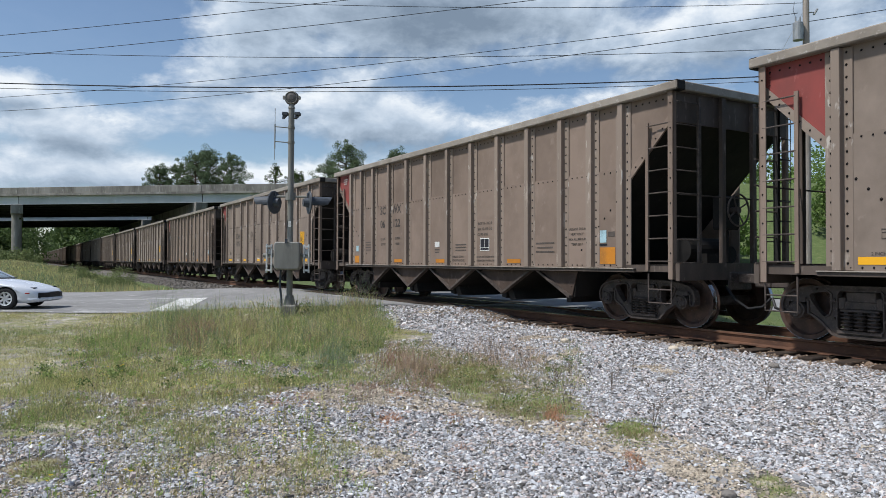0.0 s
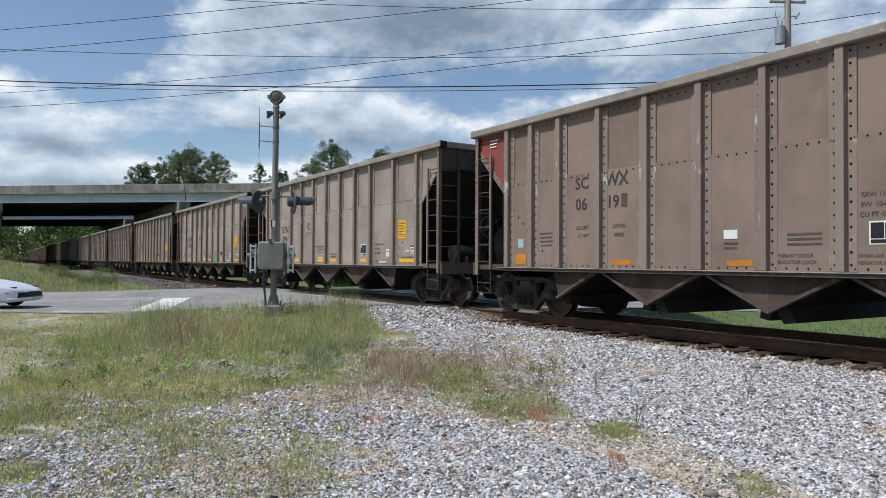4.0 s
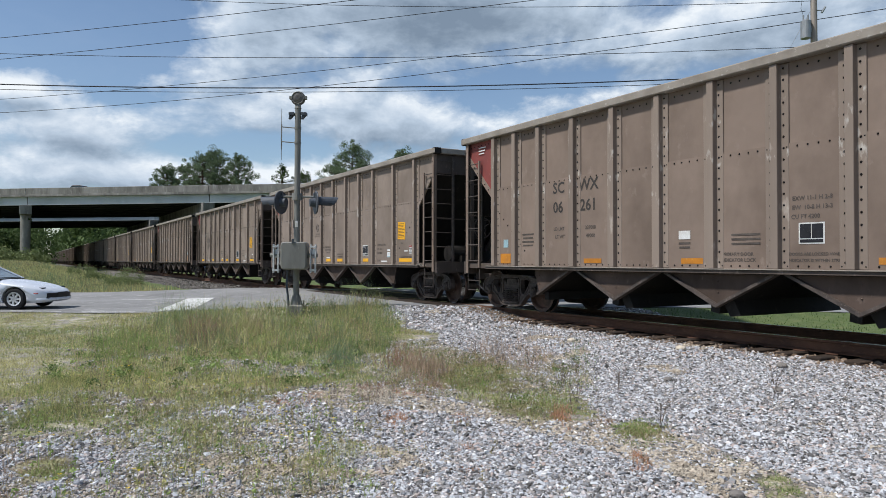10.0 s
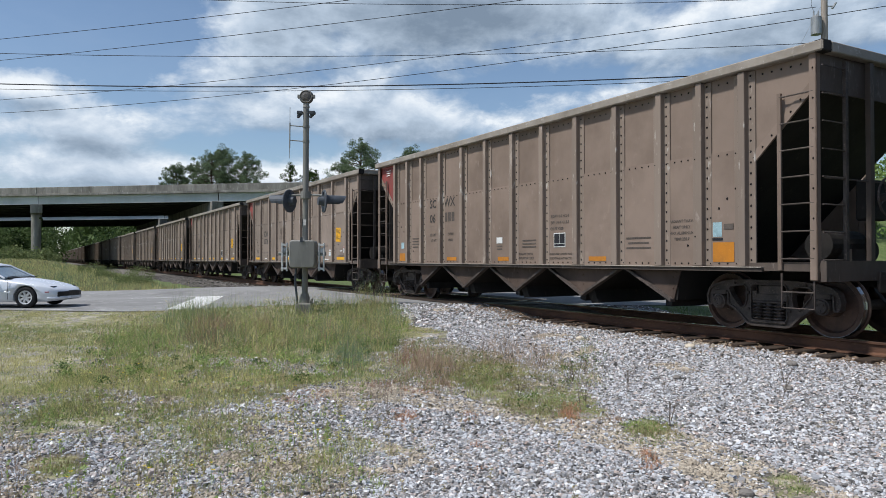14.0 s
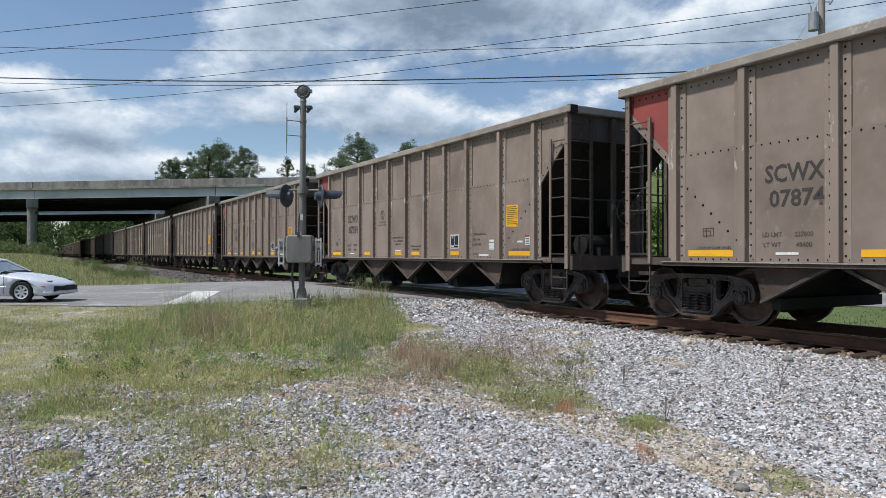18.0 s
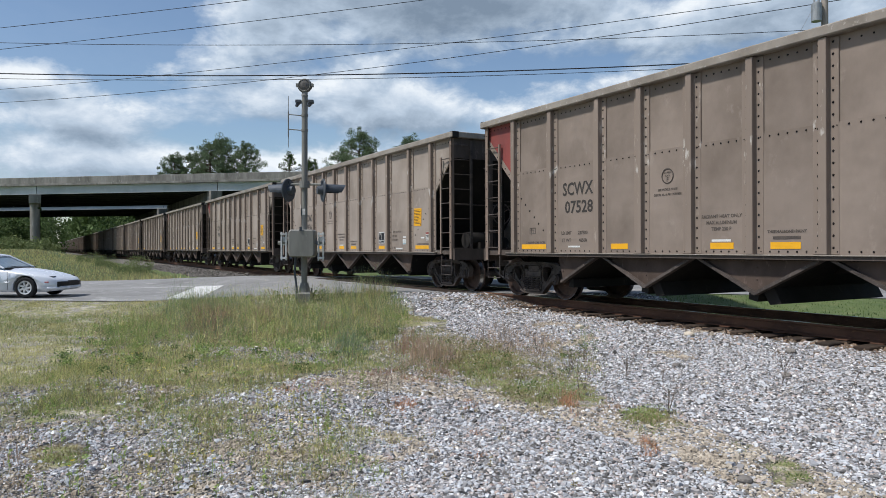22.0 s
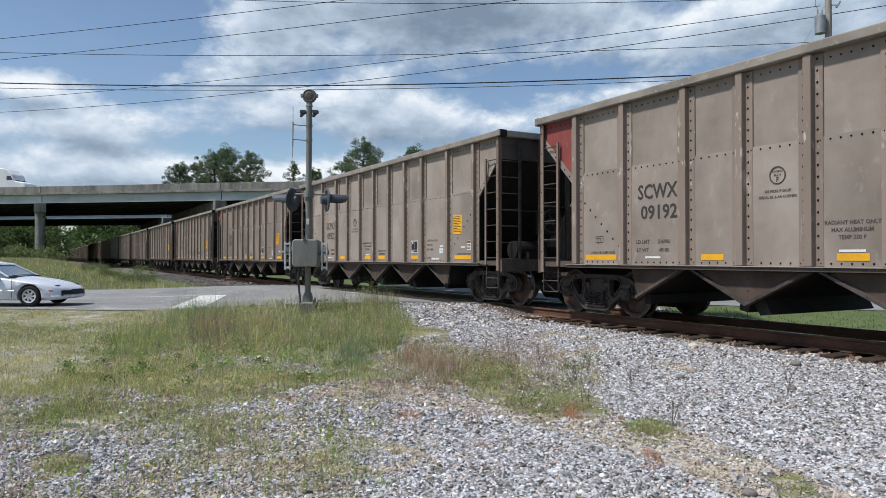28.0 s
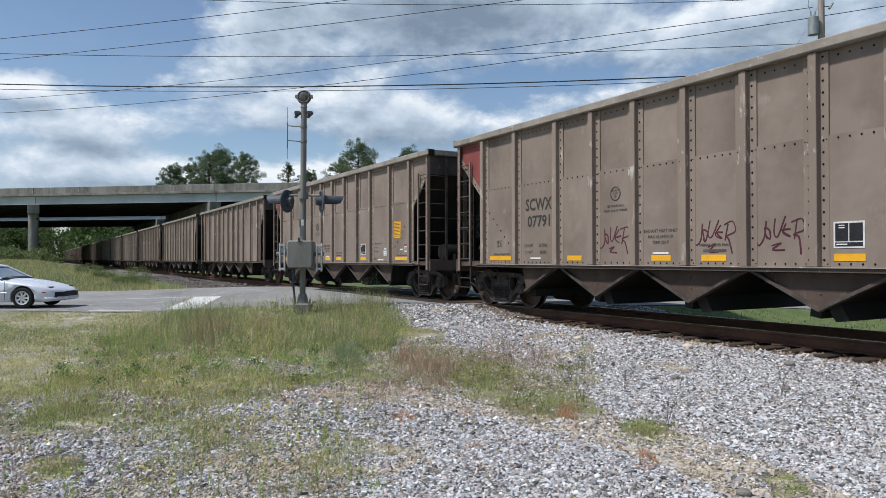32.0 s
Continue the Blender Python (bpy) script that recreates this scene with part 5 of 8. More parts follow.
def side_frame_bm():
    """A three-piece bogie's cast side: arched top member, two windows, spring opening and bearing pedestals."""
    bm = bmesh.new()
    y0, y1 = 0.93, 1.030
    half = [(0.30, 0.10), (0.39, 0.13), (0.55, 0.29), (0.67, 0.37), (0.748, 0.41), (0.75, 0.585), (1.03, 0.585), (1.035, 0.41), (1.09, 0.385), (1.145, 0.42), (1.16, 0.55), (1.12, 0.665), (1.02, 0.74), (0.80, 0.795), (0.45, 0.825)]
    outer = half + [(-x, z) for x, z in reversed(half)]
    win = [(0.405, 0.52), (0.405, 0.70), (0.445, 0.735), (0.68, 0.715), (0.722, 0.675), (0.68, 0.585), (0.56, 0.43), (0.50, 0.385), (0.43, 0.42)]
    mid = [(-0.27, 0.20), (0.27, 0.20), (0.305, 0.24), (0.305, 0.71), (0.27, 0.75), (-0.27, 0.75), (-0.305, 0.71), (-0.305, 0.24)]
    other = [(-x, z) for x, z in reversed(win)]
    pierced(bm, outer, [win, mid, other], y0, y1)
    lip(bm, outer, 0.034, y1 - 0.002, y1 + 0.034)
    for l in (win, other, mid):
        lip(bm, l, -0.022, y1 - 0.002, y1 + 0.026)
    for s in (-1, 1):
        bx(bm, *sorted((s * 0.765, s * 1.015)), y0 - 0.01, y1 + 0.05, 0.575, 0.645)
        cyl(bm, (s * 0.62, y1, 0.775), (s * 0.62, y1 + 0.05, 0.775), 0.022, 8)
        cyl(bm, (s * 0.355, y1, 0.62), (s * 0.355, y1 + 0.04, 0.62), 0.026, 8)
        cyl(bm, (s * 0.355, y1, 0.36), (s * 0.355, y1 + 0.04, 0.36), 0.022, 8)
    bx(bm, -0.30, 0.30, y0 - 0.06, y1 + 0.05, 0.165, 0.205)
    bx(bm, -0.29, 0.29, y0 - 0.055, y0 - 0.04, 0.21, 0.73)
    return bm


def ladder_bm(put, a, b, wa, wb, z0, z1, zs, thick):
    """One flat welded ladder: two uprights and the rungs between them, in one sheet."""
    bm = bmesh.new()
    us = [a - wa, a + wa, b - wb, b + wb]
    vs = sorted([z0, z1] + [z + k for z in zs for k in (-0.011, 0.011)])
    grid = [[bm.verts.new(put(u, z)) for z in vs] for u in us]
    rung = lambda j: any(abs((vs[j] + vs[j + 1]) / 2 - z) < 0.004 for z in zs)
    for i in range(3):
        for j in range(len(vs) - 1):
            if i != 1 or rung(j):
                bm.faces.new((grid[i][j], grid[i + 1][j], grid[i + 1][j + 1], grid[i][j + 1]))
    bmesh.ops.solidify(bm, geom=list(bm.faces), thickness=thick)
    return bm


def hopper(kind, detail, cast):
    """One open coal hopper wagon. kind: A taupe with yellow strips, B brown with orange squares."""
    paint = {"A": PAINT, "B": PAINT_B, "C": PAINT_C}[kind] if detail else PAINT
    label = ("taupe steel coal hopper wagon with black lettering and yellow strips" if kind == "A"
             else "pale grey-taupe steel coal hopper wagon with black lettering" if kind == "C" else "brown steel coal hopper wagon with faded lettering and orange squares")
    car = thing("hopper_wagon", label, "railway wagon", "wagons of the coal train")
    X = lambda d: d - HALF
    # sides
    posts = POSTS_B if kind == "B" else POSTS
    bays = list(zip(posts, posts[1:]))
    for s in (-1, 1):
        yo = s * 1.50
        lo, hi = sorted((yo, s * 1.47))
        if detail and s < 0:
            for a, b in bays:
                key = ("panel", round(b - a, 2), kind)
                w = (b - a) / 2
                if key not in cast:
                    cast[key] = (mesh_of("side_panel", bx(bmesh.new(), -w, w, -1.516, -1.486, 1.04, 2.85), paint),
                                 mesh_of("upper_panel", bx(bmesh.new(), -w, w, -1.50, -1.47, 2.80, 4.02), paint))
                for nm, me in zip(("side_panel", "upper_panel"), cast[key]):
                    o = new(nm, me); o.parent = car; o.location = (X((a + b) / 2), 0, 0)
        else:
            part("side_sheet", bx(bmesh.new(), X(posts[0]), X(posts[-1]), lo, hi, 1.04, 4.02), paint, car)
        for e, (p, q) in enumerate(((0.18, 1.26), (14.66, 13.58))):
            tri = [(X(p), 4.02), (X(q), 4.02), (X(q), 2.62), (X(p), 3.66)]
            red = e == 0
            part("end_panel", prism(bmesh.new(), tri, "y", lo, hi), RED if red else paint, car, "faded red corner panel" if red else "")
            edge = [(X(p), 3.74), (X(q), 2.70), (X(q), 2.53), (X(p), 3.57)]
            if detail and s < 0:
                part("slope_flange", prism(bmesh.new(), edge, "y", *sorted((s * 1.475, s * 1.514))), paint, car)
        key = ("post", s)
        if key not in cast:
            bm = bmesh.new()
            prism(bm, [(-0.188, s * 1.49), (-0.188, s * 1.523), (-0.066, s * 1.523), (-0.060, s * 1.610), (0.060, s * 1.610), (0.066, s * 1.523), (0.188, s * 1.523), (0.188, s * 1.49)], "z", 1.045, 4.01)
            cast[key] = mesh_of("side_post", bm, POST, 0.006)
        for p in posts if detail or s < 0 else ():
            o = new("side_post", cast[key]); o.parent = car; o.location.x = X(p)
        key = ("chord", s)
        if key not in cast:
            lo2, hi2 = sorted((s * 1.645, s * 1.42))
            cast[key] = mesh_of("top_chord", bx(bmesh.new(), X(0.0), X(14.84), lo2, hi2, 4.02, 4.17), CHORD, 0.018)
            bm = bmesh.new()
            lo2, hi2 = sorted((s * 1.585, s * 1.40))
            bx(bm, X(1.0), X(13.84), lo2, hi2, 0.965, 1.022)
            cast["sill", s] = mesh_of("side_sill", bm, DIRTY_SHADE, 0.004)
            lo2, hi2 = sorted((s * 1.612, s * 1.40))
            # paler chord paint on the ledge paints in the light its edge catches
            cast["ledge", s] = mesh_of("sill_ledge", bx(bmesh.new(), X(1.0), X(13.84), lo2, hi2, 1.024, 1.040), CHORD, 0.003)
        for nm, key in (("top_chord", ("chord", s)), ("side_sill", ("sill", s)), *((("sill_ledge", ("ledge", s)),) if detail and s < 0 else ())):
            o = new(nm, cast[key]); o.parent = car
    # rivets of the near side
    if detail:
        if ("rivets", kind == "B") not in cast:
            bm = bmesh.new()
            for p in posts:
                for s in (-1, 1):
                    z = 1.14
                    while z < 3.95:
                        rivet(bm, X(p) + 0.108 * s, -1.5232, z, -1, 0.020)
                        z += 0.165
            for a, b in bays:
                n = max(4, round((b - a) / 0.15))
                for i in range(1, n):
                    x = X(a + (b - a) * i / n)
                    rivet(bm, x, -1.517, 2.80, -1, 0.017)
                    rivet(bm, x, -1.501, 3.93, -1, 0.017)
                    rivet(bm, x, -1.517, 1.085, -1, 0.017)
            for a, b, z0, z1 in ((1.5, 2.45, 2.25, 1.38), (13.34, 12.4, 2.25, 1.38)):
                for i in range(7):
                    k = i / 6
                    rivet(bm, X(a + (b - a) * k), -1.517, z0 + (z1 - z0) * k, -1, 0.024)
            for a, b in ((0.26, 1.18), (14.58, 13.66)):
                for i in range(7):
                    k = i / 6
                    rivet(bm, X(a + (b - a) * k), -1.5142, 3.575 - 0.886 * k, -1)
                    rivet(bm, X(0.185 if a < 7 else 14.655), -1.5855, 1.3 + 0.42 * i, -1, 0.016)
                    rivet(bm, X(a + (b - a) * k), -1.501, 3.93, -1)
                    rivet(bm, X(a), -1.501, 3.74 + 0.04 * i, -1, 0.008)
            cast["rivets", kind == "B"] = mesh_of("rivets", bm, RIVET_SHADE)
        o = new("rivets", cast["rivets", kind == "B"]); o.parent = car
        o["kind"] = "stuff"
    # ends: top plate, slope sheet, posts, platform, ladders
    for e in (-1, 1):
        f = lambda d: e * (HALF - d)      # distance in from this end
        key = ("end", e, kind, detail)
        if key not in cast:
            c = {}
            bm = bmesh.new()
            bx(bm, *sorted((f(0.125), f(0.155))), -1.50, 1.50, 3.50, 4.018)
            c["end_sheet"] = (mesh_of("end_sheet", bm, DIRTY_SHADE), "")
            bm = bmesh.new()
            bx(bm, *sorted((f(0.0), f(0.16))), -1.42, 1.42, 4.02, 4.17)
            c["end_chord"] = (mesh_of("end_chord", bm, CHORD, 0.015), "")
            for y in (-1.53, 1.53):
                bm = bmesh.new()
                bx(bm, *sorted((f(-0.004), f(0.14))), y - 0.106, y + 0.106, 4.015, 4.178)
                c["corner_cap", y] = (mesh_of("corner_cap", bm, GRIME_SHADE, 0.015), "")
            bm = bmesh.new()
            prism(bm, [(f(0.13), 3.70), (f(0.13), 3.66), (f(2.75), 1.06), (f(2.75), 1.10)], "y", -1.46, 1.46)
            # coal dust here, and the recess's shade put into the same near-black
            c["slope_sheet"] = (mesh_of("slope_sheet", bm, GRIME_SHADE), "slope sheet dark with coal dust and painted shade")
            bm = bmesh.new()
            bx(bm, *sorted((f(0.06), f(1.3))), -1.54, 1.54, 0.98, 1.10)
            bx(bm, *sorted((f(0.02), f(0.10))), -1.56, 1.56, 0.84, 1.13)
            c["end_platform"] = (mesh_of("end_platform", bm, DIRTY_SHADE), "dark end platform")
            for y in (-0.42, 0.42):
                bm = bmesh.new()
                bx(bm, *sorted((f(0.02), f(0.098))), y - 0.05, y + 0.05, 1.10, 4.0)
                c["end_post", y] = (mesh_of("end_post", bm, DIRTY_SHADE, 0.006), "")
            for s in (-1, 1):
                bm = bmesh.new()
                bx(bm, *sorted((f(0.13), f(0.24))), *sorted((s * 1.585, s * 1.565)), 0.86, 4.02)
                bx(bm, *sorted((f(0.13), f(0.15))), *sorted((s * 1.585, s * 1.50)), 0.86, 4.02)
                c["corner_post", s] = (mesh_of("corner_post", bm, PAINT_B), "")
                bm = bmesh.new()           # side ladder
                bx(bm, *sorted((f(0.68), f(0.74))), *sorted((s * 1.585, s * 1.55)), 1.00, 3.56)
                if s > 0:
                    bm.free()
                    bm = ladder_bm(lambda u, z: (f(u), 1.58, z), 0.71, 0.26, 0.035, 0.012, 1.00, 3.56, [1.16 + 0.39 * i for i in range(7)], 0.022)
                c["side_ladder", s] = (mesh_of("side_ladder", bm, PAINT_B), "")
                if s < 0:
                    c["rung", "side_ladder"] = mesh_of("rung", cyl(bmesh.new(), (f(0.71), -1.575, 0), (f(0.18), -1.575, 0), 0.012, 6), RUSTY)
                    c["rung", "end_ladder"] = mesh_of("rung", cyl(bmesh.new(), (f(0.055), -1.57, 0), (f(0.055), -1.01, 0), 0.012, 6), RUSTY)
                bm = bmesh.new()           # end ladder
                bx(bm, *sorted((f(0.03), f(0.08))), *sorted((s * 1.06, s * 1.00)), 1.0, 3.95)
                if s > 0:
                    bm.free()
                    bm = ladder_bm(lambda u, z: (f(0.055), u, z), 1.03, 1.535, 0.03, 0.012, 1.0, 3.95, [1.14 + 0.385 * i for i in range(8)], 0.022)
                c["end_ladder", s] = (mesh_of("end_ladder", bm, GRIME_SHADE if e < 0 else RUSTY), "")
                bm = bmesh.new()           # stirrup step
                rod(bm, [(f(0.70), s * 1.55, 0.95), (f(0.70), s * 1.55, 0.45), (f(0.20), s * 1.55, 0.45), (f(0.20), s * 1.55, 0.95)], 0.015)
                rod(bm, [(f(0.70), s * 1.55, 0.68), (f(0.20), s * 1.55, 0.68)], 0.012)
                c["stirrup_step", s] = (mesh_of("stirrup_step", bm, RUSTY), "")
            bm = bmesh.new()
            rod(bm, [(f(0.06), -1.5, 2.28), (f(0.06), 1.5, 2.28)], 0.014)
            c["grab_bar"] = (mesh_of("grab_bar", bm, RUSTY), "")
            bm = bmesh.new()               # coupler
            bx(bm, *sorted((f(0.3), f(-0.42))), -0.075, 0.075, 0.78, 0.95)
            bx(bm, *sorted((f(-0.36), f(-0.67))), -0.14, 0.10, 0.72, 1.0)
            bx(bm, *sorted((f(0.06), f(0.0))), -0.30, 0.30, 0.66, 0.98)
            c["coupler"] = (mesh_of("coupler", bm, RUSTY, 0.02), "cast steel coupler")
            bm = bmesh.new()
            rod(bm, [(f(0.05), -0.35, 0.72), (f(-0.12), -0.33, 0.50), (f(-0.34), -0.28, 0.36), (f(-0.55), -0.2, 0.40), (f(-0.66), -0.12, 0.55)], 0.024, 8)
            c["brake_hose"] = (mesh_of("brake_hose", bm, PLASTIC), "drooping black rubber air hose")
            if e > 0:
                bm = bmesh.new()
                n = 24
                pts = [(f(-0.06), -0.15 + 0.28 * math.cos(2 * math.pi * i / n), 2.06 + 0.28 * math.sin(2 * math.pi * i / n)) for i in range(n + 1)]
                rod(bm, pts, 0.017)
                for i in range(4):
                    a = math.pi * i / 2 + 0.5
                    rod(bm, [(f(-0.03), -0.15, 2.06), (f(-0.06), -0.15 + 0.28 * math.cos(a), 2.06 + 0.28 * math.sin(a))], 0.013)
                cyl(bm, (f(0.12), -0.15, 2.06), (f(-0.075), -0.15, 2.06), 0.06, 12)
                c["brake_wheel"] = (mesh_of("brake_wheel", bm, RUSTY), "dark hand brake wheel")
                bm = bmesh.new()
                bx(bm, *sorted((f(0.08), f(0.30))), -0.40, 0.08, 1.72, 2.32)
                bx(bm, *sorted((f(0.15), f(0.28))), -0.20, -0.10, 1.12, 1.72)
                c["brake_housing"] = (mesh_of("brake_housing", bm, GRIME_SHADE, 0.03), "")
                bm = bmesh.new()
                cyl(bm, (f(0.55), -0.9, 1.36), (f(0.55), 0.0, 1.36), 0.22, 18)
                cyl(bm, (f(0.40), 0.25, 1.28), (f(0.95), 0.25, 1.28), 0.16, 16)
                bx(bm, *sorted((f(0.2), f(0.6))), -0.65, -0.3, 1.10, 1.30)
                c["air_reservoir"] = (mesh_of("air_reservoir", bm, GRIME_SHADE), "dark brake cylinder and air reservoir")
            cast[key] = c
        for full, value in cast[key].items():
            if full[0] == "rung":
                continue
            me, lab = value
            nm = full[0] if isinstance(full, tuple) else full
            if not detail and nm in ("stirrup_step", "grab_bar", "brake_hose", "brake_wheel", "end_ladder", "air_reservoir", "brake_housing"):
                continue
            o = tagged(new(nm, me), lab); o.parent = car
            if detail and full in (("side_ladder", -1), ("end_ladder", -1)):
                side = nm == "side_ladder"
                for i in range(7 if side else 8):
                    r = new("rung", cast[key]["rung", nm]); r.parent = o
                    r.location.z = 1.16 + 0.39 * i if side else 1.14 + 0.385 * i
    # hopper bottoms
    if "vee" not in cast:
        for s in (-1, 1):
            flat, rim = sorted((s * 1.42, s * 1.40)), sorted((s * 1.50, s * 1.385))
            for half, tri, edge in ((0, [(-1.02, 0.955), (1.02, 0.955), (0.0, 0.44)], [(-1.07, 0.955), (-0.97, 0.955), (0.0, 0.475), (0.97, 0.955), (1.07, 0.955), (0.0, 0.420)]),
                                    (1, [(-0.16, 0.955), (1.02, 0.955), (0.0, 0.44)], [(1.07, 0.955), (0.97, 0.955), (0.0, 0.475), (0.0, 0.420)]),
                                    (-1, [(0.16, 0.955), (-1.02, 0.955), (0.0, 0.44)], [(-1.07, 0.955), (-0.97, 0.955), (0.0, 0.475), (0.0, 0.420)])):
                bm = prism(bmesh.new(), tri, "y", *flat)
                if s < 0:
                    for k, z in ((0.0, 0.84), (0.0, 0.66)):
                        rivet(bm, k, -1.421, z, -1, 0.018)
                # far-side plates take the near-black steel that has shade in its colour
                cast["vplate", s, half] = mesh_of("vee_plate", bm, VEE if s < 0 else GRIME_SHADE)
                cast["vrim", s, half] = mesh_of("vee_flange", prism(bmesh.new(), edge, "y", *rim), RUSTY if s < 0 else GRIME_SHADE)
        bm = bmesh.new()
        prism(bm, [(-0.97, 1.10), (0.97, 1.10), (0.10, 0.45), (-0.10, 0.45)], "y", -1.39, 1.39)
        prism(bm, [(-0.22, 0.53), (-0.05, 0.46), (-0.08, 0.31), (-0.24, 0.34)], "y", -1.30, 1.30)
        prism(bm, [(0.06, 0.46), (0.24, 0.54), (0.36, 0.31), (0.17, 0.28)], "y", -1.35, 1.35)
        cast["vee"] = mesh_of("hopper_chute", bm, GRIME_SHADE)
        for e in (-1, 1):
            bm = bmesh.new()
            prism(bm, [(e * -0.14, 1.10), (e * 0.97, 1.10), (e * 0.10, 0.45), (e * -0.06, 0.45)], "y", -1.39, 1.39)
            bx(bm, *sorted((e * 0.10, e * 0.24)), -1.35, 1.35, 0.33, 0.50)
            cast["chute", e] = mesh_of("hopper_chute", bm, GRIME_SHADE)
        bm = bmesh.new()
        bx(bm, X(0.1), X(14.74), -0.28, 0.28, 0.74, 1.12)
        cast["spine"] = mesh_of("centre_sill", bm, GRIME_SHADE)
    for d, half in ((2.84, 1), (5.16, 0), (7.42, 0), (9.68, 0), (12.00, -1)):
        o = tagged(new("hopper_chute", cast["chute", half] if half else cast["vee"]), "near-black discharge chute with shade in its colour"); o.parent = car; o.location.x = X(d)
        for s in (-1, 1) if detail else (-1,):
            o = new("vee_plate", cast["vplate", s, half]); o.parent = car; o.location.x = X(d)
            if s < 0:
                w = new("vee_flange", cast["vrim", s, half]); w.parent = o
    o = new("centre_sill", cast["spine"]); o.parent = car
    # bogies
    if "frame" not in cast:
        cast["frame"] = mesh_of("side_frame", side_frame_bm(), RUSTY)
        bm = bmesh.new()
        for i in range(5):
            z = 0.210 + 0.050 * i
            lathe_pts = [(0.050, z), (0.074, z + 0.010), (0.088, z + 0.020), (0.074, z + 0.034)]
            lathe(bm, lathe_pts, 8, "z")
        cyl(bm, (0, 0, 0.20), (0, 0, 0.47), 0.038, 8)
        cast["spring"] = mesh_of("spring", bm, RUSTY)
        bm = bmesh.new()
        bx(bm, -0.20, 0.20, -1.02, 1.02, 0.58, 0.74)
        for k in (-1, 1):
            bx(bm, -0.26, 0.26, *sorted((k * 0.90, k * 1.075)), 0.465, 0.50)
            bx(bm, -0.22, 0.22, *sorted((k * 0.90, k * 1.035)), 0.50, 0.61)
            for w in (-0.255, 0.255):
                bx(bm, w - 0.045, w + 0.045, *sorted((k * 0.94, k * 1.04)), 0.50, 0.66)
        bx(bm, -0.30, 0.30, -0.30, 0.30, 0.62, 0.80)
        cast["bolster"] = mesh_of("bolster", bm, RUSTY, 0.01)
    for b in BOGIES:
        for s in (-1, 1):
            fr = tagged(new("side_frame", cast["frame"]), "dusty cast steel bogie frame"); fr.parent = car
            fr.matrix_basis = pose(b, 0, 0, 0, 0, 0 if s > 0 else 180)
            if detail and s < 0:
                for dx in (-0.182, 0.0, 0.182):
                    o = new("spring", cast["spring"]); o.parent = fr; o.location = (dx, 1.035, 0)
        o = new("bolster", cast["bolster"]); o.parent = car; o.location.x = b
        for dx in (-0.89, 0.89):
            wheelset(car, b + dx, cast, detail)
    if detail:
        decals(car, kind, cast)
    return car


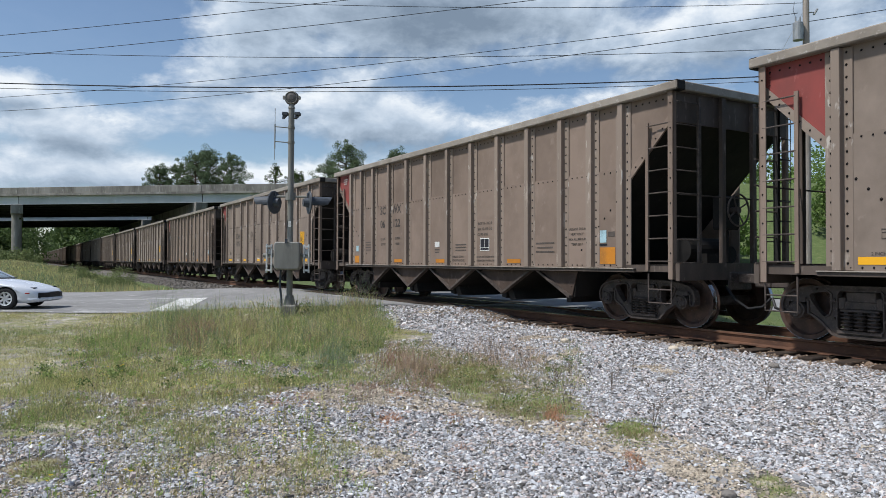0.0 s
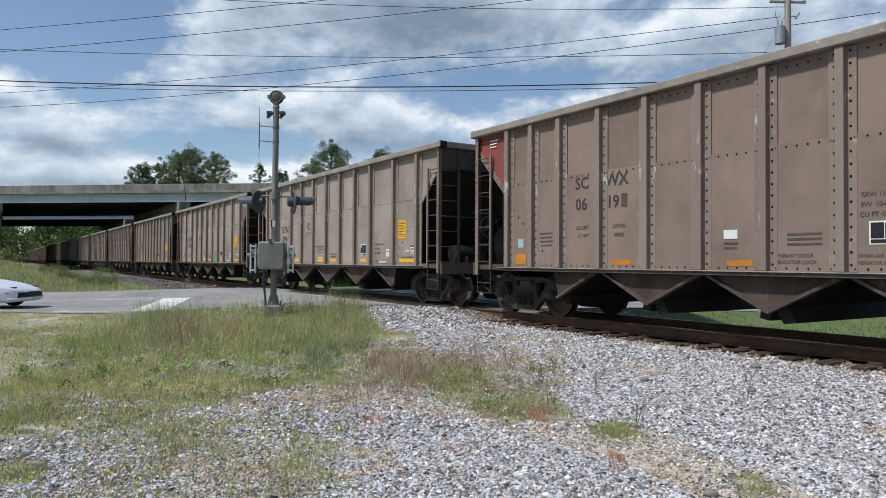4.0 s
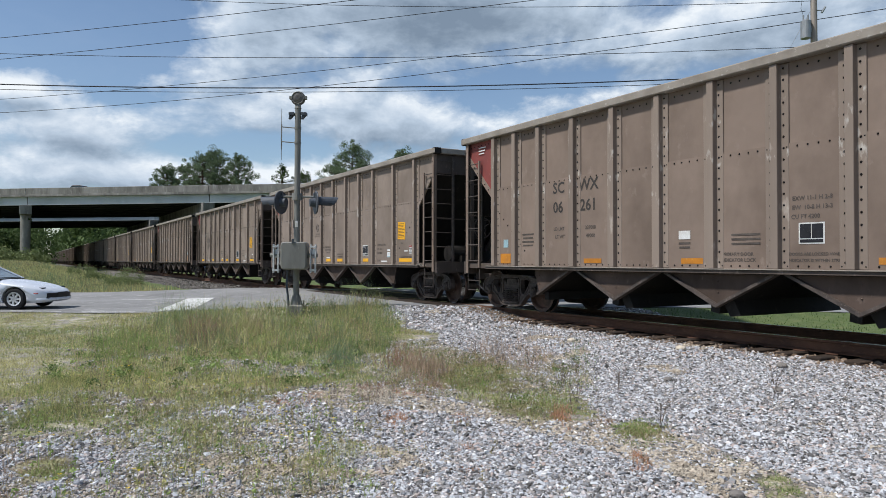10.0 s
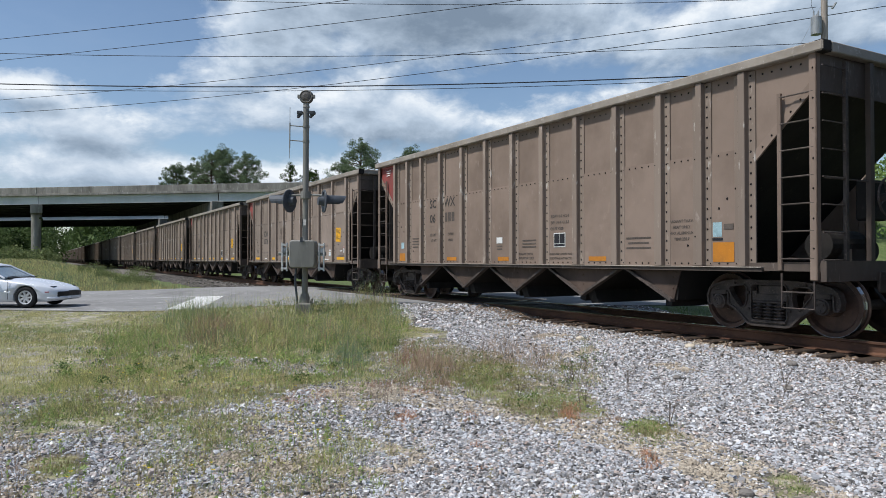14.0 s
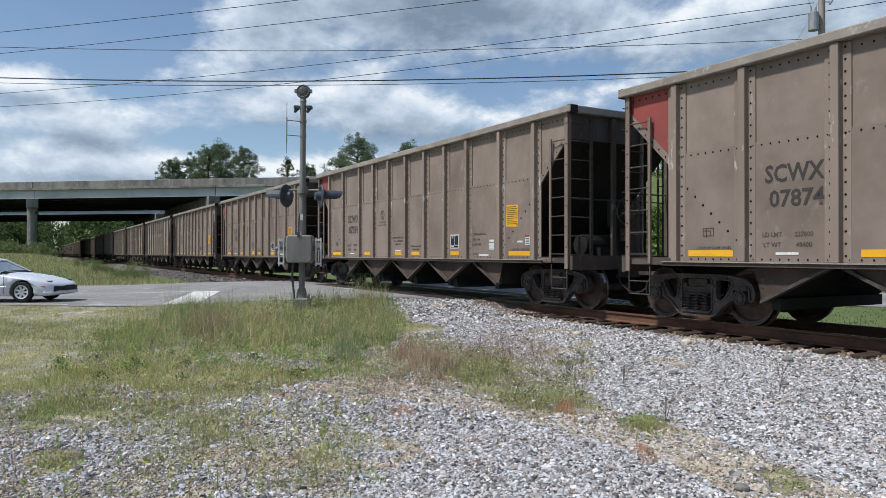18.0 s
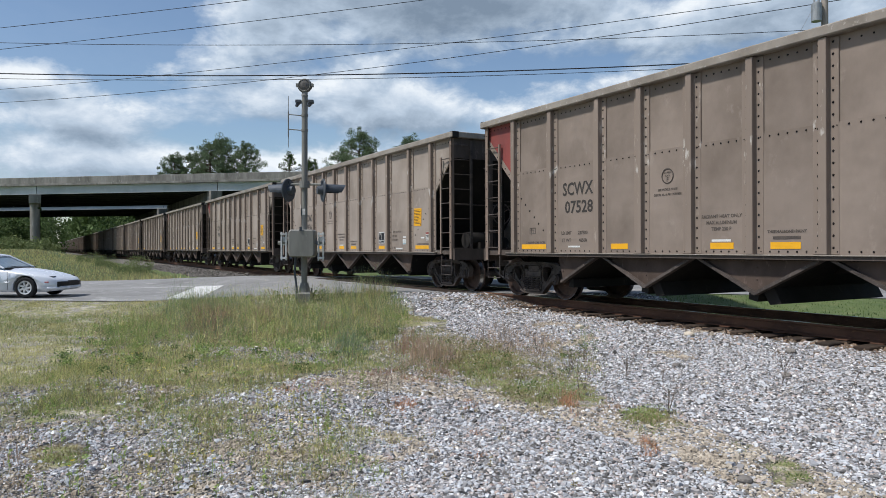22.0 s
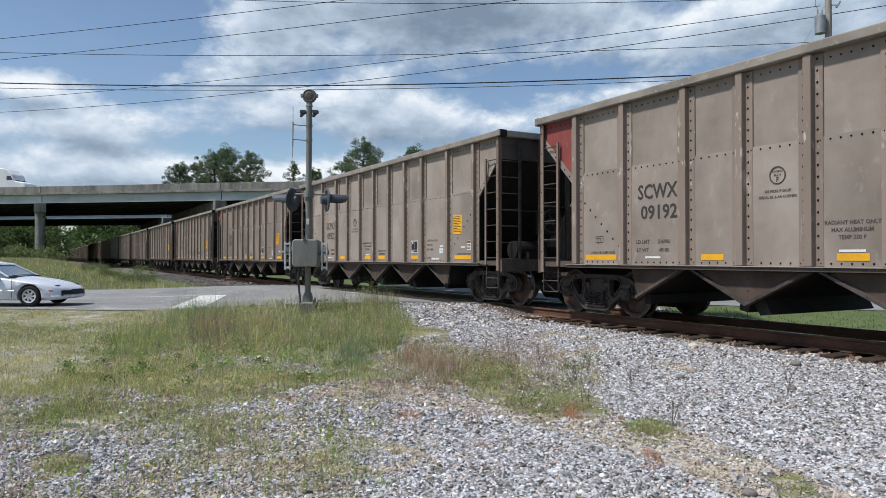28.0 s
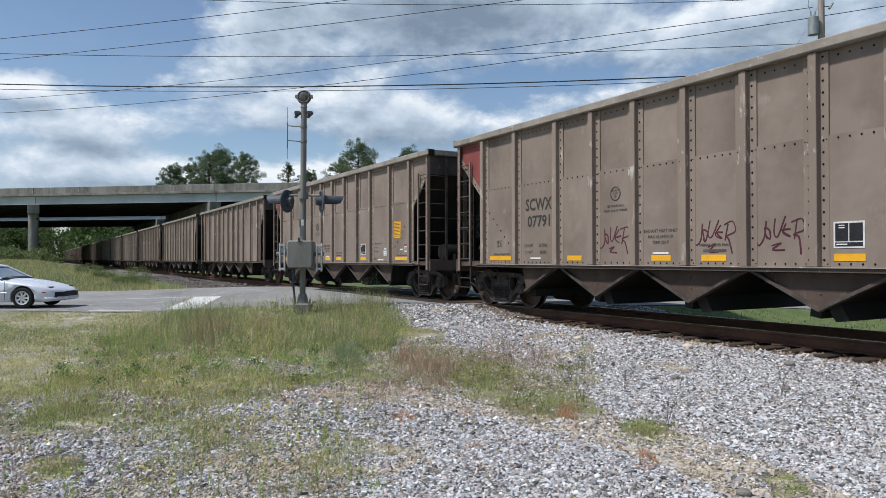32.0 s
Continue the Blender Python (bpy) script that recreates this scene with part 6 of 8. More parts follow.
def decals(car, kind, cast):
    X = lambda d: d - HALF
    Y = -1.5205

    def plate(name, a, b, z0, z1, material, label="", y=Y):
        key = (name, round(b - a, 3), round(z1 - z0, 3), material.name)
        if key not in cast:
            w, h = (b - a) / 2, (z1 - z0) / 2
            cast[key] = mesh_of(name, bx(bmesh.new(), -w, w, -0.0015, 0.0015, -h, h), material)
        o = tagged(new(name, cast[key]), label); o.parent = car
        o.location = (X((a + b) / 2), y, (z0 + z1) / 2)
        return o

    def bars(x, z, widths, h, gap, material=FADED):
        for i, w in enumerate(widths):
            plate("printed_line", x - w / 2, x + w / 2, z - i * gap, z - i * gap + h, material)

    at = 9.93 if kind == "A" else 10.04
    if kind != "B":
        for a, b in ((1.52, 2.39), (4.36, 4.80), (6.64, 7.08), (7.72, 8.20), (at, at + 0.43), (12.55, 13.36)):
            plate("reflective_strip", a, b, 1.125, 1.225, YELLOW, "yellow reflective strip")
        plate("white_strip", 3.12, 3.48, 1.155, 1.190, WHITE)
        letters("shoe_mark", "2 INCH HF COMP SHOES", 0.06, X(2.02), Y, 1.245, FADED, car)
        letters("shoe_mark", "2 INCH HF COMP SHOES", 0.06, X(13.0), Y, 1.245, FADED, car)
        if "ring" not in cast:
            bm = bmesh.new()
            rod(bm, [(0.125 * math.cos(2 * math.pi * i / 24), 0, 0.125 * math.sin(2 * math.pi * i / 24)) for i in range(25)], 0.012, 4)
            cast["ring"] = mesh_of("ring_mark", bm, FADED)
            bm = bmesh.new()
            rod(bm, [(-0.10, 0, -0.06), (-0.10, 0, 0.06), (0.10, 0, 0.06), (0.10, 0, -0.06), (-0.10, 0, -0.06)], 0.008, 4)
            rod(bm, [(-0.04, 0, -0.09), (-0.04, 0, 0.06)], 0.008, 4)
            rod(bm, [(0.04, 0, -0.06), (0.04, 0, 0.02), (-0.1, 0, 0.02)], 0.008, 4)
            cast["stencil"] = mesh_of("stencil_mark", bm, FADED)
        o = new("ring_mark", cast["ring"]); o.parent = car; o.location = (X(5.75), Y + 0.004, 2.38)
        o = new("stencil_mark", cast["stencil"]); o.parent = car; o.location = (X(1.92), Y + 0.004, 1.52)
        letters("ring_letter", "F", 0.10, X(5.75), Y, 2.285, FADED, car)
        for s, z in (("EXCEEDS", 2.425), ("PLATE", 2.37)):
            letters("ring_letter", s, 0.042, X(5.75), Y, z, FADED, car)
        letters("instruction", "SEE PICKUP SHOE", 0.055, X(5.75), Y, 2.13, FADED, car)
        letters("instruction", "DECAL BL & AR CORNER", 0.055, X(5.75), Y, 2.045, FADED, car)
        for i, s in enumerate(("RADIANT HEAT ONLY", "MAX ALUMINUM", "TEMP 250 F")):
            letters("instruction", s, 0.076, X(6.85), Y, 1.62 - 0.10 * i, FADED, car)
        plate("white_strip", 6.67, 7.03, 1.240, 1.276, WHITE)
        letters("paint_mark", "THERMALBOND PAINT", 0.06, X(7.98), Y, 1.36, FADED, car)
        bars(7.98, 1.27, (0.44,), 0.04, 0.06)
        plate("inspection_panel", at, at + 0.42, 1.30, 1.66, WHITE, "white-edged black inspection panel")
        for a, b, z0, z1 in ((10.165, 10.342, 1.395, 1.635), (10.358, 10.535, 1.395, 1.635), (10.165, 10.535, 1.325, 1.378)):
            plate("panel_field", a + at - 10.14, b + at - 10.14, z0, z1, BLACK, y=Y - 0.004)
        for a, b, z0, z1 in ((10.215, 10.295, 1.600, 1.614), (10.215, 10.295, 1.568, 1.582), (10.18, 10.33, 1.343, 1.360)):
            plate("printed_line", a + at - 10.14, b + at - 10.14, z0, z1, WHITE, y=Y - 0.007)
        for i, s in enumerate(("EXW 10-6 H 13-6", "EW  10-6", "CU FT 4207")):
            letters("size_marks", s, 0.076, X(11.34 - (0.15 if i else 0)), Y, 1.62 - 0.125 * i, FADED, car)
        letters("size_marks", "IL  48-2", 0.076, X(11.13), Y, 1.14, FADED, car)
        plate("service_sticker", 11.74, 11.95, 1.26, 1.42, WHITE, "pale blue and white service sticker")
        plate("sticker_band", 11.755, 11.935, 1.275, 1.30, CYAN, y=Y - 0.004)
        plate("sticker_band", 11.755, 11.935, 1.35, 1.365, CYAN, y=Y - 0.004)
        plate("white_tag", 11.76, 11.94, 1.45, 1.50, WHITE)
        plate("white_strip", 11.30, 11.72, 1.115, 1.158, WHITE)
        o = plate("notice_plate", 12.46, 12.92, 1.78, 2.28, YELLOW, "yellow notice with rows of small black print")
        o.rotation_euler.y = radians(2.5)
        for i in range(10):
            w = (0.36, 0.40, 0.33, 0.38, 0.40, 0.30, 0.39, 0.22, 0.37, 0.40)[i]
            plate("printed_line", 12.49, 12.49 + w, 2.228 - 0.043 * i, 2.240 - 0.043 * i, LETTER, y=Y - 0.004)
        plate("warning_sticker", 13.18, 13.36, 1.36, 1.60, WHITE, "red and white warning sticker")
        plate("warning_band", 13.185, 13.355, 1.54, 1.595, RED, y=Y - 0.004)
        for i in range(4):
            plate("printed_line", 13.20, 13.34, 1.39 + 0.035 * i, 1.405 + 0.035 * i, LETTER, y=Y - 0.004)
        plate("metal_tag", 12.88, 13.08, 1.42, 1.46, WHITE)
        letters("sill_mark", "DEFECT CARD", 0.08, X(13.95), -1.548, 1.02, CHORD, car)
    else:
        for a, b, z0, z1 in ((1.54, 1.93, 1.10, 1.32), (12.91, 13.31, 1.11, 1.42)):
            plate("reflective_square", a, b, z0, z1, ORANGE, "weathered orange reflective square")
        for a, b in ((4.37, 4.86), (6.77, 7.21), (9.95, 10.44)):
            plate("reflective_strip", a, b, 1.115, 1.205, ORANGE, "weathered orange reflective strip")
        plate("blue_tag", 1.66, 1.84, 1.46, 1.64, CYAN)
        plate("blue_tag", 12.91, 13.08, 1.51, 1.74, CYAN, "pale blue sticker")
        plate("card_holder", 12.90, 13.10, 1.45, 1.49, BLACK)
        bars(2.57, 1.72, (0.40, 0.36, 0.40, 0.34), 0.03, 0.08)
        bars(13.21, 1.62, (0.18,), 0.09, 0.1)
        letters("weight_marks", "LD LMT", 0.10, X(3.62), Y, 1.78, FADED, car)
        letters("weight_marks", "LT WT", 0.10, X(3.65), Y, 1.62, FADED, car)
        letters("weight_marks", "237000", 0.10, X(4.56), Y, 1.78, FADED, car)
        letters("weight_marks", "49000", 0.10, X(4.56), Y, 1.62, FADED, car)
        plate("white_strip", 6.72, 6.96, 1.52, 1.66, WHITE)
        bars(6.84, 1.44, (0.24, 0.22), 0.03, 0.07)
        for i, s in enumerate(("PRIMARY DOOR", "INDICATOR LOCK")):
            letters("instruction", s, 0.075, X(7.86), Y, 1.24 - 0.09 * i, FADED, car)
        for i, s in enumerate(("DOORS ARE LOCKED WHEN", "INDICATOR IS WITHIN STRIPE")):
            letters("instruction", s, 0.060, X(9.10), Y, 1.24 - 0.09 * i, FADED, car)
        for i, s in enumerate(("EXW 11-1 H 2-8", "EW  10-8 H 13-3", "CU FT 4200")):
            letters("size_marks", s, 0.085, X(9.06 - (0.1 if i == 2 else 0)), Y, 2.02 - 0.13 * i, FADED, car)
        bars(8.0, 1.55, (0.5, 0.5, 0.5), 0.03, 0.07)
        plate("inspection_panel", 8.86, 9.24, 1.40, 1.70, WHITE, "white-edged black inspection panel")
        for a, b, z0, z1 in ((8.882, 9.042, 1.48, 1.68), (9.056, 9.218, 1.48, 1.68), (8.882, 9.218, 1.42, 1.465)):
            plate("panel_field", a, b, z0, z1, BLACK, y=Y - 0.004)
        bars(11.28, 1.52, (0.6, 0.5, 0.6), 0.03, 0.09)
        for i, s in enumerate(("RADIANT THAW", "HEAT ONLY", "MAX ALUMINUM", "TEMP 250 F")):
            letters("instruction", s, 0.068, X(12.27), Y, 1.77 - 0.10 * i, FADED, car)
        for i in range(3):
            plate("printed_line", 0.62, 0.92 - 0.03 * i, 3.86 - 0.07 * i, 3.885 - 0.07 * i, WHITE)


# reporting marks as far as they can be read, in the order in which the wagons pass; # stands for a digit that cannot be read
MARKS = ["", "06122", "07370", "0619#", "09417", "09361", "07521", "06261", "07848", "07799", "06###", "07767", "07874", "07591", "07821", "07528", "09368",
         "09811", "0928#", "09192", "09522", "07480", "07791", ""]
# load limit and light weight, where they can be read
LOADS = {12: ("237600", "48400"), 15: ("237500", "48500"), 5: ("235800", "50200"), 8: ("237600", "48400"), 21: ("237400", "48600"), 14: ("237600", "48400"), 4: ("237000", "49000"), 6: ("237800", "48200"), 9: ("237400", "48600"), 11: ("237600", "48400"), 19: ("236900", "49100"), 22: ("237700", "48300"),
         2: ("237000", "49000"), 17: ("236900", "49100"), 16: ("237000", "49000"), 13: ("237500", "48500")}
KIND_C = {4, 5, 16, 17, 18, 19, 20}
KIND_B = {1, 3, 7, 10, 26, 31, 37}
NEAR = 24
COUNT = 42
WAGONS = []


def scrawl(car, x, z, seed, material=None, words="maroon spray-painted scrawl"):
    """Hurried strokes: spikes, loops and a tail, with two dashes under them."""
    rng = random.Random(seed)
    strokes = [[(-0.04, 0.10), (0.02, -0.10), (0.10, 0.02), (0.13, 0.34)], [(0.16, 0.02), (0.13, 0.20), (0.22, 0.16), (0.20, 0.0), (0.14, 0.06)],
               [(0.28, 0.38), (0.26, 0.10), (0.34, 0.06), (0.44, 0.40)], [(0.48, 0.28), (0.40, 0.10), (0.52, 0.02), (0.40, 0.12), (0.54, 0.16)],
               [(0.62, 0.30), (0.58, -0.02)], [(0.54, 0.30), (0.72, 0.34), (0.76, 0.16), (0.60, 0.08), (0.66, 0.02), (0.70, -0.26)], [(0.24, -0.14), (0.38, -0.08), (0.26, -0.20), (0.46, -0.19)]]
    bm = bmesh.new()
    for s in strokes:
        pts = [Vector((x - 0.06 + p + rng.uniform(-0.02, 0.02), 0, z - 0.03 + 0.84 * q + rng.uniform(-0.02, 0.02))) for p, q in s]
        fine = []
        for i in range(len(pts) - 1):
            a, b, c, d = pts[max(i - 1, 0)], pts[i], pts[i + 1], pts[min(i + 2, len(pts) - 1)]
            for k in range(6):
                t = k / 6
                fine.append(0.5 * (2 * b + (c - a) * t + (2 * a - 5 * b + 4 * c - d) * t * t + (3 * b - a - 3 * c + d) * t ** 3))
        rod(bm, fine + [pts[-1]], 0.015, 4)
    for v in bm.verts:
        v.co.y *= 0.15
    o = part("spray_scrawl", bm, material or MAROON, car, words)
    o.location.y = -1.518


def build_train():
    cast = {}
    proto = {}
    for kind in "ABC":
        proto[kind, True] = hopper(kind, True, cast)
        if kind != "C":
            proto[kind, False] = hopper(kind, False, cast)
    for n in range(COUNT):
        kind = "B" if n in KIND_B else "C" if n in KIND_C else "A"
        key = kind, n < NEAR
        if key in proto and proto[key] not in WAGONS and not proto[key].get("used"):
            car = proto[key]; car["used"] = 1
        else:
            car = copy_thing(proto[key], pose(0, 0, 0))
        WAGONS.append(car)
    for p in proto.values():
        if "used" in p:
            del p["used"]
    for c in WAGONS:
        if "used" in c:
            del c["used"]
    X = lambda d: d - HALF
    for n, mark in enumerate(MARKS):
        car = WAGONS[n]
        if not mark:
            continue
        if n in KIND_B:
            letters("owner_mark", "SC", 0.32, X(3.61), -1.5205, 2.55, LETTER, car)
            letters("owner_mark", "WX", 0.32, X(4.50), -1.5205, 2.55, LETTER, car)
            letters("wagon_number", mark[:2], 0.32, X(3.59), -1.5205, 2.15, LETTER, car)
            digits, cx, z, size = mark[2:], X(4.50), 2.15, 0.32
        else:
            letters("owner_mark", "SCWX", 0.36, X(3.40), -1.5205, 2.22, LETTER, car, 0.87)
            digits, cx, z, size = mark, X(3.44), 1.86, 0.34
            for i, (head, z0) in enumerate((("LD LMT", 1.42), ("LT WT", 1.27))):
                letters("weight_marks", head, 0.095, X(3.06), -1.5205, z0, FADED, car)
                if n in LOADS:
                    letters("weight_marks", LOADS[n][i], 0.095, X(3.56), -1.5205, z0, FADED, car)
                else:
                    part("weight_bar", bx(bmesh.new(), X(3.44), X(3.80), -1.5215, -1.5185, z0, z0 + 0.065), FADED, car)
        plain = digits.replace("#", "")
        step_ = size * 0.58
        if plain:
            letters("wagon_number", plain, size, cx - step_ / 2 * (len(digits) - len(plain)), -1.5205, z, LETTER, car)
        for i in range(len(plain), len(digits)):
            c = cx + (i - (len(digits) - 1) / 2) * step_
            o = part("number_bar", bx(bmesh.new(), c - 0.07, c + 0.07, -1.5215, -1.5185, z, z + 0.24), FADED, car)
    for i, x in enumerate((5.40, 7.67, 8.82)):
        scrawl(WAGONS[22], X(x), 1.48, 40 + i)
    for z, k in ((1.44, 51), (1.28, 52)):
        scrawl(WAGONS[5], X(8.72), z, k, TEAL, "teal spray-painted scrawl")


build_train()


# ---- the overpass ----
def br(u, v, z=0.0):
    p = BR_O + u * BR_E + v * BR_N
    return Vector((p[0], p[1], z))


BR_TURN = math.degrees(math.atan2(BR_E[1], BR_E[0]))


def deck(v0, label, slip=0.0):
    b = thing("overpass", label, "bridge", "twin overpass", m=pose(*br(0, v0), 0, 0, BR_TURN))
    u0, u1, w = -78.0, 75.0, 27.0
    joints = tuple(j - slip for j in (-48.0, -21.6, 4.85, 31.3, 58.0))
    for y0, y1 in ((0.0, 0.42), (w - 0.42, w)):
        for a, c in zip((u0, *joints), (*joints, u1)):
            bm = bmesh.new()
            lo = (y0, y0 + 0.30) if y0 == 0 else (y1 - 0.30, y1)
            bx(bm, a + 0.02, c - 0.02, lo[0], lo[1], 10.02, 10.88)
            part("parapet", bm, CONCRETE, b, "weathered concrete parapet with dark streaks", 0.03)
    part("deck_slab", bx(bmesh.new(), u0, u1, -0.10, w + 0.1, 9.72, 10.02), CONCRETE, b, "stained concrete deck edge", 0.02)
    part("carriageway", bx(bmesh.new(), -900, 400, 0.45, w - 0.45, 10.022, 10.05), ASPHALT, b)
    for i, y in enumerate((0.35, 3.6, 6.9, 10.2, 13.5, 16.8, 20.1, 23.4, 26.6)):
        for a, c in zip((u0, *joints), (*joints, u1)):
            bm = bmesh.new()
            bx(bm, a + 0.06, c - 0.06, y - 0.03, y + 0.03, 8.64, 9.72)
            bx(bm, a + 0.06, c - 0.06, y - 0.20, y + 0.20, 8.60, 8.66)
            # inner girders get the dark copy, underside shade put into the colour
            part("girder", bm, GIRDER if i == 0 else SOFFIT_SHADE, b, "pale painted steel girder" if i == 0 else "")
    # piers stand in line with the track, askew under the deck
    for u in joints[1:4]:
        run = lambda k: (u - 0.826 * k, k)
        (xa, ya), (xb, yb) = run(-0.25), run(w + 0.25)
        nx, ny = 0.771 * 0.72, 0.637 * 0.72
        bm = bmesh.new()
        prism(bm, [(xa - nx, ya - ny), (xa + nx, ya + ny), (xb + nx, yb + ny), (xb - nx, yb - ny)], "z", 7.35, 8.58)
        part("pier_cap", bm, CONCRETE, b, "concrete pier cap beam", 0.03)
        for k in (0.75, 7.1, 13.5, 19.9, 26.25):
            x, y = run(k)
            part("pier_column", cyl(bmesh.new(), (x, y, -1.5), (x, y, 7.36), 0.62, 24), CONCRETE, b, "stained round concrete column", smooth=False)
    for u, s in ((joints[0], -1), (joints[4], 1)):
        part("abutment", bx(bmesh.new(), *sorted((u, u + s * 2.0)), -0.1, w + 0.1, -1.0, 8.6), CONCRETE, b, "concrete abutment")
    return b


deck(0.0, "long concrete highway overpass on pale steel girders")
deck(35.5, "second concrete overpass running behind the first", 29.3)


# ---- trees ----
def tree(x, y, top, spread, kind, seed, label, n=5200, base_z=None, crown_from=0.35, size=None, leaf=None):
    rng = np.random.default_rng(seed)
    z0 = float(land(x, y)) if base_z is None else base_z
    t = thing("pine_tree" if kind == "pine" else "tree", label, "tree", m=pose(x, y, z0))
    h = top - z0
    bm = bmesh.new()
    lean = rng.normal(0, 0.02, 2) * h
    cyl(bm, (0, 0, -0.3), (lean[0] * 0.5, lean[1] * 0.5, h * 0.55), 0.018 * h, 10, 0.012 * h)
    cyl(bm, (lean[0] * 0.5, lean[1] * 0.5, h * 0.55), (lean[0], lean[1], h * 0.94), 0.012 * h, 8, 0.003 * h)
    cs, rs = [], []
    m = 64
    for i in range(m):
        k = crown_from + (1 - crown_from) * (i + rng.random()) / m
        a = i * 2.4 + rng.normal(0, 0.4)
        q = (k - crown_from) / (1 - crown_from)
        reach = spread * (0.35 + 0.65 * math.sin(math.pi * min(1, 0.18 + 0.80 * q)) ** 0.8) * rng.uniform(0.55, 1.05)
        if q > 0.9:
            reach *= 0.45
        p = Vector((lean[0] * k, lean[1] * k, h * k * 0.95))
        e = p + Vector((math.cos(a) * reach, math.sin(a) * reach, rng.uniform(0.0, 0.35) * reach))
        cyl(bm, p, e, 0.004 * h, 5, 0.0015 * h)
        for f in (0.55, 0.85, 1.0):
            cs.append(tuple(p + (e - p) * f + Vector(rng.normal(0, 0.10 * spread, 3))))
            rs.append(spread * rng.uniform(0.10, 0.22))
    part("trunk", bm, BARK, t)
    V, F = leaf_cloud(cs, rs, n, size or 0.030 * spread + 0.10, rng, 0.85)
    o = new("crown", raw_mesh("crown", V, F, leaf or (LEAF_PINE if kind == "pine" else LEAF)))
    o.parent = t
    return t


def by_sight(px, depth):
    """Place on the ground for a bearing across the view (tangent of the angle from the middle) and a depth."""
    a = radians(30.0)
    f, r = Vector((-math.cos(a), math.sin(a), 0)), Vector((math.sin(a), math.cos(a), 0))
    return f * depth + r * (px * depth)


def build_trees():
    # bearing, depth, height of the top, spread, kind
    rows = [(-0.333, 178, 28.4, 5.6, "pine"), (-0.310, 182, 30.6, 6.2, "pine"), (-0.288, 178, 28.0, 5.2, "pine"), (-0.380, 180, 25.6, 5.0, "pine"),
            (-0.360, 184, 26.6, 4.8, "pine"), (-0.224, 186, 27.4, 3.3, "leaf"), (-0.196, 188, 25.4, 3.6, "leaf"), (-0.183, 196, 26.4, 3.4, "leaf"),
            (-0.125, 180, 31.2, 7.4, "pine"), (-0.150, 186, 27.6, 6.2, "pine"), (-0.052, 186, 31.5, 5.9, "pine"), (-0.095, 186, 24.5, 5.5, "pine")]
    for i, (k, d, top, spread, kind) in enumerate(rows):
        p = by_sight(k, d)
        tree(p.x, p.y, top, spread, kind, 100 + i, "tall dark pine standing behind the overpass" if kind == "pine" else "broadleaf tree standing behind the overpass", 23000 if kind == "pine" else 10000, crown_from=0.40, size=0.010 * spread + 0.085)
    # woods past the overpass, seen under its decks
    rng = np.random.default_rng(77)
    cs, rs = [], []
    for i in range(700):
        k, d = rng.uniform(-0.78, -0.20), rng.uniform(168, 250)
        p = by_sight(k, d)
        if abs(p.y - TRACK_Y) < 5.5 or float(land(p.x, p.y)) > 3:
            continue
        h = rng.uniform(6, 12)
        for j in range(7):
            cs.append((p.x + rng.normal(0, 1.5), p.y + rng.normal(0, 1.0), float(land(p.x, p.y)) + h * (j + 0.2) / 7))
            rs.append(rng.uniform(1.2, 2.6))
    V, F = leaf_cloud(cs, rs, 78000, 0.34, rng)
    tagged(new("woodland", raw_mesh("woodland", V, F, LEAF_WOOD)), "dense green woods along the line past the overpass", "woods", kind="stuff")
    cs, rs = [], []
    for i in range(420):
        x, s = rng.uniform(-640, -290), rng.choice((-1, 1, 1, 1))
        y = TRACK_Y + s * rng.uniform(5.0, 44.0)
        h = rng.uniform(18, 30)
        for j in range(6):
            cs.append((x + rng.normal(0, 2), y + abs(rng.normal(0, 1.2)) * s, float(land(x, y)) + h * (j + 0.3) / 6))
            rs.append(rng.uniform(2.2, 4.2))
    V, F = leaf_cloud(cs, rs, 34000, 1.2, rng)
    tagged(new("woodland", raw_mesh("woodland", V, F, LEAF_WOOD)), "green woods lining the far stretch of the line", "woods", kind="stuff")
    # bushes by the pier and along the bank
    cs, rs = [], []
    for i in range(38):
        k, d = rng.uniform(-0.64, -0.555), rng.uniform(80, 104)
        p = by_sight(k, d)
        if abs(p.y - TRACK_Y) < 7.5:
            continue
        h = rng.uniform(0.3, 1.5)
        for j in range(4):
            cs.append((p.x + rng.normal(0, 0.7), p.y + rng.normal(0, 0.7), float(land(p.x, p.y)) + h * (j + 0.4) / 4))
            rs.append(rng.uniform(0.5, 1.0))
    V, F = leaf_cloud(cs, rs, 22000, 0.13, rng)
    tagged(new("bushes", raw_mesh("bushes", V, F, LEAF_BUSH)), "green bushes round the foot of the bridge pier", "bush", kind="stuff")
    # creeper on the nearest bridge column
    cs, rs = [], []
    foot = br(4.85 - 0.62, 0.75)
    for i in range(60):
        a, z = rng.normal(3.4, 0.7), 7.6 * rng.random() ** 1.3 - 0.6
        cs.append((foot.x + 0.66 * math.cos(a - 1.2), foot.y + 0.66 * math.sin(a - 1.2), z))
        rs.append(rng.uniform(0.10, 0.22) + 0.35 * max(0, 1 - (z + 0.6) / 3))
    V, F = leaf_cloud(cs, rs, 2600, 0.09, rng)
    tagged(new("creeper", raw_mesh("creeper", V, F, LEAF)), "dark creeper climbing the bridge column", "climbing plant", kind="stuff")
    # woods on and beside the approach bank beyond the track
    cs, rs = [], []
    for i in range(150):
        k, d = rng.uniform(0.25, 0.85), rng.uniform(86, 125)
        p = by_sight(k, d)
        h = rng.uniform(2, 7)
        for j in range(7):
            cs.append((p.x + rng.normal(0, 2), p.y + rng.normal(0, 2), float(land(p.x, p.y)) + h * (j + 0.5) / 7))
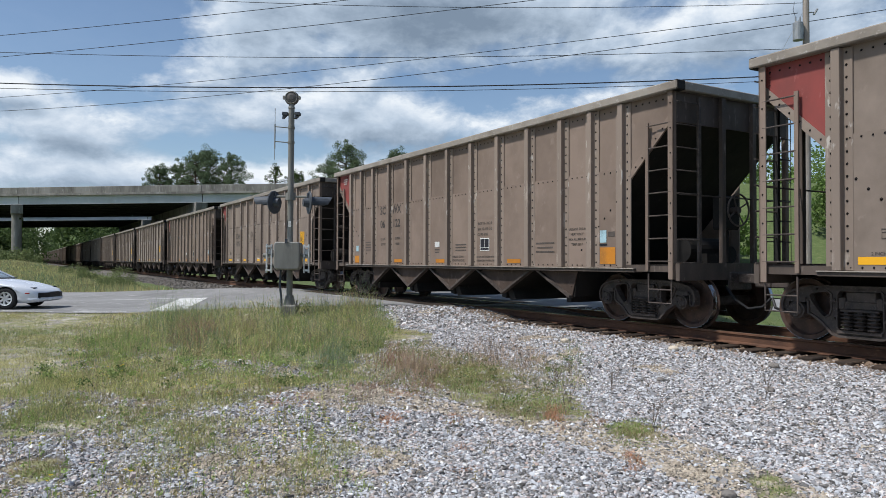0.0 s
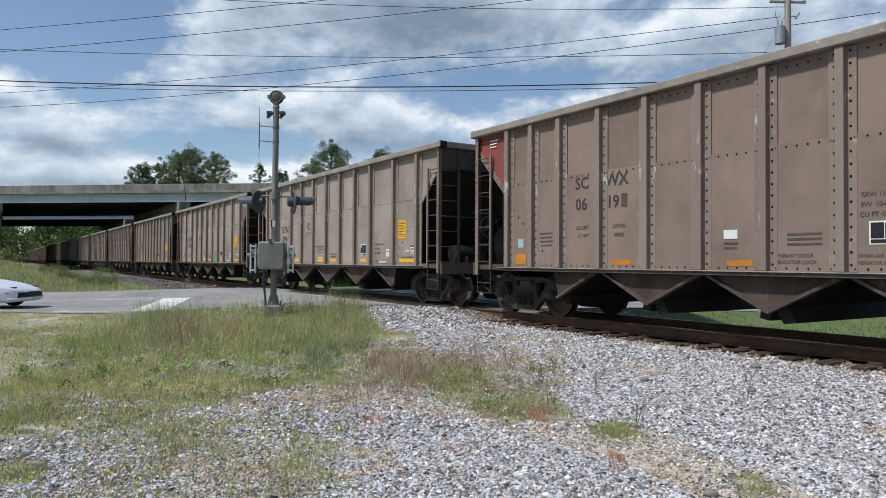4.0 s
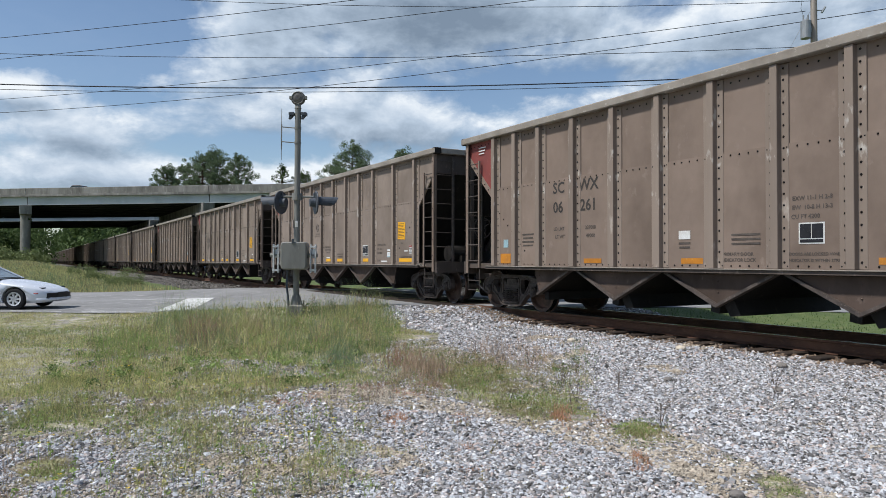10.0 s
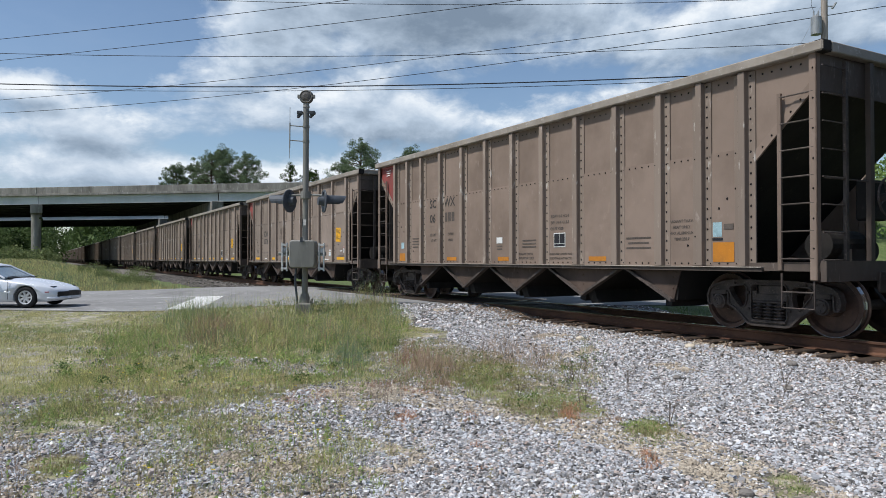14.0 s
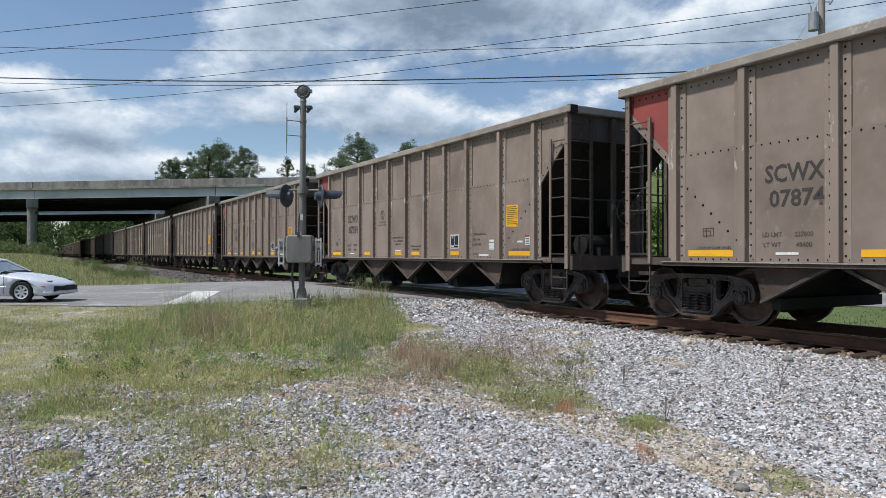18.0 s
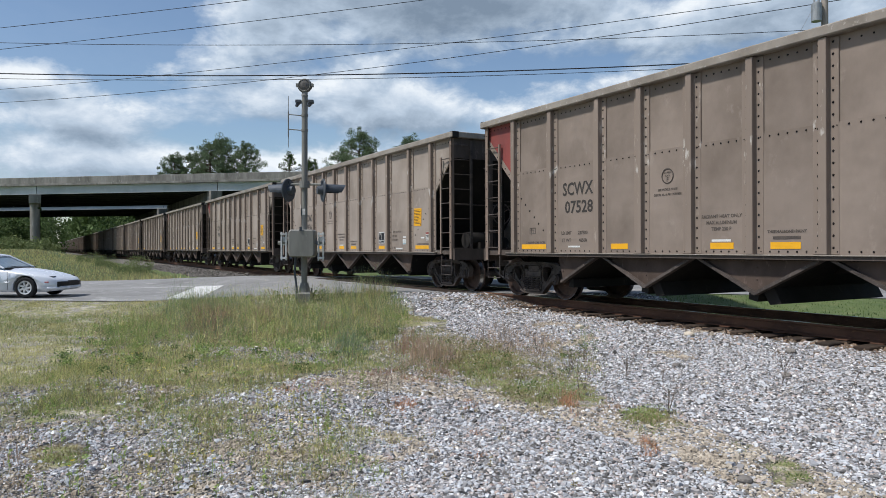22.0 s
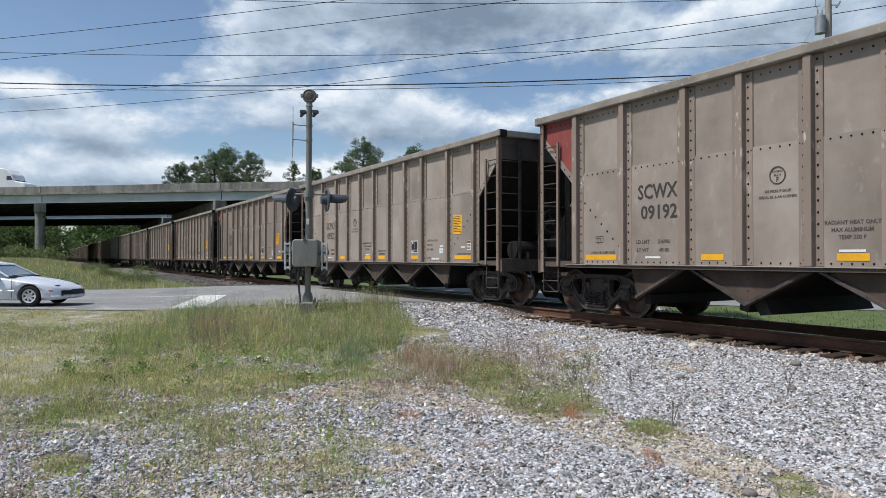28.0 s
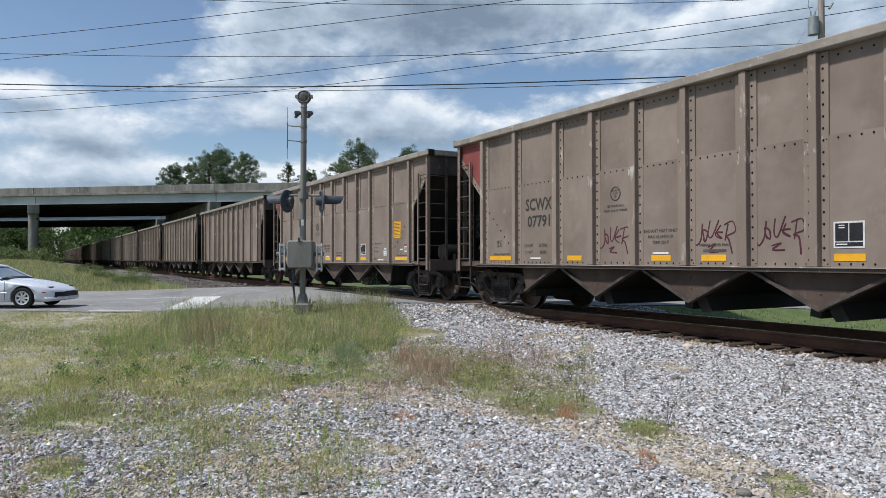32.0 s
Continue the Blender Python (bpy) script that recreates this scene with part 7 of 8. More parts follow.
            rs.append(rng.uniform(1.2, 2.2))
    V, F = leaf_cloud(cs, rs, 30000, 0.26, rng)
    tagged(new("woodland", raw_mesh("woodland", V, F, LEAF_HILL)), "bright green scrub on the far bank", "woods", kind="stuff")
    for i, (k, d, h) in enumerate(((0.335, 56, 4.0), (0.42, 60, 4.5), (0.30, 62, 4.0), (0.575, 64, 5.5))):
        p = by_sight(k, d)
        tree(p.x, p.y, float(land(p.x, p.y)) + h, 2.6, "leaf", 300 + i, "green broadleaf tree on the grassy bank", 3000, crown_from=0.15, leaf=LEAF_HILL)
    # tall grass bushes at the road's far edge
    for i, (x, y, r, h) in enumerate(((-44.5, 5.0, 1.1, 1.25), (-46.5, 4.8, 0.8, 1.0), (-56.0, 4.2, 0.9, 1.1), (-63.0, 3.6, 1.0, 1.1))):
        n = 40
        a, q = rng.random(n) * 6.283, r * np.sqrt(rng.random(n))
        z = float(land(x, y)) + h * rng.random(n) * (1 - 0.6 * q / r)
        V, F = leaf_cloud(np.stack([x + q * np.cos(a), y + q * np.sin(a), z], 1), np.full(n, 0.22 * r + 0.08), 4600, 0.028, rng)
        tagged(new("shrub", raw_mesh("shrub", V, F, LEAF_BUSH)), "bushy green roadside weed", "weed", kind="stuff")


build_trees()


# ---- crossing signal ----
def build_signal():
    s = thing("crossing_signal", "grey steel level crossing signal mast with twin flashers and a bell", "railway signal", m=pose(-17.62, 5.95, -0.13, 0, 0.35, 60))
    # local x runs across the view, local y away from it
    part("base", prism(bmesh.new(), [(-0.21, -0.21), (0.21, -0.21), (0.21, 0.21), (-0.21, 0.21)], "z", -0.2, 0.16), MASTPAINT, s, "cast base of the mast", 0.03)
    bm = bmesh.new()
    cyl(bm, (0, 0, 0.14), (0, 0, 0.40), 0.17, 16, 0.10)
    for i in range(4):
        a = math.pi / 4 + i * math.pi / 2
        cyl(bm, (0.22 * math.cos(a), 0.22 * math.sin(a), 0.12), (0.22 * math.cos(a), 0.22 * math.sin(a), 0.26), 0.02, 6)
    part("foot", bm, MASTPAINT, s)
    part("mast", cyl(bmesh.new(), (0, 0, 0.3), (0, 0, 5.22), 0.076, 20), MASTPAINT, s, "grey galvanised tube", smooth=False)
    bm = bmesh.new()
    cyl(bm, (0, 0, 5.20), (0, 0, 5.33), 0.09, 14, 0.06)
    cyl(bm, (-0.07, 0, 5.28), (0.07, 0, 5.28), 0.03, 8)
    part("bell_bracket", bm, MASTPAINT, s)
    bm = bmesh.new()
    lathe(bm, [(0.0001, -0.10), (0.06, -0.10), (0.15, -0.07), (0.185, 0.0), (0.185, 0.03), (0.17, 0.03), (0.13, -0.03), (0.0001, -0.05)], 24)
    bmesh.ops.translate(bm, verts=bm.verts, vec=(0, 0, 5.47))
    cyl(bm, (0, 0.0, 5.47), (0, 0.12, 5.47), 0.11, 16)
    part("bell", bm, BELL, s, "round dark grey crossing bell")
    part("bell_rim", rod(bmesh.new(), [(0.150 * math.cos(2 * math.pi * i / 24), -0.078, 5.47 + 0.150 * math.sin(2 * math.pi * i / 24)) for i in range(25)], 0.010, 5), MASTPAINT, s)
    for x in (-0.19, 0.19):
        part("bell_clamp", bx(bmesh.new(), x - 0.03, x + 0.03, -0.05, 0.06, 5.44, 5.52), MASTPAINT, s)
    for x in (-0.16, 0.16):      # small lamps under the bell
        bm = bmesh.new()
        bx(bm, x - 0.07, x + 0.07, -0.08, 0.08, 5.02, 5.10)
        prism(bm, [(x - 0.06, 5.02), (x + 0.05, 5.02), (x + 0.02 - 0.05, 4.93), (x - 0.08, 4.93)], "y", -0.05, 0.05)
        part("floodlight", bm, SIGNAL, s, "small grey floodlight", 0.008)
    part("lamp_arm", cyl(bmesh.new(), (-0.2, 0, 5.07), (0.2, 0, 5.07), 0.022, 8), MASTPAINT, s)
    # antenna
    bm = bmesh.new()
    cyl(bm, (-0.42, 0, 3.88), (-0.42, 0, 5.20), 0.008, 6)
    cyl(bm, (-0.42, 0, 4.15), (-0.42, 0, 4.80), 0.016, 8)
    part("antenna", bm, MASTPAINT, s, "thin whip antenna")
    for z in (4.32, 4.70):
        bm = bmesh.new()
        rod(bm, [(-0.42, 0, z + 0.03), (-0.06, 0, z)], 0.013)
        cyl(bm, (0, 0, z - 0.03), (0, 0, z + 0.03), 0.088, 14)
        part("antenna_bracket", bm, MASTPAINT, s)
    # flashers
    part("crossarm", rod(bmesh.new(), [(-0.50, 0.0, 2.93), (0.50, 0, 2.93)], 0.03, 10), MASTPAINT, s, "crossarm of the flashers")
    part("crossarm_clamp", cyl(bmesh.new(), (0, 0, 2.84), (0, 0, 3.02), 0.13, 14), MASTPAINT, s)
    for x, turn in ((-0.40, -112), (0.46, 112)):
        fl = part("flasher", cyl(bmesh.new(), (0, 0.0, 0), (0, 0.14, 0), 0.13, 18, 0.10), SIGNAL, s, "black flasher head with round backboard and hood")
        fl.matrix_basis = pose(x, 0.0, 2.78, 0, 0, turn)
        bm = bmesh.new()
        lathe(bm, [(0.0001, 0.0), (0.29, 0.0), (0.30, -0.02), (0.29, -0.035), (0.0001, -0.03)], 28)
        part("backboard", bm, SIGNAL, fl)
        bm = bmesh.new()
        n = 12
        for i in range(n):
            a0, a1 = math.radians(-20 + 220 * i / n), math.radians(-20 + 220 * (i + 1) / n)
            q = [bm.verts.new((0.16 * math.cos(a), y, 0.16 * math.sin(a))) for a, y in ((a0, -0.03), (a1, -0.03), (a1, -0.50 - 0.10 * math.sin(a1)), (a0, -0.50 - 0.10 * math.sin(a0)))]
            bm.faces.new(q)
        bmesh.ops.remove_doubles(bm, verts=list(bm.verts), dist=0.0005)
        bmesh.ops.solidify(bm, geom=list(bm.faces), thickness=0.008)
        part("hood", bm, SIGNAL, fl)
        part("lens", cyl(bmesh.new(), (0, -0.03, 0), (0, -0.055, 0), 0.15, 20, 0.12), REDLENS, fl, "dark red lens")
        part("hanger", rod(bmesh.new(), [(0, 0.02, 0.10), (0, 0.02, 0.24)], 0.03, 8), SIGNAL, fl)
    # gate machine and its side arms
    part("gate_machine", prism(bmesh.new(), [(-0.33, 1.15), (-0.29, 1.06), (0.29, 1.06), (0.33, 1.15), (0.33, 1.70), (0.29, 1.76), (-0.29, 1.76), (-0.33, 1.70)], "y", -0.42, 0.02), MASTPAINT, s, "grey rounded gate machine housing", 0.03)
    part("lid_latch", bx(bmesh.new(), -0.04, 0.02, -0.44, -0.41, 1.72, 1.83), SIGNAL, s)
    for x in (-0.47, 0.47):
        bm = bmesh.new()
        for dx in (-0.06, 0.06):
            bx(bm, x + dx - 0.016, x + dx + 0.016, -0.30, -0.22, 0.98, 1.70)
        for z in (1.02, 1.62):
            bx(bm, x - 0.08, x + 0.08, -0.31, -0.21, z, z + 0.05)
        part("gate_arm_bracket", bm, SILVER, s, "pale aluminium gate arm bracket")
        part("arm_shaft", cyl(bmesh.new(), (x - 0.16, -0.2, 1.42), (x + 0.10, -0.2, 1.42), 0.05, 12), MASTPAINT, s)
        part("counterweight", bx(bmesh.new(), x - 0.05, x + 0.05, -0.24, 0.02, 1.36, 1.58), SILVER, s, "", 0.015)
    # cable from the machine down to the ground
    part("conduit", rod(bmesh.new(), [(-0.2, -0.12, 1.08), (-0.22, -0.14, 0.7), (-0.17, -0.16, 0.3), (-0.16, -0.2, -0.05)], 0.028, 8), SIGNAL, s)
    for z in (2.18, 2.26):
        part("reflector_tag", bx(bmesh.new(), -0.082, -0.07, -0.05, 0.05, z - 0.06, z + 0.06), SIGNAL, s)
    part("mast_plate", bx(bmesh.new(), -0.035, 0.035, -0.084, -0.078, 2.15, 2.30), WHITE, s)


build_signal()


# ---- utility pole and cables ----
POLE = by_sight(0.5335, 30.0)


def build_pole():
    z0 = float(land(POLE.x, POLE.y))
    p = thing("utility_pole", "grey timber utility pole with transformer and crossarm", "utility pole", m=pose(POLE.x, POLE.y, 0, 0, 0, 60))
    part("pole", cyl(bmesh.new(), (0, 0, z0 - 0.3), (0, 0, 13.2), 0.175, 16, 0.125), WOODPOLE, p)
    part("crossarm", bx(bmesh.new(), -0.8, 0.8, -0.05, 0.05, 12.42, 12.52), WOODPOLE, p, "timber crossarm", 0.01)
    for x in (-0.72, 0.0, 0.72):
        part("insulator", cyl(bmesh.new(), (x, 0, 12.52), (x, 0, 12.70), 0.05, 10, 0.03), GALV, p, "grey insulator")
    bm = bmesh.new()
    cyl(bm, (-0.38, -0.06, 10.62), (-0.38, -0.06, 11.36), 0.21, 18)
    cyl(bm, (-0.38, -0.06, 11.36), (-0.38, -0.06, 11.44), 0.20, 18, 0.08)
    for a in (-0.1, 0.1):
        cyl(bm, (-0.38 + a, -0.06, 11.38), (-0.38 + a, -0.06, 11.62), 0.035, 8)
    part("transformer", bm, GALV, p, "grey can transformer")
    part("transformer_bracket", bx(bmesh.new(), -0.2, 0.0, -0.05, 0.05, 10.9, 11.2), GALV, p)
    bm = bmesh.new()
    cyl(bm, (0.34, 0, 11.75), (0.50, 0, 12.0), 0.045, 8)
    rod(bm, [(0.0, 0, 11.85), (0.42, 0, 11.85)], 0.02)
    part("fuse_cutout", bm, GALV, p)
    part("drop_wire", rod(bmesh.new(), [(-0.48, -0.06, 11.6), (-0.55, 0, 11.9), (-0.5, 0, 12.3)], 0.008, 5), WIRE, p)
    part("guy_wire", rod(bmesh.new(), [(-0.05, 0, 12.0), (-1.9, 0.4, 8.4), (-4.6, 1.0, 3.2), (-6.3, 1.4, z0)], 0.008, 5), GALV, p)


build_pole()


def sight(px, py, depth):
    """A point of the air: bearing and rise as tangents, and a depth."""
    p = by_sight(px, depth)
    return Vector((p.x, p.y, EYE[2] + py * depth))


def cable(p, q, sag, r, label="taut black overhead cable against the sky"):
    n = 28
    pts = []
    for i in range(n + 1):
        k = i / n
        c = p.lerp(q, k)
        c.z -= sag * 4 * k * (1 - k)
        pts.append(c)
    tagged(part("overhead_cable", rod(bmesh.new(), pts, r, 6), WIRE), label, "cable", "overhead cables")


# bearing, rise and depth of both ends, sag, thickness
for a, b, c, d, e, f, sag, r in ((-0.825, 0.2981, 32, 0.5327, 0.3045, 30, 0.45, 0.0135), (-0.825, 0.2550, 32, 0.5327, 0.2668, 30, 0.52, 0.026),
                                 (-0.825, 0.2466, 32, 0.5327, 0.2596, 30, 0.46, 0.013), (-0.825, 0.3987, 32, 0.5327, 0.3697, 30, 0.70, 0.0135),
                                 (-0.785, 0.2165, 51, 0.5220, 0.3550, 30, 0.55, 0.014), (-0.785, 0.2018, 55, 0.6700, 0.3640, 29, 1.00, 0.015),
                                 (-0.785, 0.2985, 36, 0.0925, 0.3957, 27, 0.15, 0.013), (-0.785, 0.2679, 40, 0.4115, 0.4055, 27, 0.22, 0.0135)):
    cable(sight(a, b, c), sight(d, e, f), sag, r)


# ---- the waiting car ----
def build_car():
    """A low two-door coupe; local x forward, y to its left, z up, origin between the front wheels on the road."""
    heading = 61.0
    fx, fy = -23.99 - 0.80 * math.sin(radians(heading)), -0.32 + 0.80 * math.cos(radians(heading))
    c = thing("car", "silver two-door coupe waiting at the level crossing", "car", m=pose(fx, fy, -0.265, 0, 0, heading))
    # body sections: x, half width, sill, belt height, crown height
    secs = [(0.98, 0.30, 0.32, 0.45, 0.48), (0.93, 0.52, 0.24, 0.48, 0.52), (0.80, 0.70, 0.20, 0.55, 0.60), (0.55, 0.80, 0.18, 0.625, 0.685), (0.20, 0.84, 0.18, 0.70, 0.765),
            (-0.25, 0.855, 0.18, 0.76, 0.83), (-0.70, 0.86, 0.18, 0.83, 0.885), (-1.2, 0.86, 0.18, 0.86, 0.90), (-1.9, 0.86, 0.18, 0.87, 0.90), (-2.6, 0.86, 0.18, 0.88, 0.91),
            (-3.0, 0.85, 0.20, 0.90, 0.94), (-3.35, 0.80, 0.25, 0.90, 0.93), (-3.52, 0.68, 0.35, 0.86, 0.88)]
    bm = bmesh.new()
    rings = []
    for x, w, s, b, k in secs:
        prof = [(-w * 0.92, s), (-w, s + 0.10), (-w * 1.005, (s + b) / 2), (-w * 0.985, b - 0.05), (-w * 0.92, b), (-w * 0.55, k - 0.008), (0, k), (w * 0.55, k - 0.008), (w * 0.92, b), (w * 0.985, b - 0.05), (w * 1.005, (s + b) / 2), (w, s + 0.10), (w * 0.92, s)]
        rings.append([bm.verts.new((x, y, z)) for y, z in prof])
    for a, b in zip(rings, rings[1:]):
        for i in range(12):
            bm.faces.new((a[i], a[i + 1], b[i + 1], b[i]))
        bm.faces.new((a[12], a[0], b[0], b[12]))
    bm.faces.new(rings[0]); bm.faces.new(rings[-1][::-1])
    body = part("body", bm, CARPAINT, c, "smooth silver bodywork", smooth=True)
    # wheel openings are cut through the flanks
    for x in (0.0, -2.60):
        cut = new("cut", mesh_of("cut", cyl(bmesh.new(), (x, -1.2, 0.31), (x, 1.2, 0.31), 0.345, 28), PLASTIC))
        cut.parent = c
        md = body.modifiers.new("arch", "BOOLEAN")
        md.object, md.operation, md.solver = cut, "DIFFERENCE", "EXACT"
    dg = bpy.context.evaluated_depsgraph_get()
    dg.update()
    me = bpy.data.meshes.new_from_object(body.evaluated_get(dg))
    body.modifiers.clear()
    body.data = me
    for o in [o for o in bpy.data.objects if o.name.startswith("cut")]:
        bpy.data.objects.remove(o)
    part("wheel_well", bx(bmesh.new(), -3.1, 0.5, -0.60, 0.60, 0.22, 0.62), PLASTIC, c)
    # cabin glass and roof
    cab = [(-0.60, 0.78, 0.84), (-1.32, 0.62, 1.20), (-1.70, 0.58, 1.265), (-2.25, 0.58, 1.26), (-3.05, 0.70, 0.93)]
    bm = bmesh.new()
    L = [bm.verts.new((x, -w, z)) for x, w, z in cab]
    R = [bm.verts.new((x, w, z)) for x, w, z in cab]
    for i in range(4):
        bm.faces.new((L[i], L[i + 1], R[i + 1], R[i]))
    LB = [bm.verts.new((x, -0.80, 0.84)) for x in (-0.60, -1.32, -1.70, -2.25, -3.05)]
    RB = [bm.verts.new((x, 0.80, 0.84)) for x in (-0.60, -1.32, -1.70, -2.25, -3.05)]
    for i in range(4):
        bm.faces.new((L[i], LB[i], LB[i + 1], L[i + 1]))
        bm.faces.new((R[i], R[i + 1], RB[i + 1], RB[i]))
    part("glasshouse", bm, SKY_SCREEN, c, "glasshouse with the sky's reflection put into its colour", smooth=False)
    bm = bmesh.new()
    prism(bm, [(-1.27, 1.205), (-1.70, 1.285), (-2.25, 1.28), (-2.4, 1.242), (-2.25, 1.248), (-1.70, 1.25)], "y", -0.60, 0.60)
    part("roof", bm, CARPAINT, c, "", 0.01, True)
    for s in (-1, 1):
        bm = bmesh.new()
        rod(bm, [(-0.63, s * 0.795, 0.862), (-1.31, s * 0.635, 1.215), (-1.70, s * 0.60, 1.28), (-2.25, s * 0.60, 1.275), (-3.05, s * 0.72, 0.935)], 0.028, 8)
        part("window_pillar", bm, CARPAINT, c)
        m = part("door_mirror", bx(bmesh.new(), -1.02, -0.88, *sorted((s * 0.84, s * 1.0)), 0.86, 0.97), CARPAINT, c, "", 0.03, True)
        part("door_seam", bx(bmesh.new(), -0.492, -0.484, *sorted((s * 0.862, s * 0.872)), 0.25, 0.80), PLASTIC, c)
        part("side_moulding", bx(bmesh.new(), -2.2, -0.42, *sorted((s * 0.862, s * 0.878)), 0.44, 0.475), CARPAINT, c, "", 0.004)
        part("headlight", bx(bmesh.new(), 0.50, 0.72, *sorted((s * 0.46, s * 0.64)), 0.585, 0.628), PANE, c, "slim dark pop-down headlight", 0.01)
        part("indicator", bx(bmesh.new(), 0.46, 0.66, *sorted((s * 0.775, s * 0.80)), 0.445, 0.475), REDLENS, c, "dark red side marker", 0.004)
    part("windscreen_cowl", bx(bmesh.new(), -0.66, -0.54, -0.74, 0.74, 0.86, 0.885), PLASTIC, c)
    part("wiper", rod(bmesh.new(), [(-0.60, 0.55, 0.90), (-0.64, -0.1, 0.91), (-0.62, -0.62, 0.90)], 0.010, 6), PLASTIC, c)
    part("grille", prism(bmesh.new(), [(0.845, -0.668), (0.94, -0.53), (0.998, -0.30), (0.998, 0.30), (0.94, 0.53), (0.845, 0.668), (0.70, 0.0)], "z", 0.335, 0.468), PLASTIC, c, "wide black nose grille", 0.012)
    part("chin", prism(bmesh.new(), [(0.60, -0.80), (0.84, -0.70), (0.95, -0.54), (1.01, -0.30), (1.01, 0.30), (0.95, 0.54), (0.84, 0.70), (0.60, 0.80)], "z", 0.24, 0.325), CARPAINT, c, "", 0.02, True)
    part("nose_slot", bx(bmesh.new(), 0.94, 0.99, -0.26, 0.26, 0.46, 0.485), PLASTIC, c)
    for s in (-1, 1):
        part("fog_light", bx(bmesh.new(), 0.74, 0.89, *sorted((s * 0.50, s * 0.66)), 0.30, 0.365), PANE, c, "", 0.015)
    wheel_bm = lathe(bmesh.new(), [(0.19, -0.09), (0.28, -0.095), (0.30, -0.07), (0.305, 0.0), (0.30, 0.07), (0.28, 0.095), (0.19, 0.09)], 36)
    tyre_me = mesh_of("tyre", wheel_bm, TYRE, smooth=True)
    bm = bmesh.new()
    lathe(bm, [(0.165, -0.085), (0.20, -0.098), (0.205, -0.08), (0.205, 0.06), (0.175, 0.06), (0.175, -0.05)], 32)
    cyl(bm, (0, -0.07, 0), (0, 0.02, 0), 0.055, 14)
    for i in range(7):
        a = 2 * math.pi * i / 7
        d, t = Vector((math.cos(a), 0, math.sin(a))), Vector((-math.sin(a), 0, math.cos(a)))
        q = []
        for y in (-0.085, -0.035):
            q.append([bm.verts.new(d * r + t * w + Vector((0, y, 0))) for r, w in ((0.04, -0.032), (0.185, -0.022), (0.185, 0.034), (0.04, 0.018))])
        bm.faces.new(q[0]); bm.faces.new(q[1][::-1])
        for k in range(4):
            bm.faces.new((q[0][k], q[1][k], q[1][(k + 1) % 4], q[0][(k + 1) % 4]))
    rim_me = mesh_of("rim", bm, CHROME)
    hub_me = mesh_of("brake_disc", cyl(bmesh.new(), (0, -0.03, 0), (0, 0.0, 0), 0.17, 24), GRIME_SHADE)
    for x in (0.0, -2.60):
        for s in (-1, 1):
            w = new("wheel", tyre_me); w.parent = c
            w.matrix_basis = pose(x, s * 0.752, 0.305, 0, 0, 0 if s < 0 else 180)
            tagged(w, "wheel with a seven-spoke alloy rim")
            for nm, me in (("rim", rim_me), ("brake_disc", hub_me)):
                o = new(nm, me); o.parent = w


build_car()


# ---- lorry on the overpass ----
def build_lorry():
    t = thing("lorry", "white lorry with two box trailers crossing the overpass", "lorry")
    # local x forward, nose at 0, z from the carriageway
    bm = bmesh.new()
    prism(bm, [(-5.4, 0.9), (-5.4, 3.85), (-4.6, 3.95), (-3.2, 3.75), (-2.2, 2.95), (-1.75, 2.0), (-0.25, 1.70), (0.0, 1.35), (0.0, 0.55), (-1.2, 0.5)], "y", -1.18, 1.18)
    part("cab", bm, TRAILER, t, "white sleeper cab", 0.08)
    for s in (-1, 1):
        part("side_window", prism(bmesh.new(), [(-3.0, 2.15), (-3.0, 2.75), (-2.35, 2.75), (-2.0, 2.15)], "y", *sorted((s * 1.185, s * 1.19))), PANE, t)
        part("sleeper_window", bx(bmesh.new(), -4.7, -4.35, *sorted((s * 1.185, s * 1.19)), 2.3, 2.75), PANE, t)
    part("windscreen", prism(bmesh.new(), [(-2.32, 2.92), (-1.80, 2.06), (-1.78, 2.08), (-2.28, 2.95)], "y", -1.0, 1.0), PANE, t)
    for x0, x1 in ((-15.2, -6.6), (-24.6, -16.0)):
        part("trailer", bx(bmesh.new(), x0, x1, -1.28, 1.28, 1.05, 4.05), TRAILER, t, "plain white box trailer", 0.04)
        for s in (-1, 1):
            side = sorted((s * 1.285, s * 1.29))
            for a, b, top in ((0.62, 1.45, 3.42), (1.52, 2.30, 3.14), (2.37, 3.15, 3.42)):
                part("purple_block", bx(bmesh.new(), x0 + a, x0 + b, *side, 2.20, top), PURPLE, t, "purple block of a painted mark")
            for a, b, top in ((3.18, 4.05, 3.42), (4.12, 4.98, 3.14)):
                part("green_block", bx(bmesh.new(), x0 + a, x0 + b, *side, 2.20, top), GREEN, t, "green block of a painted mark")
            part("small_mark", bx(bmesh.new(), x1 - 0.85, x1 - 0.2, *side, 3.45, 3.75), PURPLE, t)
    for x in (-1.1, -4.6, -7.4, -14.0, -17.4, -23.5):
        for s in (-1, 1):
            part("wheel", cyl(bmesh.new(), (x, s * 0.95, 0.5), (x, s * 1.25, 0.5), 0.5, 20), TYRE, t)
    part("chassis", bx(bmesh.new(), -24.4, -0.8, -0.45, 0.45, 0.75, 1.05), PLASTIC, t)
    return t


LORRY = build_lorry()


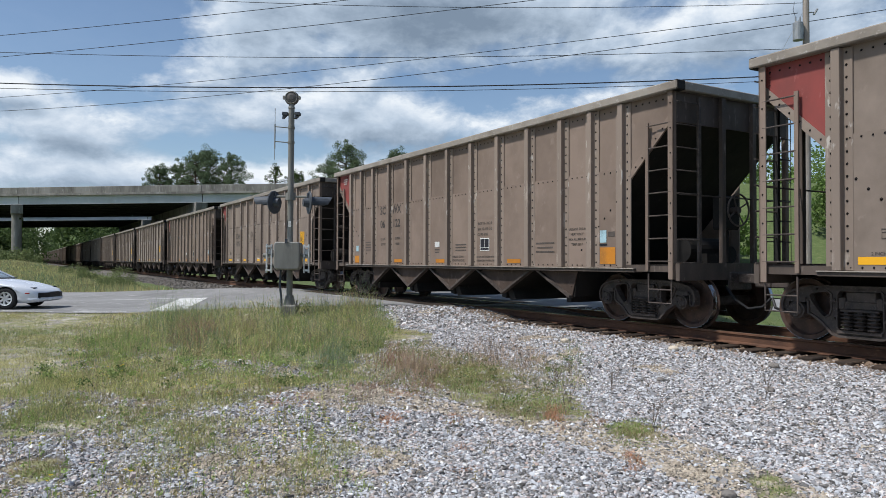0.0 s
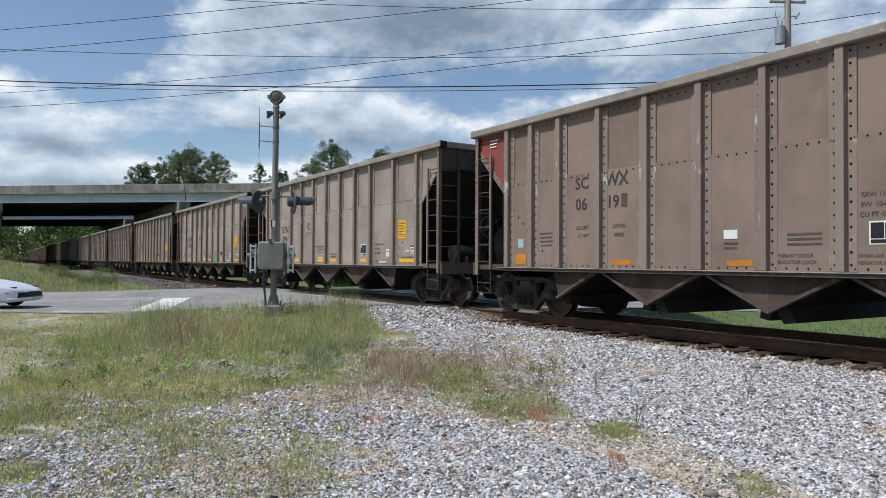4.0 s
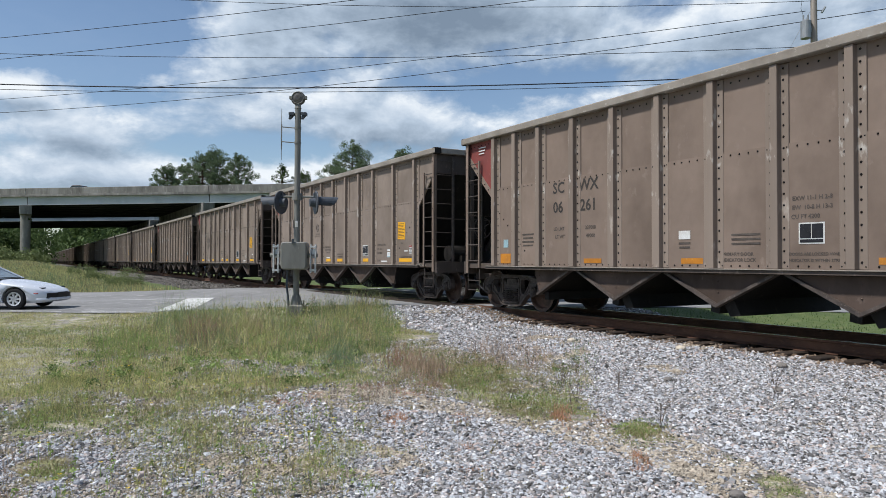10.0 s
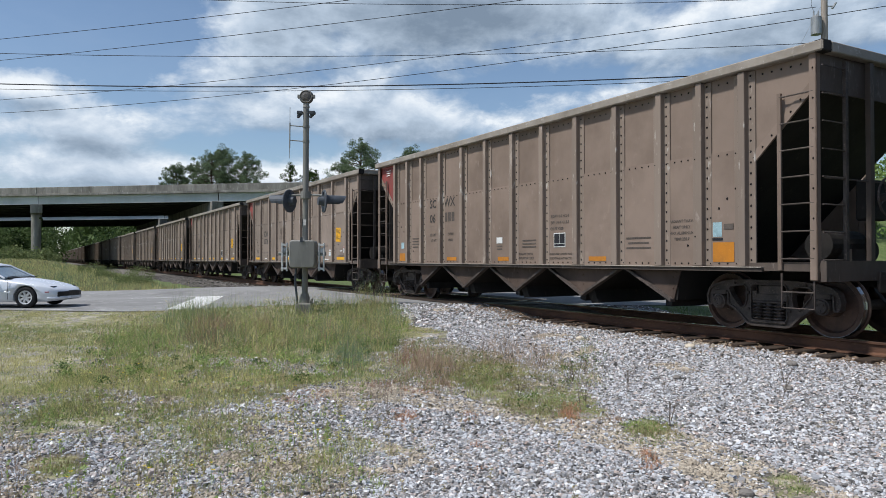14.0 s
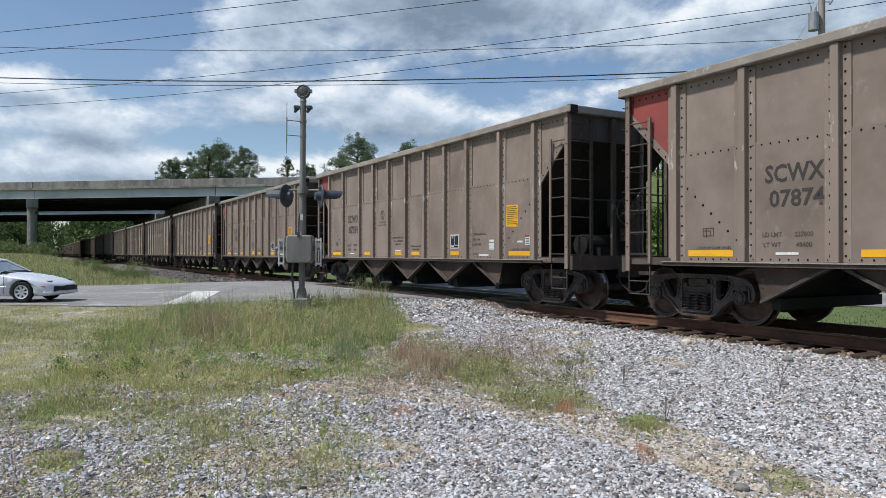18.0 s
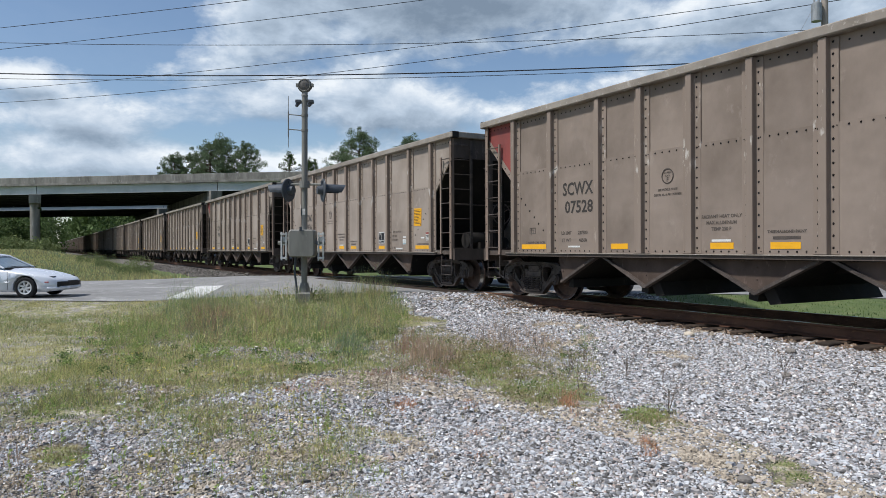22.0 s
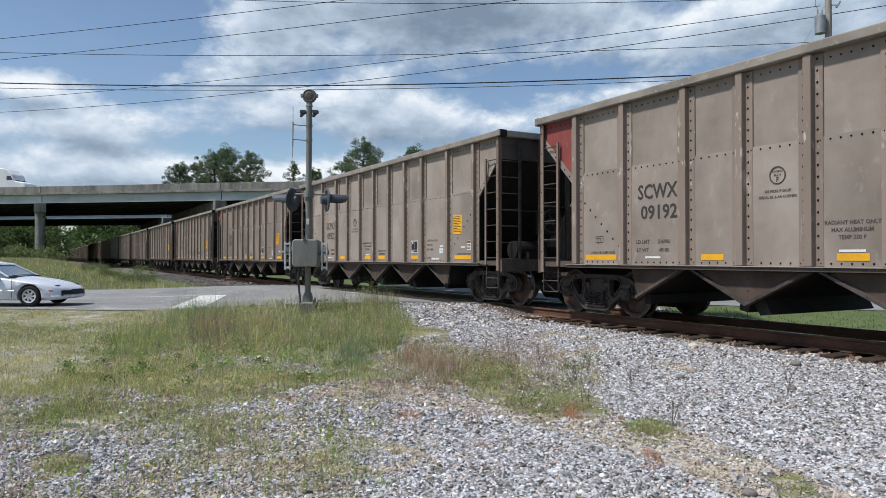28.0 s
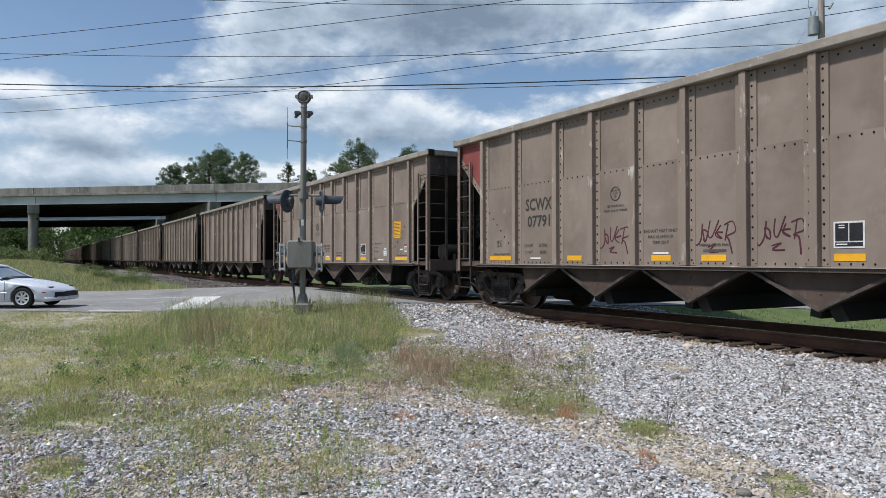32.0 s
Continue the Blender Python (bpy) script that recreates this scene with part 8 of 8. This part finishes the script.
def build_far_car(label, paint):
    """A saloon on the overpass, of which little more than the roof shows; local x forward."""
    c = thing("far_car", label, "car")
    bm = prism(bmesh.new(), [(-2.3, 0.35), (-2.35, 0.95), (-1.6, 1.02), (0.9, 0.98), (2.1, 0.82), (2.3, 0.6), (2.2, 0.3)], "y", -0.88, 0.88)
    part("body", bm, paint, c, "", 0.06)
    bm = prism(bmesh.new(), [(-1.75, 1.0), (-1.15, 1.44), (0.1, 1.46), (0.95, 0.98)], "y", -0.74, 0.74)
    part("glasshouse", bm, PANE, c, "", 0.03)
    part("roof", prism(bmesh.new(), [(-1.25, 1.43), (-1.1, 1.50), (0.05, 1.51), (0.25, 1.43)], "y", -0.70, 0.70), paint, c, "", 0.02)
    for x in (-1.4, 1.4):
        for s in (-1, 1):
            part("wheel", cyl(bmesh.new(), (x, s * 0.66, 0.32), (x, s * 0.87, 0.32), 0.32, 18), TYRE, c)
    return c


FAR_CARS = [(build_far_car("white saloon car driving over the overpass", TRAILER), 2.5, 18.3), (build_far_car("brown saloon car driving over the overpass", PAINT_B), 10.35, 20.7)]


# ---- what moves ----
def motions():
    times = [0, 0.5] + list(range(1, 32)) + [31.5, 32]
    for n, car in enumerate(WAGONS):
        walk(car, [(t, pose(train_place(t) - n * PITCH + HALF, TRACK_Y, 0)) for t in times])
    # wheels turn while their wagon rolls past
    for n in range(NEAR):
        sets = [o for o in WAGONS[n].children if o.name.startswith("wheelset")]
        near = [f / 30 for f in range(0, 961) if -40 < train_place(f / 30) - n * PITCH < 3]
        if len(near) < 2:
            continue
        ts = sorted({0.0, 32.0, *near})
        for o in sets:
            x = o.location.x
            walk(o, [(t, pose(x, 0, WHEEL_R, 0, math.degrees((train_place(min(max(t, near[0]), near[-1])) - train_place(near[0])) / WHEEL_R), 0)) for t in ts])
    # the lorry crosses from one end of the overpass to the other
    rows = []
    for t in (0, 10, 20, 26, 27, 28, 29, 30, 31, 32):
        u = 30.5 + 29.45 * (t - 29.033)
        p = br(max(u, -840), 4.0, 10.05)
        rows.append((t, pose(p.x, p.y, p.z, 0, 0, BR_TURN)))
    walk(LORRY, rows)
    for car, when, there in FAR_CARS:
        rows = []
        for t in (0, when - 2, when - 1, when, when + 1, when + 2, when + 3, when + 8, 32):
            p = br(min(there + 30.8 * (t - when), 390), 4.0, 10.05)
            rows.append((t, pose(p.x, p.y, p.z, 0, 0, BR_TURN)))
        walk(car, rows)


motions()
